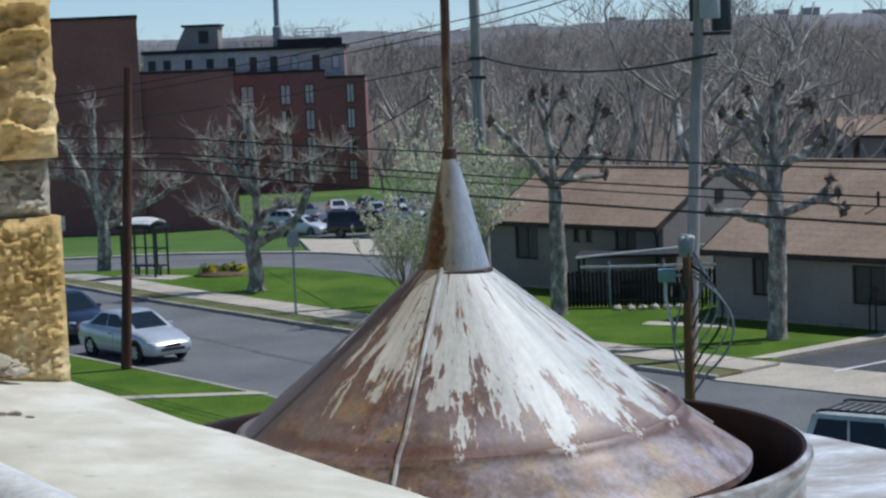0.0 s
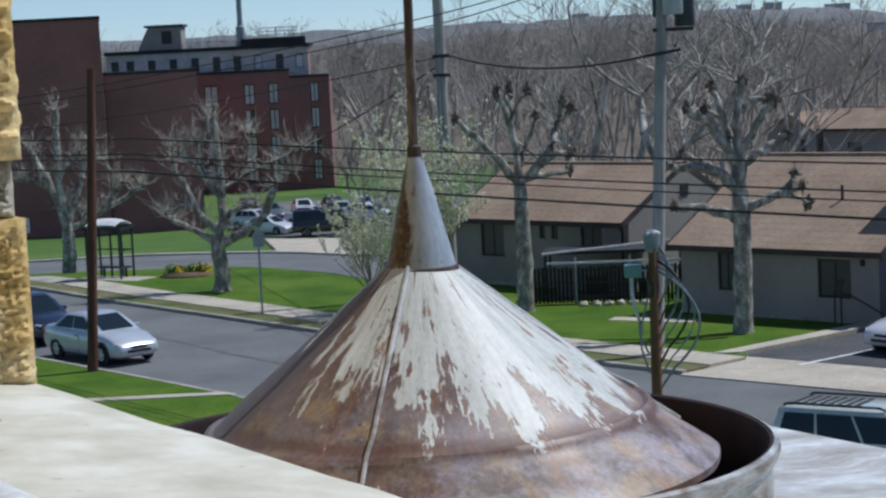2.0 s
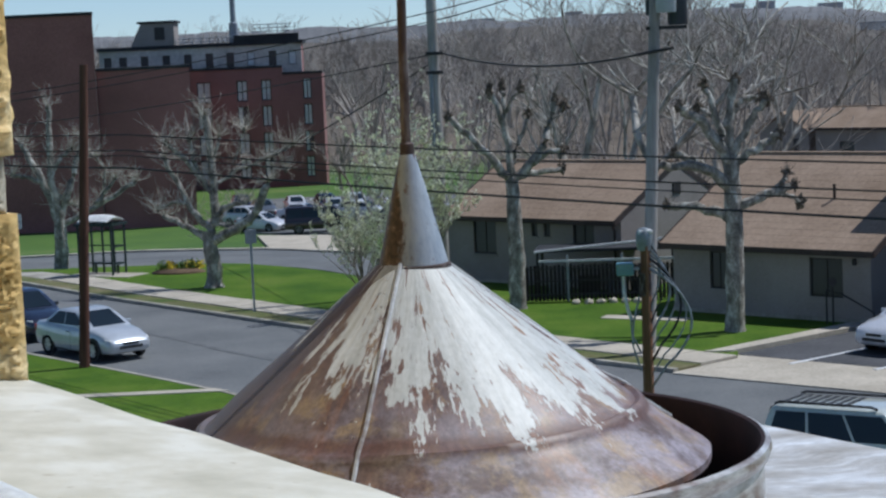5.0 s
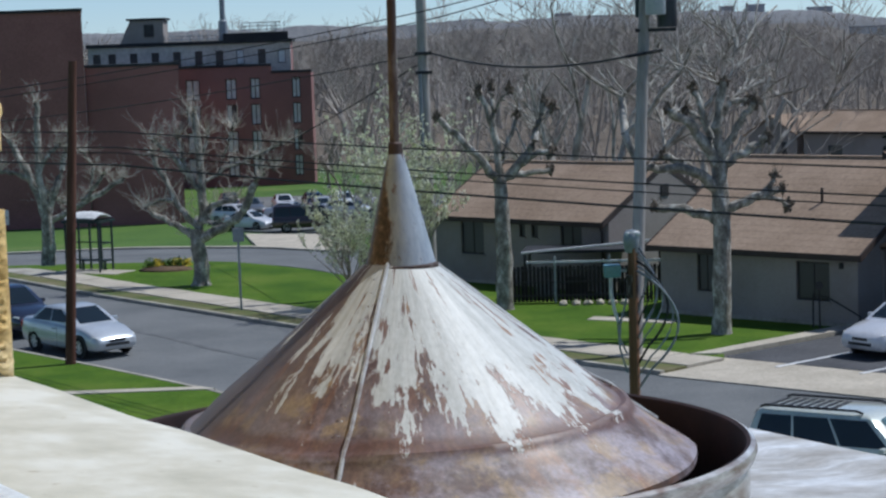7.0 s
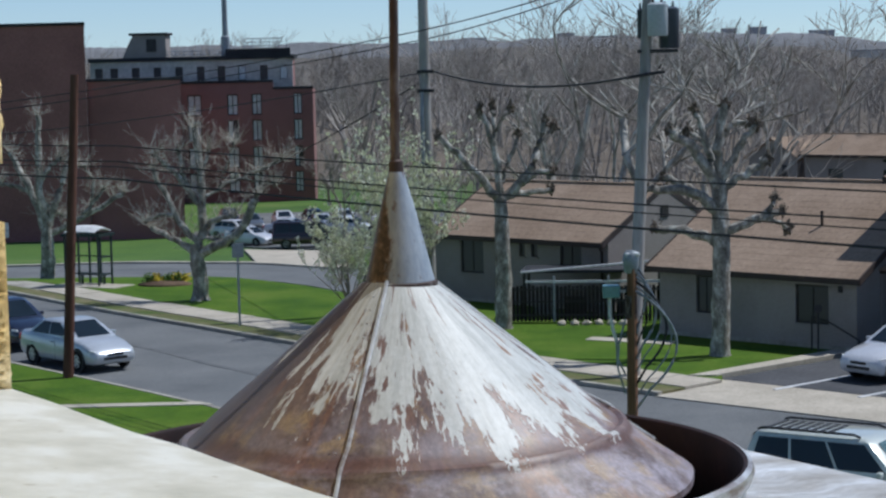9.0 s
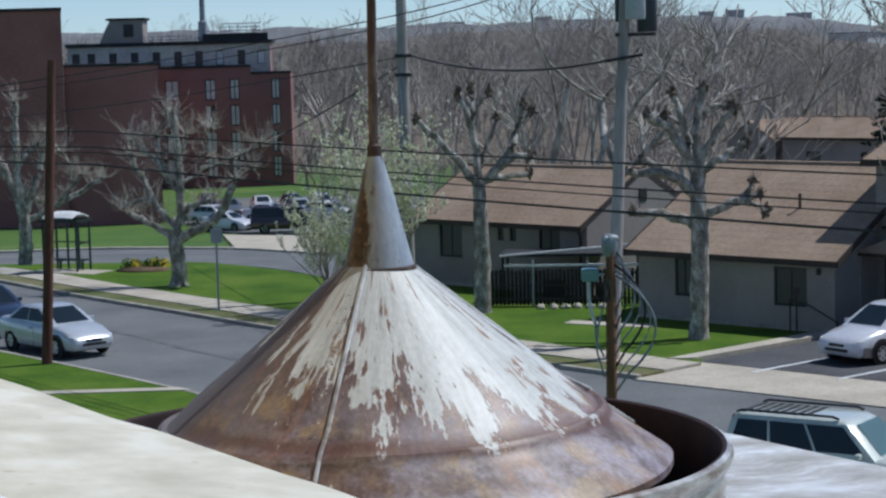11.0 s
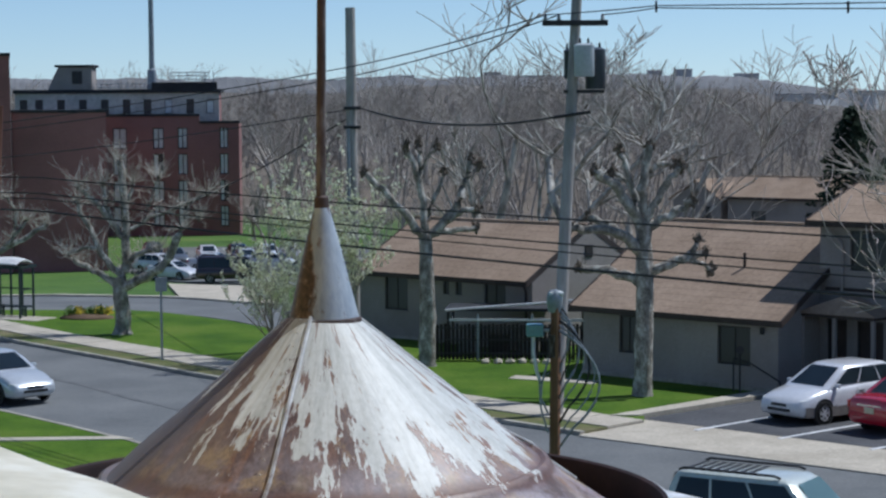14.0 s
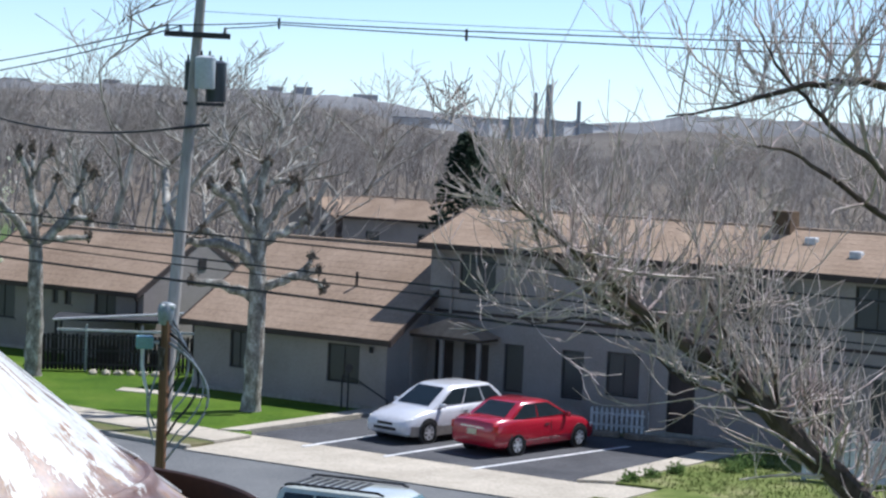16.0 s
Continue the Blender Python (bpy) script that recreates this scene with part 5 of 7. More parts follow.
# short pole: weatherhead and loops of cable
part("weatherhead", lathe(bmesh.new(), [(0, 0.10), (0.10, 0.08), (0.15, 0.0), (0.165, -0.10), (0.15, -0.26), (0.12, -0.36), (0, -0.36)], 14), M["steel"], p_stub, "grey hooded weatherhead", True, Matrix.Translation((0.03, -0.03, 5.26)))
# white box draws the highlight on the grey hood
part("hood", boxbm(-0.09, 0.20, -0.16, 0.04, 5.22, 5.32, bevel=0.04), M["white_wood"], p_stub, "hood of the weatherhead, its highlight painted white")
random.seed(11)
for k in range(7):
    dx = 0.20 + 0.095 * k
    z0 = 5.15 - 0.10 * k
    pts = [(0.1, -0.05, z0)] + [(0.1 + dx * math.sin(math.pi * i / 12) ** 0.8 * 1.05, -0.05 - 0.02 * k, z0 - (1.35 + 0.13 * k) * i / 12) for i in range(1, 12)] + [(0.12, -0.05, z0 - 1.45 - 0.15 * k)]
    part("cable_loop", tube(bmesh.new(), pts, 0.018 if k % 2 else 0.027, 6), M["wire"] if k % 3 == 1 else M["steel"], p_stub, "", True)
for k in range(2):
    pts = [(-0.1, -0.1, 4.0 - 0.3 * k), (-0.24 - 0.05 * k, -0.14, 3.5), (-0.26, -0.12, 3.2 - 0.2 * k), (-0.12, -0.1, 2.9 - 0.4 * k)]
    part("cable_loop", tube(bmesh.new(), pts, 0.022, 6), M["steel"], p_stub, "", True)
part("riser", tube(bmesh.new(), [(0.06, -0.14, 0.2), (0.06, -0.14, 5.1)], 0.035, 8), M["pole_tan"], p_stub)
part("rust_band", tube(bmesh.new(), [(0.03, 0, 4.0), (0.035, 0, 4.45)], 0.122, 14), M["rod"], p_stub, "", True)
mb = part("meter_box", boxbm(-0.54, -0.20, -0.18, 0.05, 4.42, 4.68, bevel=0.03), M["teal"], p_stub, "small teal cabinet on the pole")
part("meter_bracket", boxbm(-0.22, -0.08, -0.08, -0.02, 4.52, 4.57), M["steel"], mb)
part("meter_pipe", tube(bmesh.new(), [(-0.40, -0.06, 4.44), (-0.40, -0.06, 4.1), (-0.34, -0.06, 3.75), (-0.26, -0.06, 3.5)], 0.035, 8), M["white_wood"], mb)


def wire(name, a, b, sag, r, label="black overhead cable between poles", n=18):
    a, b = Vector(a), Vector(b)
    pts = [a.lerp(b, i / n) - Vector((0, 0, 4 * sag * (i / n) * (1 - i / n))) for i in range(n + 1)]
    return solid(name, tube(bmesh.new(), pts, r, 5), M["wire"], label, "cable", "overhead cables")


# along the near side of the street
W = Vector((0.57, -0.82, 0)).normalized()
near0 = Vector((3.70, 40.1, 0))
for z, r, dz, sg in ((6.85, 0.018, 0.0, 0.2), (6.38, 0.018, 0.02, 0.25), (6.22, 0.014, 0.0, 0.25), (5.85, 0.026, 0.0, 0.2)):
    a = near0 - W * 62 + Vector((0.8, 0.6, z + 0.35))
    c = near0 - W * 24.9 + Vector((0.8, 0.6, z + 0.10))
    b = near0 + W * 26 + Vector((0.8, 0.6, z - 0.05 + dz))
    wire("overhead_cable", c, b, sg, r)
    wire("overhead_cable", a, c, sg * 1.2, r)
# along the far side
wire("overhead_cable", (5.14, 57.8, 11.55), (-0.73, 74.8, 10.41), 0.10, 0.022)
wire("overhead_cable", (5.52, 57.8, 11.55), (-0.26, 74.8, 10.15), 0.12, 0.022)
wire("overhead_cable", (-0.73, 74.8, 10.41), (-26, 92, 7.4), 0.3, 0.020)
wire("overhead_cable", (-0.26, 74.8, 10.15), (-26, 92.6, 7.1), 0.3, 0.020)
wire("overhead_cable", (5.9, 57.8, 8.75), (-0.18, 74.8, 8.94), 0.46, 0.035, "thick sagging black cable between poles")
wire("overhead_cable", (-0.7, 74.8, 8.53), (-10.5, 97, 3.6), 0.25, 0.024)
wire("overhead_cable", (-0.7, 74.8, 8.88), (-24, 100, 6.2), 0.3, 0.020)
SPACER = Vector((7.95, 55.4, 11.66))
for (x, z), dz, r in (((5.14, 11.55), 0.02, 0.017), ((6.77, 11.55), -0.04, 0.017)):
    wire("overhead_cable", (x, 57.8, z), SPACER + Vector((0, 0, dz)), 0.02, r)
for dz, zb, r in ((0.02, 11.22, 0.017), (-0.04, 10.86, 0.017)):
    wire("overhead_cable", SPACER + Vector((0, 0, dz)), (24.5, 36.5, zb), 0.10, r)
wire("overhead_cable", (6.1, 57.95, 12.0), (24.5, 36.7, 11.35), 0.16, 0.008, "thin dark overhead wire between poles")
for f in (0.0, 0.25, 0.56):
    q = SPACER.lerp(Vector((24.5, 36.5, 10.92)), f) - Vector((0, 0, 0.4 * f * (1 - f)))
    bm = bmesh.new()
    box(bm, -0.03, 0.03, -0.03, 0.03, -0.16, 0.14, bevel=0.008)
    solid("wire_spacer", bm, M["black_trim"], "small dark spacer on the overhead cables", "spacer", "cable spacers", m=Matrix.Translation(q))


# ---------------- cars ----------------
def loft(bm, rings, cap=True):
    rows = [[bm.verts.new(p) for p in r] for r in rings]
    n = len(rows[0])
    for a, b in zip(rows, rows[1:]):
        for i in range(n):
            bm.faces.new((a[i], a[(i + 1) % n], b[(i + 1) % n], b[i]))
    if cap:
        bm.faces.new(rows[0][::-1])
        bm.faces.new(rows[-1])
    bmesh.ops.recalc_face_normals(bm, faces=bm.faces[:])
    return bm


SHAPES = {
    # stations: x (share of length from the rear), half-width share, bottom, top of the lower body
    "sedan": dict(body=[(0.0, 0.80, 0.42, 0.84), (0.012, 0.90, 0.30, 0.96), (0.05, 0.96, 0.22, 1.03), (0.17, 1.0, 0.19, 1.05), (0.30, 1.0, 0.18, 1.01), (0.62, 1.0, 0.18, 0.97), (0.73, 0.99, 0.18, 0.95),
                        (0.86, 0.96, 0.19, 0.86), (0.955, 0.90, 0.21, 0.70), (0.985, 0.84, 0.26, 0.63), (1.0, 0.74, 0.36, 0.56)],
                  cabin=(0.10, 0.30, 0.535, 0.765), roof=1.48, belt=0.97, wb=(0.205, 0.805), wheel=0.315),
    "wagon": dict(body=[(0.0, 0.84, 0.42, 0.92), (0.012, 0.92, 0.30, 1.00), (0.05, 0.97, 0.24, 1.05), (0.17, 1.0, 0.21, 1.06), (0.45, 1.0, 0.20, 1.04), (0.66, 1.0, 0.20, 1.01), (0.76, 0.99, 0.20, 0.97),
                        (0.87, 0.96, 0.21, 0.88), (0.955, 0.90, 0.23, 0.76), (0.985, 0.84, 0.28, 0.68), (1.0, 0.74, 0.38, 0.60)],
                  cabin=(0.05, 0.20, 0.565, 0.785), roof=1.58, belt=1.0, wb=(0.20, 0.81), wheel=0.33),
    "suv": dict(body=[(0.0, 0.88, 0.45, 1.02), (0.012, 0.95, 0.36, 1.08), (0.05, 0.98, 0.34, 1.12), (0.17, 1.0, 0.32, 1.12), (0.45, 1.0, 0.30, 1.10), (0.66, 1.0, 0.30, 1.08), (0.72, 0.99, 0.30, 1.06),
                      (0.86, 0.97, 0.32, 1.01), (0.955, 0.93, 0.34, 0.94), (0.985, 0.88, 0.38, 0.86), (1.0, 0.82, 0.45, 0.76)],
                cabin=(0.015, 0.055, 0.555, 0.70), roof=1.76, belt=1.08, wb=(0.20, 0.815), wheel=0.36),
    "box_van": dict(body=[(0.0, 0.90, 0.45, 1.08), (0.012, 0.96, 0.36, 1.12), (0.05, 0.99, 0.32, 1.14), (0.30, 1.0, 0.30, 1.14), (0.60, 1.0, 0.30, 1.14), (0.78, 0.99, 0.30, 1.10),
                          (0.90, 0.96, 0.32, 1.00), (0.97, 0.92, 0.34, 0.90), (1.0, 0.84, 0.42, 0.78)],
                    cabin=(0.005, 0.02, 0.74, 0.86), roof=2.02, belt=1.12, wb=(0.20, 0.82), wheel=0.36),
}


def car(m, shape, L, Wd, colour, label, detail=True, rack=False, glass=None, lower=None, group=""):
    s = SHAPES[shape]
    t = thing("car", m, label, "car", group)
    hw = Wd / 2
    rings = []
    for k, w, zb, ztop in s["body"]:
        x, y = (k - 0.5) * L, hw * w
        h = ztop - zb
        half = [(0.0, zb), (y * 0.80, zb), (y * 0.95, zb + 0.10 * h), (y * 1.0, zb + 0.34 * h), (y * 1.0, zb + 0.55 * h), (y * 0.975, zb + 0.80 * h), (y * 0.93, zb + 0.93 * h), (y * 0.84, ztop), (y * 0.4, ztop + 0.022), (0.0, ztop + 0.028)]
        rings.append([(x, yy, zz) for yy, zz in half] + [(x, -yy, zz) for yy, zz in half[-2:0:-1]])
    body = part("body", loft(bmesh.new(), rings), colour, t, "", True)
    xr0, xr1, xf1, xf0 = [(k - 0.5) * L for k in s["cabin"]]
    zb, zr = s["belt"] - 0.05, s["roof"]
    wb, wr = hw * 0.90, hw * 0.70
    crings = []
    for f in (0.0, 0.30, 0.62, 0.86, 0.955, 1.0):
        z = zb + (zr - zb) * f
        e = f ** 1.25
        xa, xb = xr0 + (xr1 - xr0) * f, xf0 + (xf1 - xf0) * f
        w = wb + (wr - wb) * e
        sh = 0.0 if f < 0.8 else (0.02 if f < 0.9 else (0.09 if f < 0.97 else 0.26))
        xa, xb, w = xa + sh, xb - sh, w - sh * 0.5
        crings.append([(xa, -w * 0.86, z), (xa + 0.05, -w, z), (xb - 0.10, -w, z), (xb, -w * 0.80, z), (xb + 0.006, 0, z), (xb, w * 0.80, z), (xb - 0.10, w, z), (xa + 0.05, w, z), (xa, w * 0.86, z), (xa - 0.006, 0, z)])
    cabin = part("cabin", loft(bmesh.new(), crings), colour, t, "", True)

    def at_f(f, side, x):      # point on the cabin's side
        e = f ** 1.25
        return Vector((x, side * (wb + (wr - wb) * e + 0.006), zb + (zr - zb) * f))

    def quad(name, pts, mat, parent):
        bm = bmesh.new()
        c = sum((Vector(p) for p in pts), Vector()) / len(pts)
        a = [bm.verts.new(p) for p in pts]
        bm.faces.new(a)
        g = bmesh.ops.extrude_face_region(bm, geom=bm.faces[:])
        bm.normal_update()
        nn = a[0].link_faces[0].normal.copy()
        inward = Vector((-c.x * 0.2, -c.y, 0.9 - c.z))
        d = nn * (0.012 if nn.dot(inward) > 0 else -0.012)
        for v in [q for q in g["geom"] if isinstance(q, bmesh.types.BMVert)]:
            v.co += d
        bmesh.ops.recalc_face_normals(bm, faces=bm.faces[:])
        return part(name, bm, mat, parent)
    gl = glass or M["car_glass"]
    lo, hi = 0.16, 0.84
    for sd in (-1, 1):
        cuts = [0.0, 0.47, 1.0] if shape == "sedan" else [0.0, 0.30, 0.64, 1.0]
        def edge(f, k):
            xa, xb = xr0 + (xr1 - xr0) * f, xf0 + (xf1 - xf0) * f
            xa, xb = xa + 0.17, xb - 0.20
            return xa + (xb - xa) * k
        for k0, k1 in zip(cuts, cuts[1:]):
            g = 0.010
            quad("side_window", [at_f(lo, sd, edge(lo, k0 + g)), at_f(lo, sd, edge(lo, k1 - g)), at_f(hi, sd, edge(hi, k1 - g)), at_f(hi, sd, edge(hi, k0 + g))], gl, cabin)

    def across(xa, xb, f, wk):
        e = f ** 1.25
        w = (wb + (wr - wb) * e) * wk
        return w, zb + (zr - zb) * f
    for nm, x0, x1, out in (("windscreen", xf0, xf1, 1), ("rear_window", xr0, xr1, -1)):
        pts = []
        for f in (0.14, 0.88):
            w, z = across(0, 0, f, 0.76)
            x = x0 + (x1 - x0) * f + out * 0.022
            pts += [(x, -w, z), (x, w, z)] if f < 0.5 else [(x, w, z), (x, -w, z)]
        ww = quad(nm, pts, (M["sky_tone_glass"] if shape == "suv" else M["blue_glass"]) if (nm == "windscreen") else gl, cabin)
    r = s["wheel"]
    for kx in s["wb"]:
        for sd in (-1, 1):
            x = (kx - 0.5) * L
            arch = lathe(bmesh.new(), [(0, -0.10), (r + 0.055, -0.10), (r + 0.06, 0.0), (0, 0.0)], 24)
            part("wheel_arch", arch, M["black_trim"], body, at=Matrix.Translation((x, sd * (hw - 0.004 if sd > 0 else hw - 0.004), r + 0.02)) @ pose(0, 0, 0, -90 * sd, 0, 0))
            prof = [(r * 0.60, -0.19), (r * 0.93, -0.19), (r, -0.16), (r, -0.03), (r * 0.94, 0.0), (r * 0.66, 0.004), (r * 0.62, -0.02), (r * 0.60, -0.19)]
            wheel = part("wheel", lathe(bmesh.new(), prof, 28), M["tyre"], t, "", True, Matrix.Translation((x, sd * (hw + 0.012), r)) @ pose(0, 0, 0, -90 * sd, 0, 0))
            rim = lathe(bmesh.new(), [(0, -0.012), (r * 0.14, -0.012), (r * 0.2, -0.03), (r * 0.5, -0.03), (r * 0.56, -0.012), (r * 0.63, -0.01), (r * 0.63, -0.05), (0, -0.05)], 28)
            part("rim", rim, M["alloy"], wheel, "", True)
            if detail:
                for q in range(6):
                    a = 2 * math.pi * q / 6
                    part("spoke", boxbm(r * 0.14, r * 0.58, -0.03, 0.03, -0.03, -0.008), M["alloy"], rim and wheel, at=pose(0, 0, 0, 0, 0, 60 * q))
    # lamps, bumpers, plate, mirrors
    for sd in (-1, 1):
        kf, kr = s["body"][-3], s["body"][1]
        xf, xr = (kf[0] - 0.5) * L, (kr[0] - 0.5) * L
        zf = kf[3] - 0.11
        part("headlight", boxbm(-0.16, 0.085, -0.17, 0.17, -0.075, 0.075, bevel=0.03), M["clear_lamp"], body, at=Matrix.Translation((xf - 0.02, sd * hw * 0.66, zf)) @ pose(0, 0, 0, 0, 8, -24 * sd))
        part("tail_light", boxbm(-0.05, 0.10, -0.14, 0.14, -0.10, 0.10, bevel=0.02), M["red_lamp"], body, at=Matrix.Translation((xr + 0.03, sd * hw * 0.76, kr[3] - 0.16)) @ pose(0, 0, 0, 0, 0, 14 * sd))
        part("mirror", boxbm(-0.06, 0.06, -0.09, 0.09, -0.06, 0.06, bevel=0.03), colour, cabin, at=Matrix.Translation((xf0 - 0.42, sd * (hw * 0.99), s["belt"] + 0.05)))
        if detail:
            part("sill_strip", boxbm(-L * 0.21, L * 0.21, -0.012, 0.012, -0.03, 0.03), colour, body, at=Matrix.Translation((0, sd * (hw + 0.002), s["body"][3][2] + 0.30)))
            part("door_handle", boxbm(-0.09, 0.09, -0.012, 0.012, -0.015, 0.015), M["black_trim"], body, at=Matrix.Translation((-0.02 * L, sd * (hw * 0.992), s["belt"] - 0.16)))
            part("door_gap", boxbm(-0.006, 0.006, -0.004, 0.004, -0.34, 0.34), M["black_trim"], body, at=Matrix.Translation((0.02 * L, sd * (hw * 0.998), s["belt"] - 0.40)))
            part("fog_lamp", boxbm(-0.03, 0.03, -0.10, 0.10, -0.04, 0.04, bevel=0.01), M["black_trim"], body, at=Matrix.Translation(((s["body"][-2][0] - 0.5) * L - 0.015, sd * hw * 0.5, s["body"][-2][2] + 0.10)))
    xfr = (s["body"][-1][0] - 0.5) * L
    xre = (s["body"][0][0] - 0.5) * L
    part("grille", boxbm(-0.03, 0.012, -0.28, 0.28, -0.04, 0.04, bevel=0.008), M["black_trim"], body, at=Matrix.Translation((xfr + 0.005, 0, s["body"][-1][3] - 0.03)))
    part("air_intake", boxbm(-0.03, 0.012, -0.42, 0.42, -0.045, 0.045, bevel=0.008), M["black_trim"], body, at=Matrix.Translation((xfr + 0.004, 0, s["body"][-1][2] + 0.05)))
    part("number_plate", boxbm(-0.015, 0.008, -0.16, 0.16, -0.08, 0.08), M["plate"], body, at=Matrix.Translation((xre - 0.004, 0, (s["body"][0][2] + s["body"][0][3]) / 2 + 0.05)))
    if detail:
        part("plate_bar", boxbm(-0.004, 0.0, -0.12, 0.12, -0.025, 0.025), M["black_trim"], body, at=Matrix.Translation((xre - 0.013, 0, (s["body"][0][2] + s["body"][0][3]) / 2 + 0.05)))
        part("boot_strip", boxbm(-0.012, 0.012, -0.42, 0.42, -0.018, 0.018), M["chrome"], body, at=Matrix.Translation((xre - 0.002, 0, s["body"][0][3] - 0.03)))
    if lower:
        part("lower_cladding", loft(bmesh.new(), [[((k - 0.5) * L, sg * hw * w * q, z) for sg, q, z in ((1, 1.012, zb_ + 0.02), (1, 1.012, zb_ + 0.30), (-1, 1.012, zb_ + 0.30), (-1, 1.012, zb_ + 0.02))] for k, w, zb_, _ in s["body"][2:-2]]), lower, body)
    if rack:
        for sd in (-1, 1):
            part("roof_rail", tube(bmesh.new(), [(xr1 + 0.1, sd * wr * 0.93, zr + 0.0), (xr1 + 0.2, sd * wr * 0.93, zr + 0.045), (xf1 - 0.35, sd * wr * 0.93, zr + 0.045), (xf1 - 0.22, sd * wr * 0.93, zr)], 0.026, 6), M["black_trim"], cabin)
        for q in range(8):
            x = xr1 + 0.15 + q * 0.185
            part("roof_slat", boxbm(x, x + 0.10, -wr * 0.80, wr * 0.80, zr - 0.006, zr + 0.014, bevel=0.004), M["black_trim"], cabin)
    return t


def parked(x, y, heading):
    return pose(x, y, zt(y) + 0.02, 0, 0, math.degrees(math.atan2(heading[1], heading[0])))


P_SILVER = paint("silver_metallic_paint", (0.52, 0.545, 0.575), 0.3, 0.2, 0.9)
P_NAVY = paint("navy_blue_paint", (0.012, 0.016, 0.035), 0.25, 0.1, 1.0)
P_RED = paint("bright_red_paint", (0.40, 0.010, 0.026), 0.25, 0.05, 1.0)
P_WHITE = paint("pearl_white_paint", (0.64, 0.64, 0.66), 0.3, 0.05, 0.9)
P_BEIGE = paint("pale_champagne_paint", (0.60, 0.63, 0.57), 0.3, 0.1, 0.9)
P_TAUPE = surf("taupe_lower_cladding", (0.16, 0.14, 0.125), (0.22, 0.20, 0.18), 4, 30, 0.6)
P_BLACK = paint("near_black_maroon_paint", (0.016, 0.010, 0.014), 0.3, 0.1, 0.9)
P_GREY = paint("grey_metallic_paint", (0.12, 0.13, 0.14), 0.3, 0.3, 0.9)

car(parked(-11.55, 63.55, (0.66, -0.75)), "sedan", 4.45, 1.72, P_SILVER, "silver four-door saloon parked at the lawn's kerb")
car(parked(-14.95, 69.0, (0.62, -0.78)), "wagon", 4.6, 1.80, P_NAVY, "dark navy car parked behind the silver saloon")
car(parked(15.45, 55.45, (0.81, 0.58)), "sedan", 4.65, 1.74, P_RED, "bright red four-door saloon in a parking bay")
car(parked(13.45, 57.55, (-0.81, -0.58)), "wagon", 4.75, 1.80, P_WHITE, "pearl white minivan with taupe lower body in a parking bay", lower=P_TAUPE)
car(parked(8.25, 39.05, (0.82, -0.57)), "suv", 4.95, 1.90, P_BEIGE, "pale estate off-roader with a slatted roof rack at the kerb", rack=True)
car(parked(-10.3, 155.2, (1, 0.05)), "box_van", 5.3, 1.95, P_BLACK, "near-black passenger van in the car park", detail=False)
FAR_CARS = [(-15.0, 158.8, (0.8, -0.6), "sedan", P_WHITE, "white saloon in the car park"), (-18.4, 171, (0.7, -0.7), "sedan", P_SILVER, "silver saloon in the car park"),
            (-16.5, 176, (0.3, -0.95), "sedan", P_GREY, "grey saloon in the car park"),
            (-13.9, 179, (0.2, -0.97), "sedan", P_WHITE, "white saloon in the car park"), (-11.2, 178.5, (0.2, -0.97), "wagon", P_NAVY, "dark blue estate in the car park"),
            (-8.6, 179.5, (0.2, -0.97), "sedan", P_SILVER, "silver saloon in the car park"), (-5.8, 180, (0.2, -0.97), "sedan", P_WHITE, "white saloon in the car park"),
            (-19.0, 182, (0.2, -0.97), "wagon", P_NAVY, "dark blue estate in the car park"), (-4.2, 160, (0.9, -0.3), "sedan", P_GREY, "grey saloon in the car park"),
            (-2.8, 172, (0.5, -0.8), "wagon", P_SILVER, "silver estate in the car park"),
            (-16.8, 166, (0.8, -0.6), "wagon", P_WHITE, "white estate in the car park"), (-12.4, 168, (0.9, -0.3), "sedan", P_SILVER, "silver saloon in the car park"),
            (-7.6, 167.5, (0.9, -0.3), "wagon", P_WHITE, "white estate in the car park"), (-1.0, 166, (0.9, -0.3), "sedan", P_SILVER, "silver saloon in the car park"), (-10.2, 173, (0.2, -0.97), "sedan", P_SILVER, "silver saloon in the car park")]
for x, y, hd, sh, col, lb in FAR_CARS:
    car(parked(x, y, hd), sh, 4.5, 1.75, col, lb, detail=False, group="cars in the car park")


# ---------------- trees ----------------
def segs_mesh(name, segs, mat, n=4):
    """Branch segments (p0, p1, r0, r1) as one mesh of tapered prisms."""
    p0 = np.array([s[0] for s in segs], float)
    p1 = np.array([s[1] for s in segs], float)
    r0 = np.array([s[2] for s in segs], float)[:, None]
    r1 = np.array([s[3] for s in segs], float)[:, None]
    d = p1 - p0
    d /= np.maximum(np.linalg.norm(d, axis=1, keepdims=True), 1e-6)
    ref = np.where(np.abs(d[:, 2:3]) < 0.9, np.array([[0, 0, 1.0]]), np.array([[1.0, 0, 0]]))
    a = np.cross(d, ref)
    a /= np.linalg.norm(a, axis=1, keepdims=True)
    b = np.cross(d, a)
    vs, m = [], len(segs)
    for base, r in ((p0, r0), (p1, r1)):
        for i in range(n):
            t = 2 * math.pi * i / n
            vs.append(base + r * (a * math.cos(t) + b * math.sin(t)))
    verts = np.stack(vs, 1).reshape(-1, 3)
    faces = []
    for k in range(m):
        o = k * 2 * n
        for i in range(n):
            j = (i + 1) % n
            faces.append((o + i, o + j, o + n + j, o + n + i))
    me = bpy.data.meshes.new(name)
    me.from_pydata(verts.tolist(), [], faces)
    me.materials.append(mat)
    me.shade_smooth()
    return me


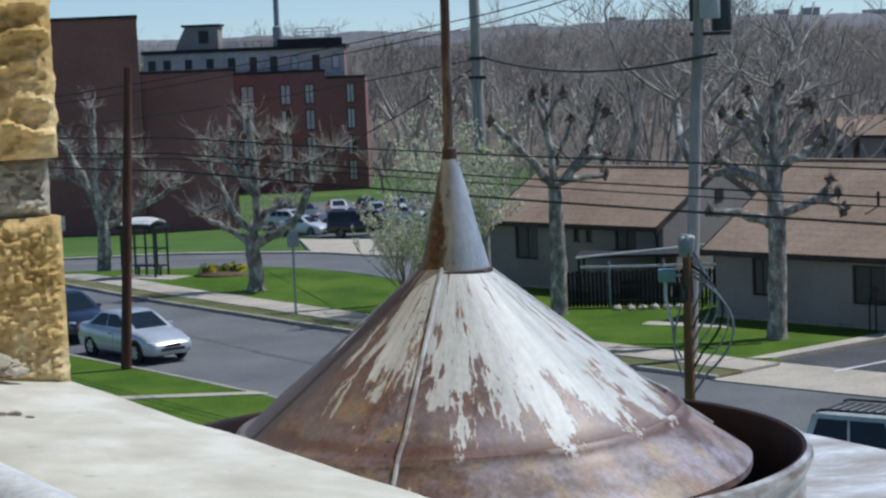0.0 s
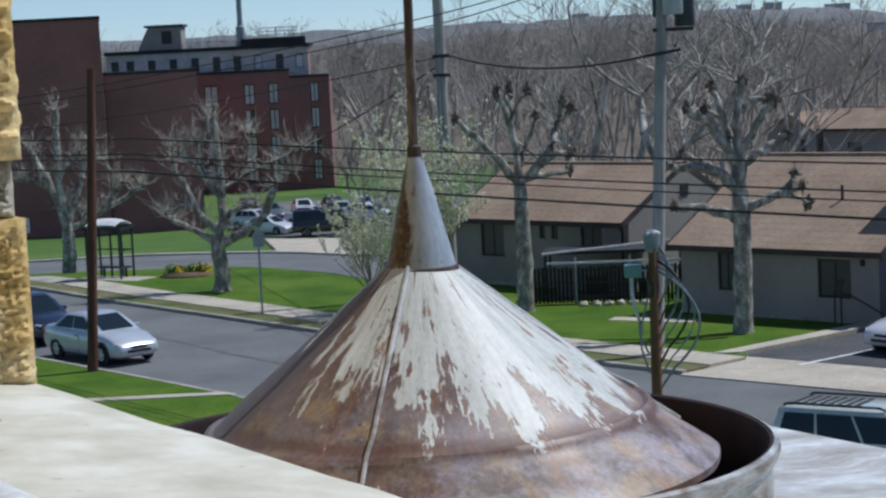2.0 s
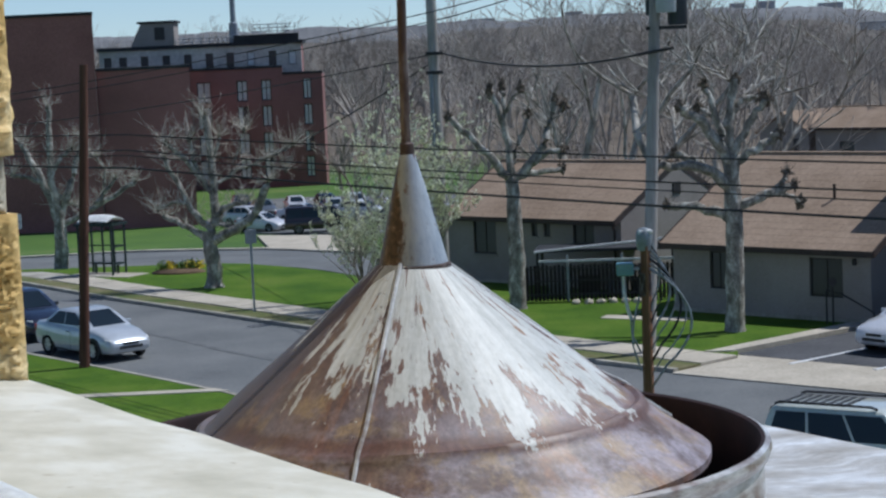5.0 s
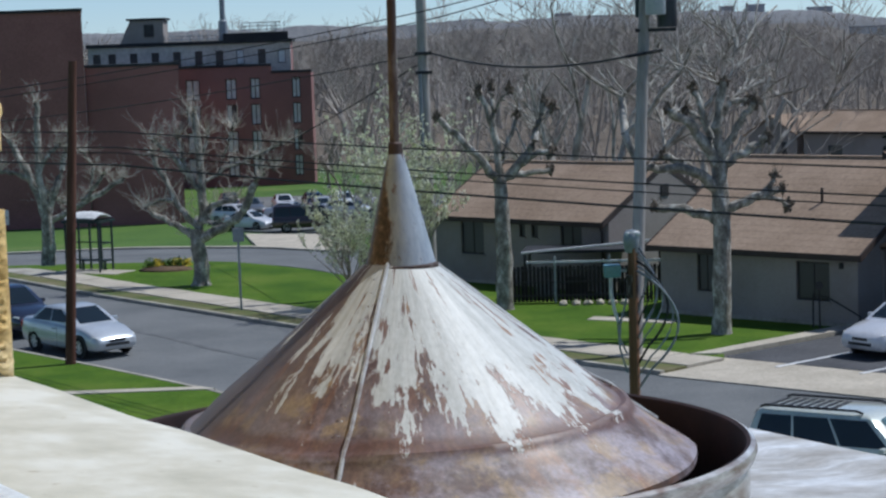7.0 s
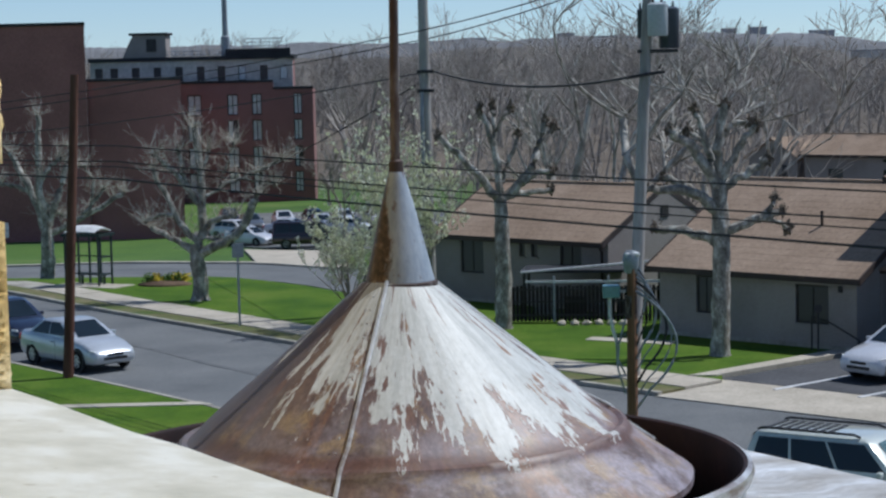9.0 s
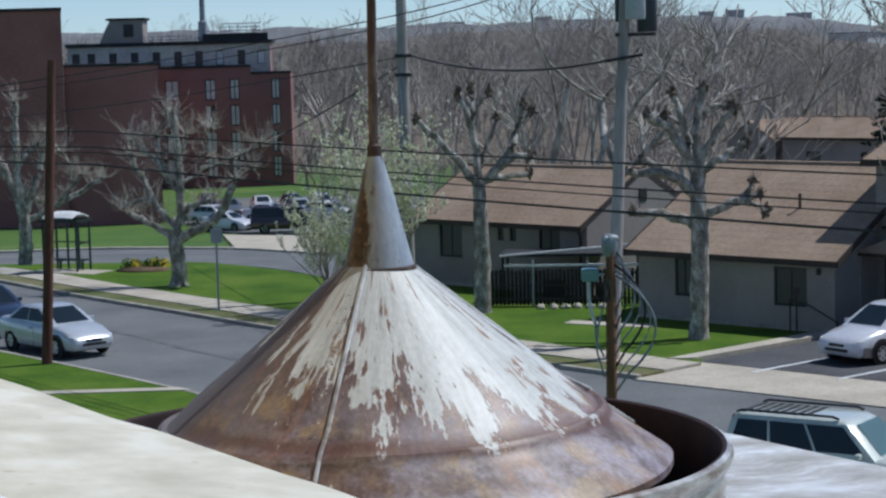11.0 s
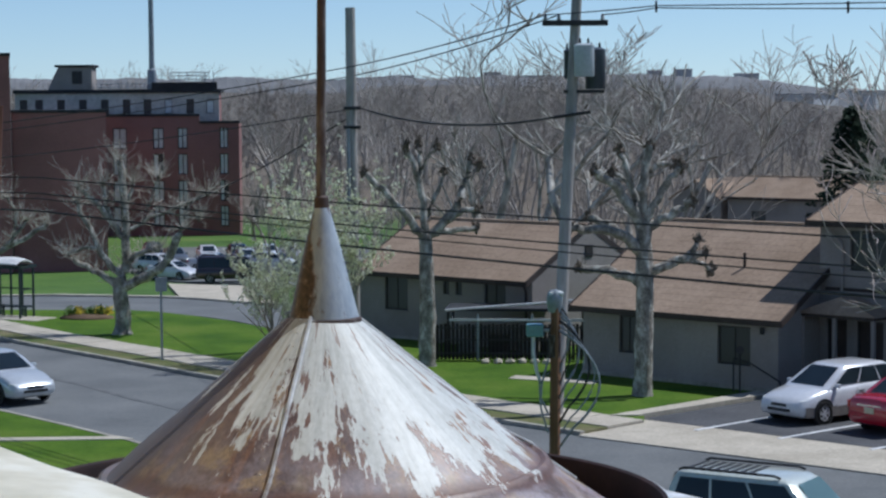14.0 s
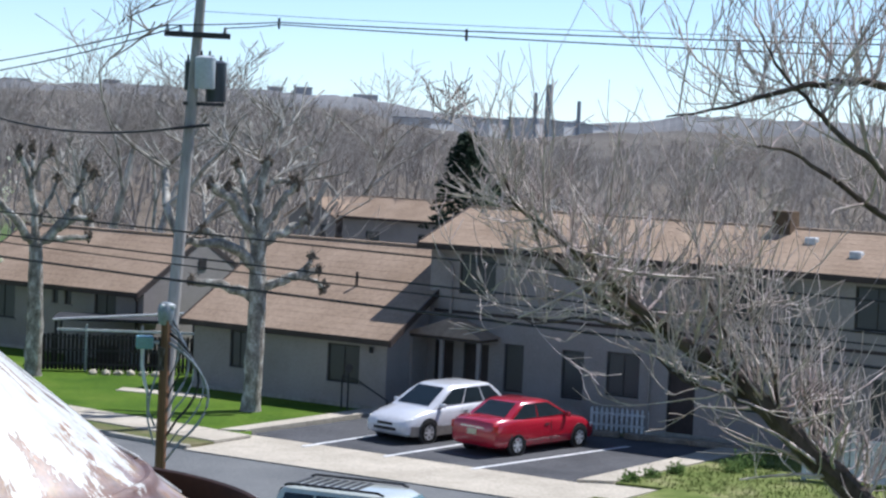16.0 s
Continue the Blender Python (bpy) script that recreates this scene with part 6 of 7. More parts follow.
def grow(rng, p, d, length, r, level, out, split=(3, 5), up=0.25, wander=0.22, min_r=0.006, shrink=0.62, steps=3):
    """Recursive bare branching; fills out with segments."""
    p, d = Vector(p), Vector(d).normalized()
    pts, dirs, rad = [p.copy()], [d.copy()], [r]
    for i in range(steps):
        d = (d + Vector((rng.uniform(-1, 1), rng.uniform(-1, 1), rng.uniform(-0.6, 0.9) + up * 0.6)) * wander).normalized()
        q = p + d * (length / steps)
        rn = max(min_r, r * (1 - 0.55 * (i + 1) / steps))
        out.append((tuple(p), tuple(q), rad[-1], rn))
        p = q
        pts.append(p.copy())
        dirs.append(d.copy())
        rad.append(rn)
    if level <= 0:
        return
    for k in range(rng.randint(*split)):
        i = rng.randint(1, steps)
        ax = Vector((rng.uniform(-1, 1), rng.uniform(-1, 1), rng.uniform(-0.3, 0.8)))
        nd = (dirs[i] * rng.uniform(0.5, 0.95) + ax * rng.uniform(0.5, 0.85) + Vector((0, 0, up))).normalized()
        grow(rng, pts[i], nd, length * rng.uniform(shrink - 0.12, shrink + 0.12), max(min_r, rad[i] * 0.62), level - 1, out, split, up, wander, min_r, shrink, steps if level > 1 else 2)


def knob_mesh(r, seed):
    bm = bmesh.new()
    bmesh.ops.create_icosphere(bm, subdivisions=3, radius=r)
    for v in bm.verts:
        v.co *= 1 + 1.3 * noise.fractal(v.co * (1.5 / r) + Vector((seed, 0, 0)), 0.9, 2.0, 3)
        v.co.z *= 1.25
    return finish("knob", bm, M["twig_dark"], True)


M["twig_pale"] = surf("pale_grey_shoot_bark", (0.42, 0.375, 0.31), (0.66, 0.60, 0.515), 2.0, 12, 0.9, 0, 0.2, 0.005)
M["twig_dark"] = surf("brown_knuckle_bark", (0.09, 0.07, 0.055), (0.20, 0.165, 0.13), 6, 25, 0.9)
KNOBS = [knob_mesh(0.135, s) for s in (1.0, 4.0, 9.0)]


def catmull(pts, steps):
    out, n = [], len(pts)
    for i in range(n - 1):
        a, b, c, d = pts[max(0, i - 1)], pts[i], pts[i + 1], pts[min(n - 1, i + 2)]
        for k in range(steps):
            f = k / steps
            out.append(0.5 * ((2 * b) + (c - a) * f + (2 * a - 5 * b + 4 * c - d) * f * f + (3 * b - a - 3 * c + d) * f ** 3))
    out.append(pts[-1])
    return out


def pollard(m, trunk_top, limbs, seed, label, r=0.3, twiggy=0, sprout=0.5):
    """A hard-pruned street tree: stout trunk, crooked limbs that end in knuckles with short shoots.
    trunk_top: (sideways, height) of the fork; limbs: root, elbow and end of each, (sideways, height)."""
    rng = random.Random(seed)
    t = thing("tree", m, label, "tree", "pruned street trees")
    fx, fork = trunk_top
    axis = catmull([Vector(p) for p in ((0, 0, -0.15), (0.02, 0, 0.15), (fx * 0.2 + 0.06, 0.02, fork * 0.4), (fx * 0.8 + 0.03, -0.03, fork * 0.75), (fx, 0, fork), (fx, 0.02, fork + 0.3))], 4)
    n = len(axis)
    rad = [r * (1.0 - 0.32 * (k / n) + 0.55 * max(0, 1 - k / (0.25 * n)) ** 2) * rng.uniform(0.95, 1.06) for k in range(n)]
    bm = tube(bmesh.new(), axis, rad, 16)
    for v in bm.verts:      # burrs and flutes
        q = noise.fractal(Vector((v.co.x * 3.2 + seed, v.co.y * 3.2, v.co.z * 1.6)), 0.9, 2.0, 3)
        v.co.x *= 1 + 0.16 * q
        v.co.y *= 1 + 0.16 * q
    part("trunk", bm, M["bark_mottled"], t, "mottled grey-brown trunk", True)
    twigs = []
    known = [(p, rr) for p, rr in zip(axis, rad)]
    for k, flat in enumerate(limbs):
        (x0, z0), (x1, z1), (x2, z2) = flat
        p0, r_at = min(known, key=lambda q: (q[0].x - x0) ** 2 + (q[0].z - z0) ** 2)
        dy = rng.uniform(-0.9, 0.9) * (0.35 + 0.3 * abs(x2 - x0))
        s = Vector((p0.x, p0.y, p0.z)).lerp(Vector((x0, p0.y, z0)), 0.35)
        e = Vector((x2, p0.y + dy, z2))
        ln = (e - s).length
        line = catmull([s, Vector((x1, p0.y + dy * 0.55, z1)), e], 6)
        line = [line[0]] + [p + Vector((rng.gauss(0, 0.022), rng.gauss(0, 0.03), rng.gauss(0, 0.022))) * min(1.5, ln) for p in line[1:-1]] + [line[-1]]
        r0 = min(r_at * 0.78, 0.100 + 0.040 * ln)
        rads = [(r0 * (1 - 0.38 * (q / (len(line) - 1)) ** 0.7)) * rng.uniform(0.9, 1.12) for q in range(len(line))]
        known += list(zip(line, rads))
        br = part("branch", tube(bmesh.new(), line, rads, 9), M["bark_mottled"], t, "", True)
        kn = new("knob", KNOBS[k % 3])
        kn.parent = br
        kn.matrix_basis = Matrix.Translation(e) @ Matrix.Rotation(rng.uniform(0, 6), 4, "Z") @ Matrix.Diagonal((rng.uniform(0.6, 1.1), rng.uniform(0.6, 1.1), rng.uniform(0.7, 1.1), 1)) @ Matrix.Scale(1.0 if not twiggy else 0.6, 4)
        # knuckle shoots at the end, fewer along the limb
        for q in range(7 + 18 * twiggy):
            d = Vector((rng.uniform(-1, 1), rng.uniform(-1, 1), rng.uniform(-0.2, 1.2)))
            grow(rng, e + d * 0.04, d, rng.uniform(0.12, 0.28 + (sprout + 0.2) * twiggy), 0.013, 1, twigs, (1, 3), 0.25, 0.35, 0.006)
        for q in range(int(ln * (1.2 + 12.0 * twiggy))):
            b0 = line[rng.randint(2, len(line) - 1)]
            d = Vector((rng.uniform(-1, 1), rng.uniform(-1, 1), rng.uniform(-0.1, 1.3)))
            grow(rng, b0, d, rng.uniform(0.2, 0.45 + 0.40 * twiggy), 0.013, 1, twigs, (1, 3), 0.25, 0.35, 0.006)
    tw = new("crown", segs_mesh("crown", twigs, M["twig_pale"] if twiggy else M["twig_dark"], 3))
    tw.parent = t
    tagged(tw, "short grey shoots", kind="stuff")
    return t


pollard(pose(8.41, 61.6, 0.1), (0.06, 5.0), [
    ((-0.03, 5.14), (-0.74, 6.35), (-1.54, 6.93)), ((-0.15, 5.72), (-0.32, 6.43), (-0.73, 7.55)), ((0.05, 5.21), (0.02, 6.36), (0.23, 7.69)),
    ((-0.36, 6.43), (-0.61, 6.69), (-0.87, 6.86)), ((0.07, 5.21), (0.66, 6.41), (1.14, 7.03)), ((0.11, 6.61), (0.48, 7.05), (1.01, 7.12)),
    ((0.1, 5.08), (0.84, 5.57), (1.49, 5.97)), ((-0.06, 4.44), (-0.95, 5.04), (-2.23, 5.19)), ((-0.25, 4.64), (-0.95, 5.23), (-1.59, 5.5)),
    ((0.08, 3.54), (-0.84, 3.79), (-1.86, 3.9)), ((0.12, 3.73), (0.96, 4.09), (1.92, 4.39)), ((1.34, 4.28), (1.6, 4.53), (1.73, 4.81)), ((1.21, 4.19), (1.73, 4.08), (2.17, 3.81))],
    3, "hard-pruned mottled sycamore in front of the low house", 0.32)
pollard(pose(2.03, 69.3, 0.1), (0.0, 4.2), [
    ((-0.05, 4.34), (-0.75, 5.3), (-2.08, 6.69)), ((-0.01, 4.37), (-0.16, 6.22), (-0.63, 7.49)), ((-0.14, 6.22), (-0.18, 6.93), (-0.2, 7.65)),
    ((-0.15, 6.65), (0.11, 7.21), (0.4, 7.55)), ((0.03, 4.63), (0.25, 5.63), (0.67, 6.66)), ((0.05, 4.27), (1.12, 5.54), (1.59, 7.11)),
    ((0.61, 4.76), (1.19, 5.29), (1.8, 5.38)), ((0.38, 4.48), (1.18, 4.65), (1.78, 4.7)), ((1.35, 6.25), (1.65, 6.61), (1.91, 6.89))],
    8, "hard-pruned mottled sycamore beside the fence", 0.31)
pollard(pose(-9.65, 80.4, 0.08), (-0.1, 1.95), [
    ((-0.1, 1.83), (0.23, 3.16), (-0.02, 6.85)), ((-0.15, 1.87), (-0.97, 2.44), (-1.94, 2.9)), ((0.13, 2.23), (-0.93, 3.43), (-1.73, 5.29)),
    ((0.18, 3.65), (-0.64, 4.9), (-1.58, 5.84)), ((-0.4, 4.53), (-0.56, 5.27), (-0.66, 5.94)), ((0.12, 3.77), (0.22, 4.88), (0.48, 5.98)),
    ((0.0, 1.86), (1.56, 2.63), (2.41, 4.21)), ((0.22, 2.91), (0.91, 3.26), (1.52, 3.37)), ((0.17, 4.02), (1.7, 4.85), (3.31, 5.48)),
    ((0.82, 4.5), (1.22, 5.35), (1.52, 6.2)), ((-0.93, 3.43), (-1.42, 3.44), (-2.05, 3.21)), ((1.69, 4.78), (2.43, 4.64), (3.04, 4.51))],
    13, "bare pruned sycamore with fine shoots on the lawn", 0.36, 1)
pollard(pose(-19.0, 97.3, zt(97.3)), (0.08, 2.2), [
    ((0.05, 2.09), (-0.67, 4.38), (-1.56, 6.18)), ((-0.68, 4.3), (-1.33, 4.54), (-2.07, 4.71)), ((0.18, 2.19), (-0.14, 4.66), (-0.08, 7.92)),
    ((-0.03, 3.76), (0.55, 3.3), (1.06, 2.99)), ((-0.14, 4.66), (0.33, 5.39), (0.87, 5.86)), ((0.2, 2.12), (2.33, 3.26), (3.7, 4.12)),
    ((1.42, 2.69), (2.11, 3.42), (2.89, 4.37)), ((0.07, 2.57), (0.74, 4.34), (1.3, 6.41)), ((2.11, 3.42), (2.38, 4.6), (1.94, 5.5))],
    21, "bare pruned sycamore behind the bus shelter", 0.37, 1)


# young tree in pale spring leaf, behind the rod
def leafy(m, label, seed):
    rng = random.Random(seed)
    t = thing("tree", m, label, "tree")
    segs, tips = [], []
    part("trunk", tube(bmesh.new(), [(0, 0, -0.1), (0.03, 0, 0.9), (0, 0, 1.6)], [0.14, 0.11, 0.09], 10), M["bark_dark"], t, "", True)
    for k in range(15):
        a = 2 * math.pi * k / 15 + rng.uniform(-0.2, 0.2)
        d = Vector((math.cos(a) * rng.uniform(0.3, 1.0), math.sin(a) * 0.7, rng.uniform(0.45, 1.4)))
        grow(rng, (0, 0, rng.uniform(0.9, 1.8)), d, rng.uniform(2.2, 3.4), 0.05, 3, segs, (3, 4), 0.22, 0.2, 0.007, 0.6)
    c = new("limb_frame", segs_mesh("limb_frame", segs, M["twig"], 4))
    c.parent = t
    verts, faces = [], []
    for s in segs:
        if s[3] < 0.02 and rng.random() < 0.85:
            for q in range(rng.randint(2, 4)):
                p = Vector(s[1]) + Vector((rng.gauss(0, 0.06), rng.gauss(0, 0.06), rng.gauss(0, 0.06)))
                if p.z < 1.3 and rng.random() < 0.3:
                    continue
                u = Vector((rng.gauss(0, 1), rng.gauss(0, 1), rng.gauss(0, 1))).normalized() * rng.uniform(0.06, 0.13)
                w = u.orthogonal().normalized() * rng.uniform(0.035, 0.06)
                lift = u.cross(w).normalized() * 0.015
                o = len(verts)
                verts += [tuple(p - u), tuple(p + w + lift), tuple(p + u), tuple(p - w + lift)]
                faces.append((o, o + 1, o + 2, o + 3))
    me = bpy.data.meshes.new("crown")
    me.from_pydata(verts, [], faces)
    me.materials.append(M["blossom"])
    c = new("crown", me)
    c.parent = t
    tagged(c, "sparse pale green young leaves", kind="stuff")
    return t


leafy(pose(-1.25, 72.0, 0.08) @ Matrix.Diagonal((0.70, 0.8, 0.95, 1)), "young tree in sparse pale green leaf", 4)
leafy(pose(-3.3, 70.6, 0.08) @ Matrix.Scale(0.58, 4), "small spreading tree with sparse pale blossom beside the pavement", 11)


# big bare tree at the street's near side, whose limbs cross the view
def bare_limbs(name, m, limbs, label, seed, density, mat, twig_mat, up=0.35, tw=(0.35, 1.0), rr=0.02, lev=2):
    rng = random.Random(seed)
    t = thing(name, m, label, "tree")
    twigs = []
    for idx, (pts, r0, r1) in enumerate(limbs):
        n = len(pts)
        high = idx in (3, 4, 5)
        pts = [Vector(p) for p in pts]
        fine = []
        for i in range(n - 1):
            for k in range(4):
                f = k / 4
                a, b = pts[max(0, i - 1)], pts[i]
                c, d = pts[i + 1], pts[min(n - 1, i + 2)]
                q = 0.5 * ((2 * b) + (c - a) * f + (2 * a - 5 * b + 4 * c - d) * f * f + (3 * b - a - 3 * c + d) * f ** 3)
                fine.append(q + Vector((rng.gauss(0, 0.012), rng.gauss(0, 0.012), rng.gauss(0, 0.012))))
        fine.append(pts[-1])
        rad = [r0 + (r1 - r0) * (i / (len(fine) - 1)) ** 0.8 for i in range(len(fine))]
        part("branch", tube(bmesh.new(), fine, rad, 9), mat, t, "", True)
        ln = sum((b - a).length for a, b in zip(fine, fine[1:]))
        for k in range(int(ln * density * (0.42 if high else 1.15))):
            i = rng.randint(len(fine) // 5, len(fine) - 1)
            ax = (fine[min(i + 1, len(fine) - 1)] - fine[i - 1]).normalized()
            d = ax * rng.uniform(0.0, 0.7) + Vector((rng.uniform(-1, 1), rng.uniform(-0.8, 0.8), rng.uniform(-0.7, 1.0) + (0.5 if high else up)))
            grow(rng, fine[i], d, rng.uniform(*tw) * (1.3 if rad[i] > 0.05 else 1.0), min(rr, rad[i] * 0.55), lev, twigs, (2, 3), 0.12, 0.30, 0.0058, 0.60, 5)
        for k in range(int(ln * (1.5 if high else 3.2))):        # long upright shoots
            b0 = fine[rng.randint(len(fine) // 4, len(fine) - 1)]
            grow(rng, b0, (rng.uniform(-0.75, 0.35), rng.uniform(-0.4, 0.4), 1), rng.uniform(0.9, 2.1), 0.014, 1, twigs, (3, 6), 0.2, 0.30, 0.0048, 0.40, 5)
    o = new("crown", segs_mesh("crown", twigs, twig_mat, 3))
    o.parent = t
    tagged(o, "pale grey fine twigs", kind="stuff")
    return t


TB = Vector((13.5, 24.4, -0.1))
BOUGHS = [
    ([(13.5, 24.4, -0.2), (13.35, 24.4, 1.2), (12.5, 24.2, 3.0), (11.25, 24.0, 4.40), (10.43, 24.0, 5.10), (9.68, 24.0, 5.77), (8.80, 24.0, 6.36)], 0.27, 0.115),
    ([(8.80, 24.0, 6.36), (8.31, 24.0, 6.71), (7.74, 24.05, 7.17), (7.28, 24.1, 7.54), (6.80, 24.0, 7.85), (6.45, 24.0, 8.1), (6.23, 24.0, 8.5)], 0.095, 0.012),
    ([(8.95, 24.05, 6.28), (8.30, 24.2, 6.62), (7.76, 24.2, 6.87), (7.15, 24.2, 7.30), (6.84, 24.3, 7.62), (6.7, 24.3, 8.2)], 0.078, 0.012),
    ([(12.9, 23.4, 3.2), (12.6, 22.8, 4.6), (12.0, 22.2, 6.4), (11.2, 22.0, 7.9), (10.35, 22.0, 8.68), (9.83, 22.0, 9.06), (9.40, 22.0, 9.43), (9.03, 22.0, 9.77), (8.63, 22.0, 10.36)], 0.085, 0.012),
    ([(12.9, 23.4, 3.2), (12.9, 22.8, 6.0), (12.3, 22.2, 8.4), (11.26, 22.0, 9.38), (10.28, 22.0, 9.72), (9.66, 22.0, 9.72), (8.97, 22.0, 9.58), (8.36, 22.0, 9.38), (7.62, 22.0, 9.24)], 0.11, 0.010),
    ([(12.9, 22.9, 5.2), (12.4, 23.0, 6.6), (11.5, 23.0, 7.75), (10.75, 23.0, 8.20), (10.17, 23.0, 8.57), (9.57, 23.0, 8.89), (9.13, 23.0, 8.94)], 0.085, 0.012),
    ([(9.95, 24.0, 5.50), (9.40, 23.9, 5.78), (8.95, 23.8, 5.92), (8.55, 23.8, 6.05), (8.25, 23.8, 6.3)], 0.045, 0.010),
    ([(8.31, 24.0, 6.71), (7.8, 23.9, 6.66), (7.35, 23.8, 6.75), (6.84, 23.8, 6.70), (6.3, 23.8, 6.80)], 0.030, 0.006),
    ([(9.40, 24.0, 5.98), (9.25, 23.9, 6.5), (8.9, 23.9, 7.1), (8.75, 23.9, 7.7)], 0.035, 0.008),
    ([(10.0, 24.0, 5.45), (9.9, 23.9, 6.1), (9.55, 23.9, 6.8), (9.5, 23.9, 7.5)], 0.04, 0.008),
]
bare_limbs("tree", Matrix.Translation(TB), [([Vector(p) - TB for p in pts], a, b) for pts, a, b in BOUGHS],
           "large leafless tree whose twiggy limbs cross the view", 6, 7.6, M["bark_dark"], M["twig_red"], 0.10, (0.5, 1.25), 0.030, 2)


# conifer behind the long house
def conifer(m, h, w, seed, label):
    rng = random.Random(seed)
    t = thing("tree", m, label, "tree")
    part("trunk", tube(bmesh.new(), [(0, 0, -0.1), (0, 0, h)], [0.2, 0.03], 8), M["bark_dark"], t)
    verts, faces = [], []
    for k in range(150):
        f = k / 150
        z = 0.6 + (h - 0.7) * f
        ln = w * (1 - f) ** 0.7 * rng.uniform(0.72, 1.05) + 0.12
        a = k * 2.4 + rng.uniform(-0.4, 0.4)
        d = Vector((math.cos(a), math.sin(a), -0.22))
        for q in range(60):
            s = rng.uniform(0.15, 1)
            p = Vector((0, 0, z)) + d * ln * s + Vector((rng.gauss(0, 0.08), rng.gauss(0, 0.08), rng.gauss(0, 0.06) - 0.1 * s * s))
            u = (d + Vector((rng.gauss(0, 0.6), rng.gauss(0, 0.6), rng.gauss(0, 0.3)))).normalized() * rng.uniform(0.14, 0.28)
            v = u.orthogonal().normalized() * 0.08
            o = len(verts)
            verts += [tuple(p), tuple(p + u * 0.5 + v), tuple(p + u), tuple(p + u * 0.5 - v)]
            faces.append((o, o + 1, o + 2, o + 3))
    me = bpy.data.meshes.new("crown")
    me.from_pydata(verts, [], faces)
    me.materials.append(M["conifer"])
    c = new("crown", me)
    c.parent = t
    tagged(c, "", kind="stuff")
    return t


conifer(pose(24.2, 100, zt(100)), 9.9, 3.7, 2, "dark evergreen conifer behind the long house")
conifer(pose(26.6, 101.5, zt(101)), 7.6, 3.2, 7, "dark evergreen conifer behind the long house")

# ---------------- woods ----------------
VARIANTS = []
for k in range(11):
    rng = random.Random(100 + k)
    segs = []
    grow(rng, (0, 0, -0.02), (rng.uniform(-0.12, 0.12), rng.uniform(-0.12, 0.12), 1), 0.55, 0.017, 4, segs, (3, 5), 0.06, 0.20 if k % 2 else 0.28, 0.0019, 0.60, 4)
    arr = np.array([[*s[0], *s[1], s[2], s[3]] for s in segs])
    arr[:, :6] /= arr[:, [2, 5]].max()
    order = np.argsort(-arr[:, 6], kind="stable")
    VARIANTS.append(arr[order])


def wood_mesh(name, places, mat, n=3, cap=700, wide=1.0):
    """Many bare trees as one mesh: (x, y, height, variant, turn, stoutness)."""
    vs, fs, o = [], [], 0
    tri = np.array([[i, (i + 1) % n, n + (i + 1) % n, n + i] for i in range(n)])
    for x, y, h, kind, turn, fat in places:
        s = VARIANTS[kind % len(VARIANTS)]
        s = s[cap] if isinstance(cap, slice) else s[:cap]
        c, sn = math.cos(turn), math.sin(turn)
        rot = np.array([[c, -sn, 0], [sn, c, 0], [0, 0, 1]])
        span = np.array([h * wide, h * wide, h])
        p0, p1 = s[:, 0:3] @ rot.T * span, s[:, 3:6] @ rot.T * span
        base = np.array([x, y, zt(y) - 0.3])
        p0, p1 = p0 + base, p1 + base
        r0, r1 = s[:, 6:7] * h * fat, s[:, 7:8] * h * fat
        d = p1 - p0
        d /= np.maximum(np.linalg.norm(d, axis=1, keepdims=True), 1e-6)
        a = np.cross(d, np.where(np.abs(d[:, 2:3]) < 0.9, [[0, 0, 1.0]], [[1.0, 0, 0]]))
        a /= np.linalg.norm(a, axis=1, keepdims=True)
        b = np.cross(d, a)
        rings_ = [q + r * (a * math.cos(2 * math.pi * i / n) + b * math.sin(2 * math.pi * i / n)) for q, r in ((p0, r0), (p1, r1)) for i in range(n)]
        v = np.stack(rings_, 1).reshape(-1, 3)
        f = (np.arange(len(s))[:, None, None] * 2 * n + tri[None]).reshape(-1, 4) + o
        vs.append(v)
        fs.append(f)
        o += len(v)
    v, f = np.concatenate(vs), np.concatenate(fs)
    me = bpy.data.meshes.new(name)
    me.vertices.add(len(v))
    me.vertices.foreach_set("co", v.ravel())
    me.loops.add(f.size)
    me.loops.foreach_set("vertex_index", f.ravel())
    me.polygons.add(len(f))
    me.polygons.foreach_set("loop_start", np.arange(0, f.size, 4))
    me.update(calc_edges=True)
    me.materials.append(mat)
    me.shade_smooth()
    return new(name, me)


rng = random.Random(77)
near_row, far_row = [], []
for k in range(170):
    y = rng.uniform(185, 330)
    x = y * rng.uniform(-0.10, 0.52)
    near_row.append((x, y, rng.uniform(11.5, 16.5) + 0.012 * (y - 185) + 4.0 * min(1, max(0, (0.27 - x / y) / 0.15)), rng.randrange(9), rng.uniform(0, 6.28), rng.uniform(0.36, 0.62)))
for k in range(60):
    y = rng.uniform(262, 330)
    x = y * rng.uniform(-0.27, -0.08)
    near_row.append((x, y, rng.uniform(15.5, 21.5), rng.randrange(9), rng.uniform(0, 6.28), rng.uniform(0.36, 0.62)))
for k in range(230):
    y = rng.uniform(330, 560)
    x = y * rng.uniform(-0.27, 0.52)
    far_row.append((x, y, rng.uniform(12.5, 15.5) + 4.0 * min(1, max(0, (0.26 - x / y) / 0.12)), rng.randrange(9), rng.uniform(0, 6.28), rng.uniform(1.2, 1.9)))
near_row = [q for q in near_row if q[1] > 262 or q[0] / q[1] > 0.0]
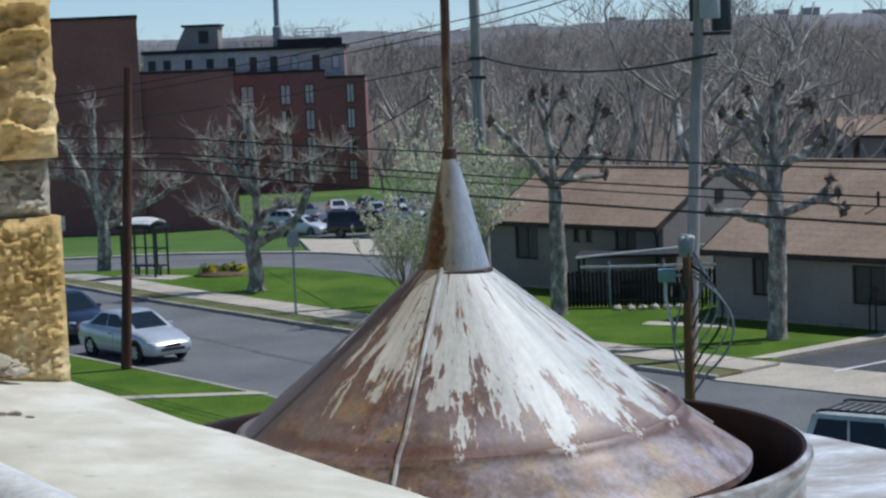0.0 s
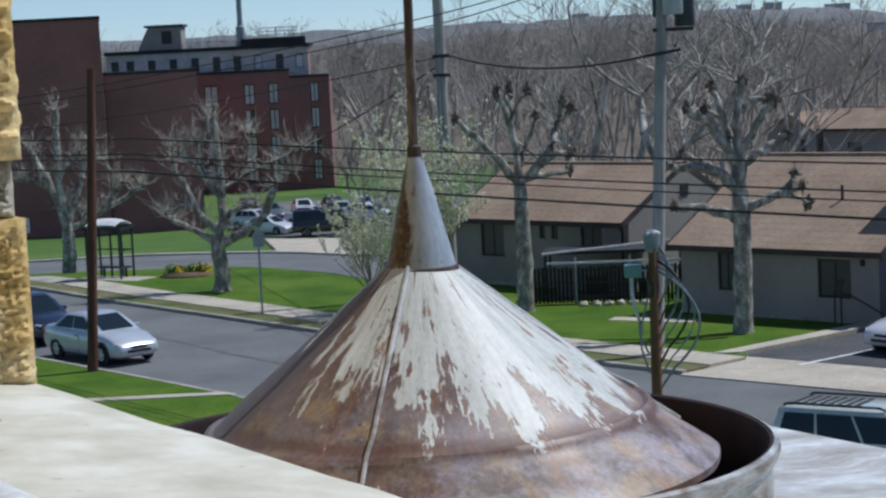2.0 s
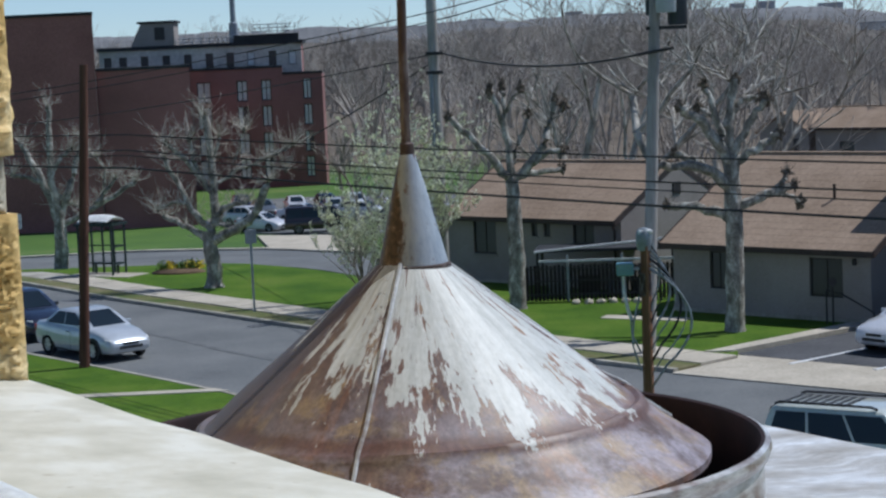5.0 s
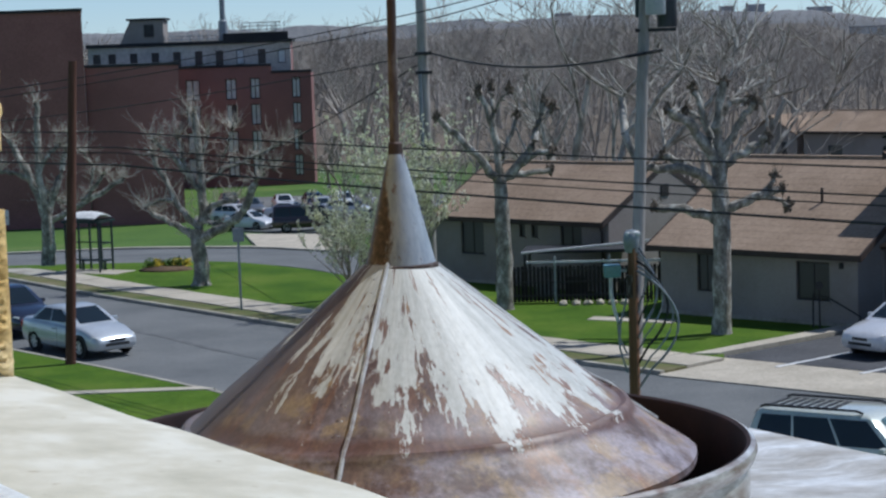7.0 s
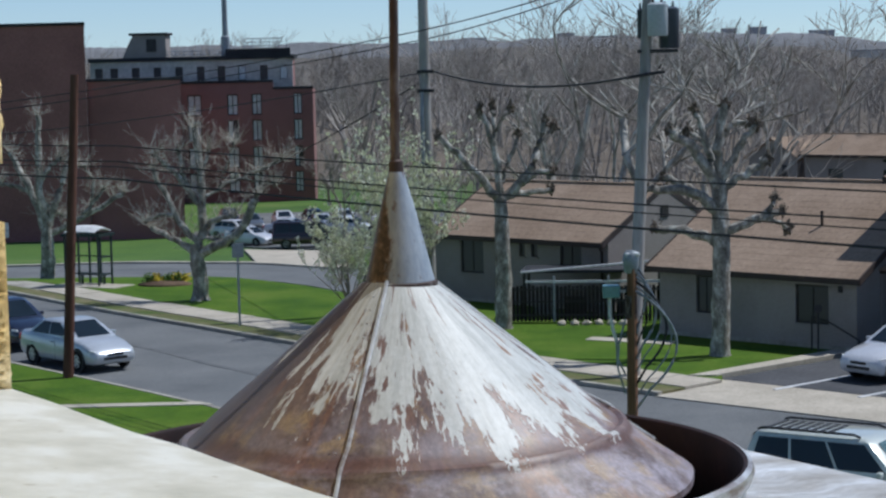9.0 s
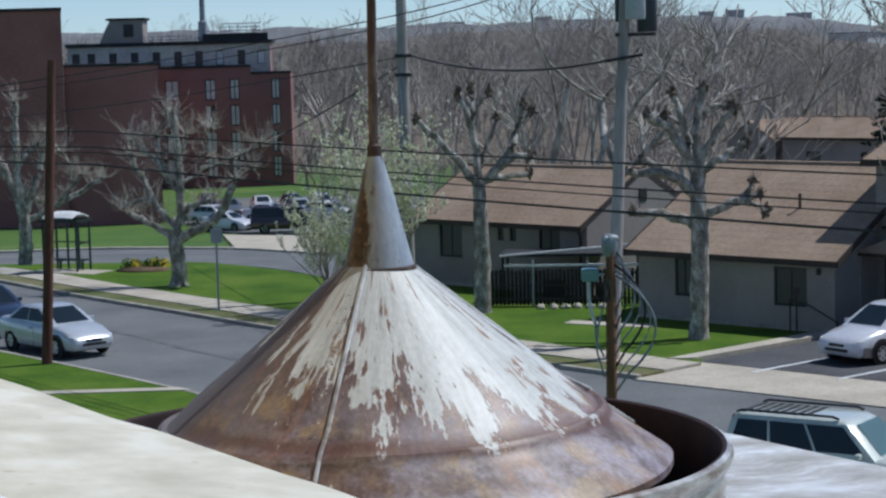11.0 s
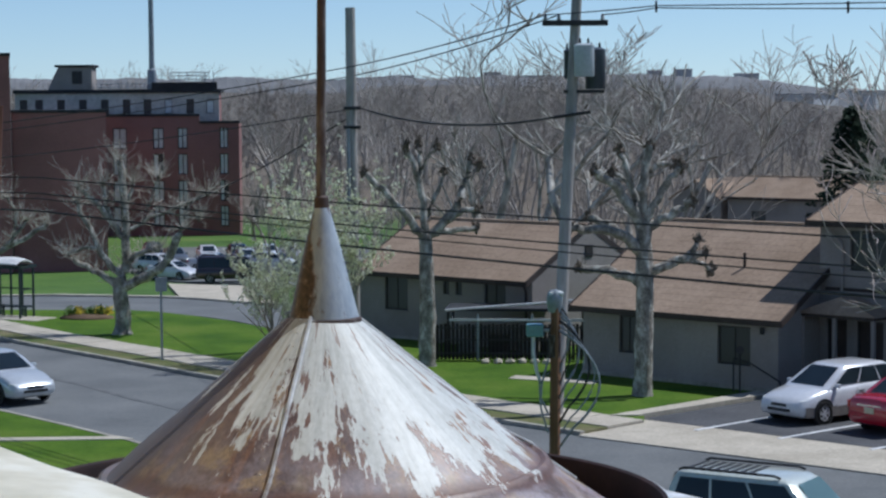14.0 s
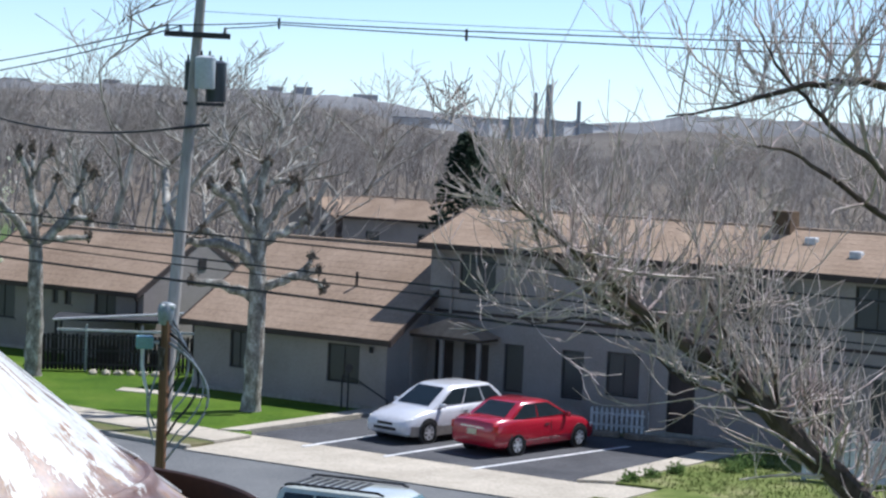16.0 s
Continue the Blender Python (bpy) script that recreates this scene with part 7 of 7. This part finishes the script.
# the woods stand lower in front of the factory
near_row, far_row = ([(x, y, min(h, 13.4) if 0.215 < x / y < 0.33 else h, v, tn, ft) for x, y, h, v, tn, ft in row] for row in (near_row, far_row))
tagged(wood_mesh("woods", near_row, M["woods"]), "leafless grey-brown woodland behind the houses", "woods", kind="stuff")
tagged(wood_mesh("woods.001", far_row, M["woods"], 3, 420), "distant leafless woodland", "woods", kind="stuff")
# undergrowth: low dense scrub between the trunks
scrub = []
for k in range(520):
    y = rng.uniform(150, 420)
    x = y * rng.uniform(-0.06, 0.52)
    scrub.append((x, y, rng.uniform(3.5, 8.0), rng.randrange(9), rng.uniform(0, 6.28), rng.uniform(1.0, 1.8)))
tagged(wood_mesh("scrub", scrub, M["woods"], 3, 200), "grey-brown leafless scrub under the trees", "scrub", kind="stuff")
# paler sycamores standing nearer, behind the low houses
for k, (x, y, h) in enumerate(((10.9, 110, 18.8), (14.6, 112, 13.5), (26.6, 160, 19.6), (7.6, 116, 15.5), (17.5, 124, 15), (11.0, 140, 17), (34, 120, 12.5), (39, 132, 13))):
    t = thing("tree", pose(x, y, zt(y) - 0.3), "tall leafless pale-barked tree behind the houses", "tree", "pale trees behind the houses")
    for nm, sel in (("trunk", slice(0, 230)), ("crown", slice(230, 2400))):
        ob = wood_mesh(nm, [(0.0, 0.0, h, k, k * 1.3, 1.35 if nm == "trunk" else 0.62)], M["bark_pale"] if nm == "trunk" else M["woods"], 6 if nm == "trunk" else 3, sel, 1.65 if k in (0, 2) else 1.15)
        ob.parent = t
        ob.location = (0, 0, 0.3)
        if nm == "crown":
            tagged(ob, "", kind="stuff")
# far wooded ridge with a few blocks of buildings along its crest
def crest(k, f):
    if k == 0:
        return 12.5 + 1.5 * max(0, 1 - abs(f - 0.05) / 0.2) - 6.5 * max(0, 1 - abs(f - 0.265) / 0.09)
    dip = max(0.0, 1 - abs(f - 0.27) / 0.085)
    return 24.0 - 10.5 * dip ** 0.7 - (2.5 if f > 0.3 else 0)


for k, (y, amp) in enumerate(((580, 1.6), (1000, 2.2))):
    bm = bmesh.new()
    prev = None
    for i in range(700):
        f = -0.32 + 0.95 * i / 699
        x = y * f
        z = crest(k, f) * (0.86 if k == 0 and f > 0.2 else 1.0) + amp * noise.fractal(Vector((x * 0.02, k * 9.0, 0)), 0.8, 2.0, 5) + 0.8 + 0.5 * noise.noise(Vector((x * 0.35, k * 3.0, 1)))
        c = [bm.verts.new((x * (1 + g * 0.12), y * (1 + g * 0.12), -6 + (z + 6) * h)) for g, h in ((0, 0), (0.25, 0.45), (0.6, 0.8), (1.0, 1.0), (1.3, 0.9))]
        if prev:
            for p0, p1, q0, q1 in zip(prev, prev[1:], c, c[1:]):
                bm.faces.new((p0, q0, q1, p1))
        prev = c
    # the farther ridge carries painted haze in its grey
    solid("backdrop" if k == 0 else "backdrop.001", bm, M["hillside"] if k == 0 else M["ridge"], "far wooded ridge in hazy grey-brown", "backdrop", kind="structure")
for x, w, h in ((12, 14, 28.0), (60, 9, 29.5), (78, 16, 27.5), (112, 10, 29.0), (142, 7, 30.0), (156, 8, 30.5), (186, 12, 28.0)):
    hb = thing("hilltop_block", pose(x * 1.115, 1128, -6), "far building block on the hill's crest, haze painted into its grey", "building", "hilltop blocks")
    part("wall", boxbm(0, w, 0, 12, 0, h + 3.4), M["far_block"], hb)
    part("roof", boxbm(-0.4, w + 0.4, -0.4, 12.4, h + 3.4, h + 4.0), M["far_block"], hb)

# factory on the horizon
fac = thing("factory", pose(255, 900, -6), "far white factory sheds with dark chimney stacks", "factory")
for x, z, r in ((-6.5, 33, 0.9), (-0.4, 37, 1.3), (14.3, 30, 0.9)):
    part("chimney", tube(bmesh.new(), [(x, 0, 0), (x, 0, z)], [r * 1.25, r], 12), M["steel"], fac)
for x0, x1, z in ((-34, -14, 18.6), (-13, 6, 19.6), (8, 20, 18.8), (22, 34, 18.0), (-70, -40, 17.6)):
    hw = (x1 - x0) * 0.36
    turned = pose((x0 + x1) / 2, 17, 0, 0, 0, -50)
    part("shed", boxbm(-hw, hw, -9, 9, 0, z + 1.2), M["white_wood"], fac, at=turned)
    part("shed_roof", boxbm(-hw - 0.5, hw + 0.5, -9.5, 9.5, z + 1.2, z + 1.8), M["steel"], fac, at=turned)
far_bld = thing("warehouse", pose(20, 700, -6), "long pale far warehouse among the trees", "warehouse")
part("wall", boxbm(-26, 34, 0, 20, 0, 13.4), M["white_brick"], far_bld)
part("roof", boxbm(-27, 35, -0.5, 21, 13.4, 14.2), M["roof_dark"], far_bld)

# ---------------- street furniture and small things ----------------
SH = Matrix.Translation((-15.25, 87.4, 0.08)) @ pose(0, 0, 0, 0, 0, -24) @ Matrix.Diagonal((0.80, 0.85, 1, 1))
sh = thing("bus_shelter", SH, "dark green steel bus shelter with white domed roof", "bus shelter")
for x in (-1.05, -0.35, 0.35, 1.05):
    for y in ((-0.6, 0.6) if abs(x) > 1 else (0.6,)):
        part("post", boxbm(x - 0.045, x + 0.045, y - 0.045, y + 0.045, 0, 2.22), M["dark_steel"], sh)
bm = bmesh.new()
rr_ = []
for i in range(9):
    x = -0.95 + 1.9 * i / 8
    rr_.append([bm.verts.new((x, -0.75 + 1.5 * j / 8, 2.26 + 0.30 * math.cos((j - 4) / 4 * 1.35) ** 1.0 * (1 - 0.35 * abs((i - 4) / 4) ** 3))) for j in range(9)])
for a, b in zip(rr_, rr_[1:]):
    for j in range(8):
        bm.faces.new((a[j], b[j], b[j + 1], a[j + 1]))
g = bmesh.ops.extrude_face_region(bm, geom=bm.faces[:])
for v in [q for q in g["geom"] if isinstance(q, bmesh.types.BMVert)]:
    v.co.z += 0.05
bmesh.ops.recalc_face_normals(bm, faces=bm.faces[:])
part("roof", bm, M["white_wood"], sh, "white domed roof", True)
for y in (-0.7, 0.7):
    part("gutter", boxbm(-1.2, 1.2, y - 0.05, y + 0.05, 2.14, 2.26), M["dark_steel"], sh)
for x in (-1.18, 1.18):
    part("end_beam", boxbm(x - 0.04, x + 0.04, -0.7, 0.7, 2.14, 2.26), M["dark_steel"], sh)
for z in (0.45, 1.2):
    part("rail", boxbm(-1.05, 1.05, 0.57, 0.63, z, z + 0.05), M["dark_steel"], sh)
    for x in (-1.05, 1.05):
        part("rail", boxbm(x - 0.03, x + 0.03, -0.6, 0.6, z, z + 0.05), M["dark_steel"], sh)
part("bench", boxbm(-0.9, 0.9, 0.22, 0.55, 0.42, 0.48, bevel=0.01), M["dark_steel"], sh)
for x in (-0.7, 0.7):
    part("bench_leg", boxbm(x - 0.03, x + 0.03, 0.3, 0.45, 0, 0.42), M["dark_steel"], sh)
solid("shelter_base", slab(bmesh.new(), [(-16.9, 87.2), (-13.9, 85.6), (-13.2, 86.9), (-16.2, 88.6)], -0.1, 0.115), M["concrete"], "pale concrete pad under the bus shelter", "pad", kind="structure")


def sign(x, y, h, w, hh, face, label, turn=0.0):
    s = thing("street_sign", pose(x, y, zt(y) + 0.06, 0, 0, turn), label, "sign", "street signs")
    part("post", boxbm(-0.035, 0.035, -0.03, 0.03, 0, h), M["steel"], s)
    part("plate", boxbm(-w / 2, w / 2, -0.055, -0.035, h - hh, h, bevel=0.006), face, s)
    part("plate_bar", boxbm(-w * 0.34, w * 0.34, -0.060, -0.056, h - hh * 0.55, h - hh * 0.45), M["steel"], s)
    return s


sign(-7.25, 71.9, 2.97, 0.42, 0.5, M["steel"], "grey metal street sign on a thin post", 20)
sign(-16.2, 75.0, 3.67, 0.42, 0.55, M["white_wood"], "small white sign on a thin post", 5)

bed = thing("flower_bed", pose(-11.9, 86.7, 0.10, 0, 0, -8), "round soil bed with shrubs and yellow flowers", "flower bed")
bm = lathe(bmesh.new(), [(0, 0.16), (0.9, 0.14), (1.15, 0.05), (1.2, -0.05)], 28)
for v in bm.verts:
    v.co.y *= 0.7
part("soil", bm, M["soil"], bed, "", True)
rng = random.Random(9)
for k, (x, mt) in enumerate(((-0.65, "shrub"), (-0.35, "yellow_flower"), (0.15, "shrub"), (0.45, "yellow_flower"), (0.85, "yellow_flower"), (0.6, "shrub"))):
    bm = bmesh.new()
    for q in range(120):
        p = Vector((rng.gauss(0, 0.12), rng.gauss(0, 0.12), abs(rng.gauss(0.12, 0.10))))
        u = Vector((rng.gauss(0, 1), rng.gauss(0, 1), rng.gauss(0, 1))).normalized() * 0.06
        w = u.orthogonal().normalized() * 0.04
        bm.faces.new([bm.verts.new(c) for c in (p - u, p + w, p + u, p - w)])
    pl = part("plant", bm, M[mt], bed, "yellow flowers" if mt != "shrub" else "green shrub", at=Matrix.Translation((x, rng.uniform(-0.3, 0.3), 0.16)))
    tagged(pl, "yellow flowers" if mt != "shrub" else "green shrub", kind="stuff")

# dark fence, carport beams and clutter in front of the house behind
fn = thing("fence", pose(2.0, 70.9, 0.08, 0, 0, -8), "dark slatted fence with pale top rails", "fence")
for k in range(42):
    x = 0.14 * k
    part("slat", boxbm(x, x + 0.10, 0, 0.03, 0.05, 1.28 + 0.02 * (k % 3)), M["dark_wood"], fn)
for k in range(4):
    part("post", boxbm(1.9 * k - 0.04, 1.9 * k + 0.04, -0.06, 0.02, 0, 1.65), M["steel"], fn)
for z in (0.25, 0.72, 1.15):
    part("rail", boxbm(0, 5.9, -0.035, 0.0, z, z + 0.06), M["frame"], fn)
part("top_rail", boxbm(0.9, 5.6, -0.1, -0.04, 1.42, 1.50), M["white_wood"], fn, "white top rail")
cp = thing("carport", pose(2.2, 72.2, 0.08, 0, 0, -8), "low dark carport with pale edge beam", "carport")
part("roof", boxbm(0.6, 5.6, 0.0, 2.0, 1.62, 1.72), M["roof_dark"], cp)
part("edge_beam", tube(bmesh.new(), [(0.6, -0.05, 1.66), (5.7, -0.05, 2.06)], 0.05, 6), M["white_wood"], cp, "pale edge beam")
for x, y in ((0.7, 0.1), (5.5, 0.1), (0.7, 1.9), (5.5, 1.9)):
    part("post", boxbm(x - 0.05, x + 0.05, y - 0.05, y + 0.05, 0, 1.62), M["frame"], cp)
for k, (x, w_, h_) in enumerate(((1.2, 0.6, 0.5), (2.3, 0.7, 0.7), (3.4, 0.5, 0.45), (4.4, 0.8, 0.6))):
    solid("storage_crate", boxbm(-w_ / 2, w_ / 2, 0, 0.5, 0, h_, bevel=0.03), M["frame"] if k % 2 else M["steel"], "weathered crate under the carport", "crate", "crates under the carport", m=pose(2.4 + x, 72.6 - 0.14 * x, 0.09, 0, 0, -8 + 9 * k))
rng = random.Random(31)
for k in range(7):      # pale stones along the fence
    bm = bmesh.new()
    bmesh.ops.create_icosphere(bm, subdivisions=2, radius=0.16)
    for v in bm.verts:
        v.co *= 1 + 0.4 * noise.noise(v.co * 9 + Vector((k, 0, 0)))
        v.co.z *= 0.7
    solid("garden_stone", bm, M["concrete"], "pale rounded garden stone by the fence", "stone", "garden stones", smooth=True, m=pose(4.1 + 0.42 * k, 69.9 - 0.06 * k + rng.uniform(-0.1, 0.1), 0.17))

# picket fence and timber wheel stops behind the parking bays
pk = thing("picket_fence", pose(18.35, 58.6, 0.05, 0, 0, -28), "low white picket fence behind the parking bays", "fence")
for k in range(26):
    x = 0.155 * k
    bm = bmesh.new()
    v = [bm.verts.new(p) for p in ((x, 0, 0), (x + 0.08, 0, 0), (x + 0.08, 0, 0.68), (x + 0.04, 0, 0.76), (x, 0, 0.68))]
    bm.faces.new(v)
    g = bmesh.ops.extrude_face_region(bm, geom=bm.faces[:])
    for q in [e for e in g["geom"] if isinstance(e, bmesh.types.BMVert)]:
        q.co.y += 0.025
    bmesh.ops.recalc_face_normals(bm, faces=bm.faces[:])
    part("picket", bm, M["white_wood"], pk)
for z in (0.18, 0.52):
    part("rail", boxbm(0, 4.0, 0.028, 0.07, z, z + 0.07), M["white_wood"], pk)
for a, b in (((16.9, 58.5), (18.9, 57.35)), ((19.0, 57.2), (20.9, 55.9)), ((20.6, 56.0), (22.4, 54.6))):
    v = Vector((b[0] - a[0], b[1] - a[1]))
    bm = boxbm(0, v.length, -0.11, 0.11, 0, 0.17, bevel=0.025)
    solid("wheel_stop", bm, M["timber"], "grey timber wheel stop at the bay's end", "wheel stop", "wheel stops", m=pose(a[0], a[1], 0.035, 0, 0, math.degrees(math.atan2(v.y, v.x))))

# white panelled garden fence beside the rough grass
vf = thing("panel_fence", pose(21.7, 50.1, 0.05, 0, 0, -30), "white panelled garden fence with capped posts", "fence")
for k in range(5):
    x = 1.25 * k
    part("post", boxbm(x - 0.06, x + 0.06, -0.06, 0.06, 0, 1.35), M["white_wood"], vf)
    cp_ = lathe(bmesh.new(), [(0, 0.16), (0.05, 0.13), (0.08, 0.06), (0.05, 0.0), (0.09, 0.0), (0.09, -0.03), (0, -0.03)], 10)
    part("post_cap", cp_, M["white_wood"], vf, "", True, Matrix.Translation((x, 0, 1.38)))
    for j in range(8):
        part("board", boxbm(x + 0.08 + 0.135 * j, x + 0.205 + 0.135 * j, -0.015, 0.015, 0.08, 1.12 + 0.10 * math.sin(math.pi * (j + 0.5) / 8)), M["white_wood"], vf)
# tufts along the rough grass
tv, tf = [], []
rng = random.Random(55)
for k in range(5200):
    a, b = rng.random(), rng.random()
    x = 16.6 + 6.0 * a + 4.5 * b
    y = 49.5 + 5.2 * a - 5.0 * b
    h = rng.uniform(0.04, 0.12) * (1.6 if rng.random() < 0.06 else 1)
    an = rng.uniform(0, 6.28)
    dx, dy = math.cos(an) * 0.02, math.sin(an) * 0.02
    o = len(tv)
    tv += [(x - dx, y - dy, 0.08), (x + dx, y + dy, 0.08), (x + rng.gauss(0, 0.06), y + rng.gauss(0, 0.06), 0.08 + h)]
    tf.append((o, o + 1, o + 2))
me = bpy.data.meshes.new("grass_tufts")
me.from_pydata(tv, [], tf)
me.materials.append(M["rough_grass"])
tagged(new("grass_tufts", me), "uneven tufts of rough green grass", "grass", kind="stuff")
for k, (x, y, r) in enumerate(((16.75, 49.75, 0.22), (17.5, 50.3, 0.2), (18.4, 50.9, 0.24), (20.2, 51.2, 0.35), (20.9, 52.0, 0.4))):
    bm = bmesh.new()
    for q in range(260):
        p = Vector((rng.gauss(0, r * 0.5), rng.gauss(0, r * 0.5), abs(rng.gauss(0, r * 0.5))))
        u = Vector((rng.gauss(0, 1), rng.gauss(0, 1), rng.gauss(0, 1))).normalized() * 0.05
        w = u.orthogonal().normalized() * 0.03
        bm.faces.new([bm.verts.new(c) for c in (p - u, p + w, p + u, p - w)])
    solid("shrub", bm, M["shrub"], "small dark shrub at the edge of the grass", "shrub", "small shrubs", m=pose(x, y, 0.1))

# sign post, handrail and low ramp wall beside the low house
post = thing("sign_post", pose(11.45, 61.75, 0.1), "thin dark post with a small round plate", "sign post")
part("post", tube(bmesh.new(), [(0, 0, 0), (0, 0, 1.45)], 0.028, 8), M["black_trim"], post)
part("plate", tube(bmesh.new(), [(0, -0.03, 1.36), (0, -0.055, 1.36)], 0.13, 14), M["frame"], post)
hr = thing("handrail", house_frame(11.9, 61.9, 0.1), "dark sloping metal handrail beside the walkway", "handrail")
part("rail", tube(bmesh.new(), [(-0.6, -0.2, 1.05), (0.0, -0.2, 0.95), (1.1, -0.2, 0.45)], 0.028, 8), M["black_trim"], hr)
for x, z in ((-0.6, 1.05), (1.1, 0.45)):
    part("post", tube(bmesh.new(), [(x, -0.2, 0), (x, -0.2, z)], 0.026, 8), M["black_trim"], hr)

# ---------------- pieces of the pavement ----------------
for k, (a, b, c, d) in enumerate(zip(PAVE_A, PAVE_A[1:], PAVE_B, PAVE_B[1:])):
    ctr = Vector(((a[0] + b[0] + c[0] + d[0]) / 4, (a[1] + b[1] + c[1] + d[1]) / 4))
    q = [ctr + (Vector(p) - ctr) * 0.985 for p in (a, b, d, c)]
    if ctr.y < 92:
        part("paving_slab", slab(bmesh.new(), [(p.x, p.y) for p in q], 0.05, 0.118 + 0.006 * math.sin(k * 2.3)), M["concrete"], pavement)
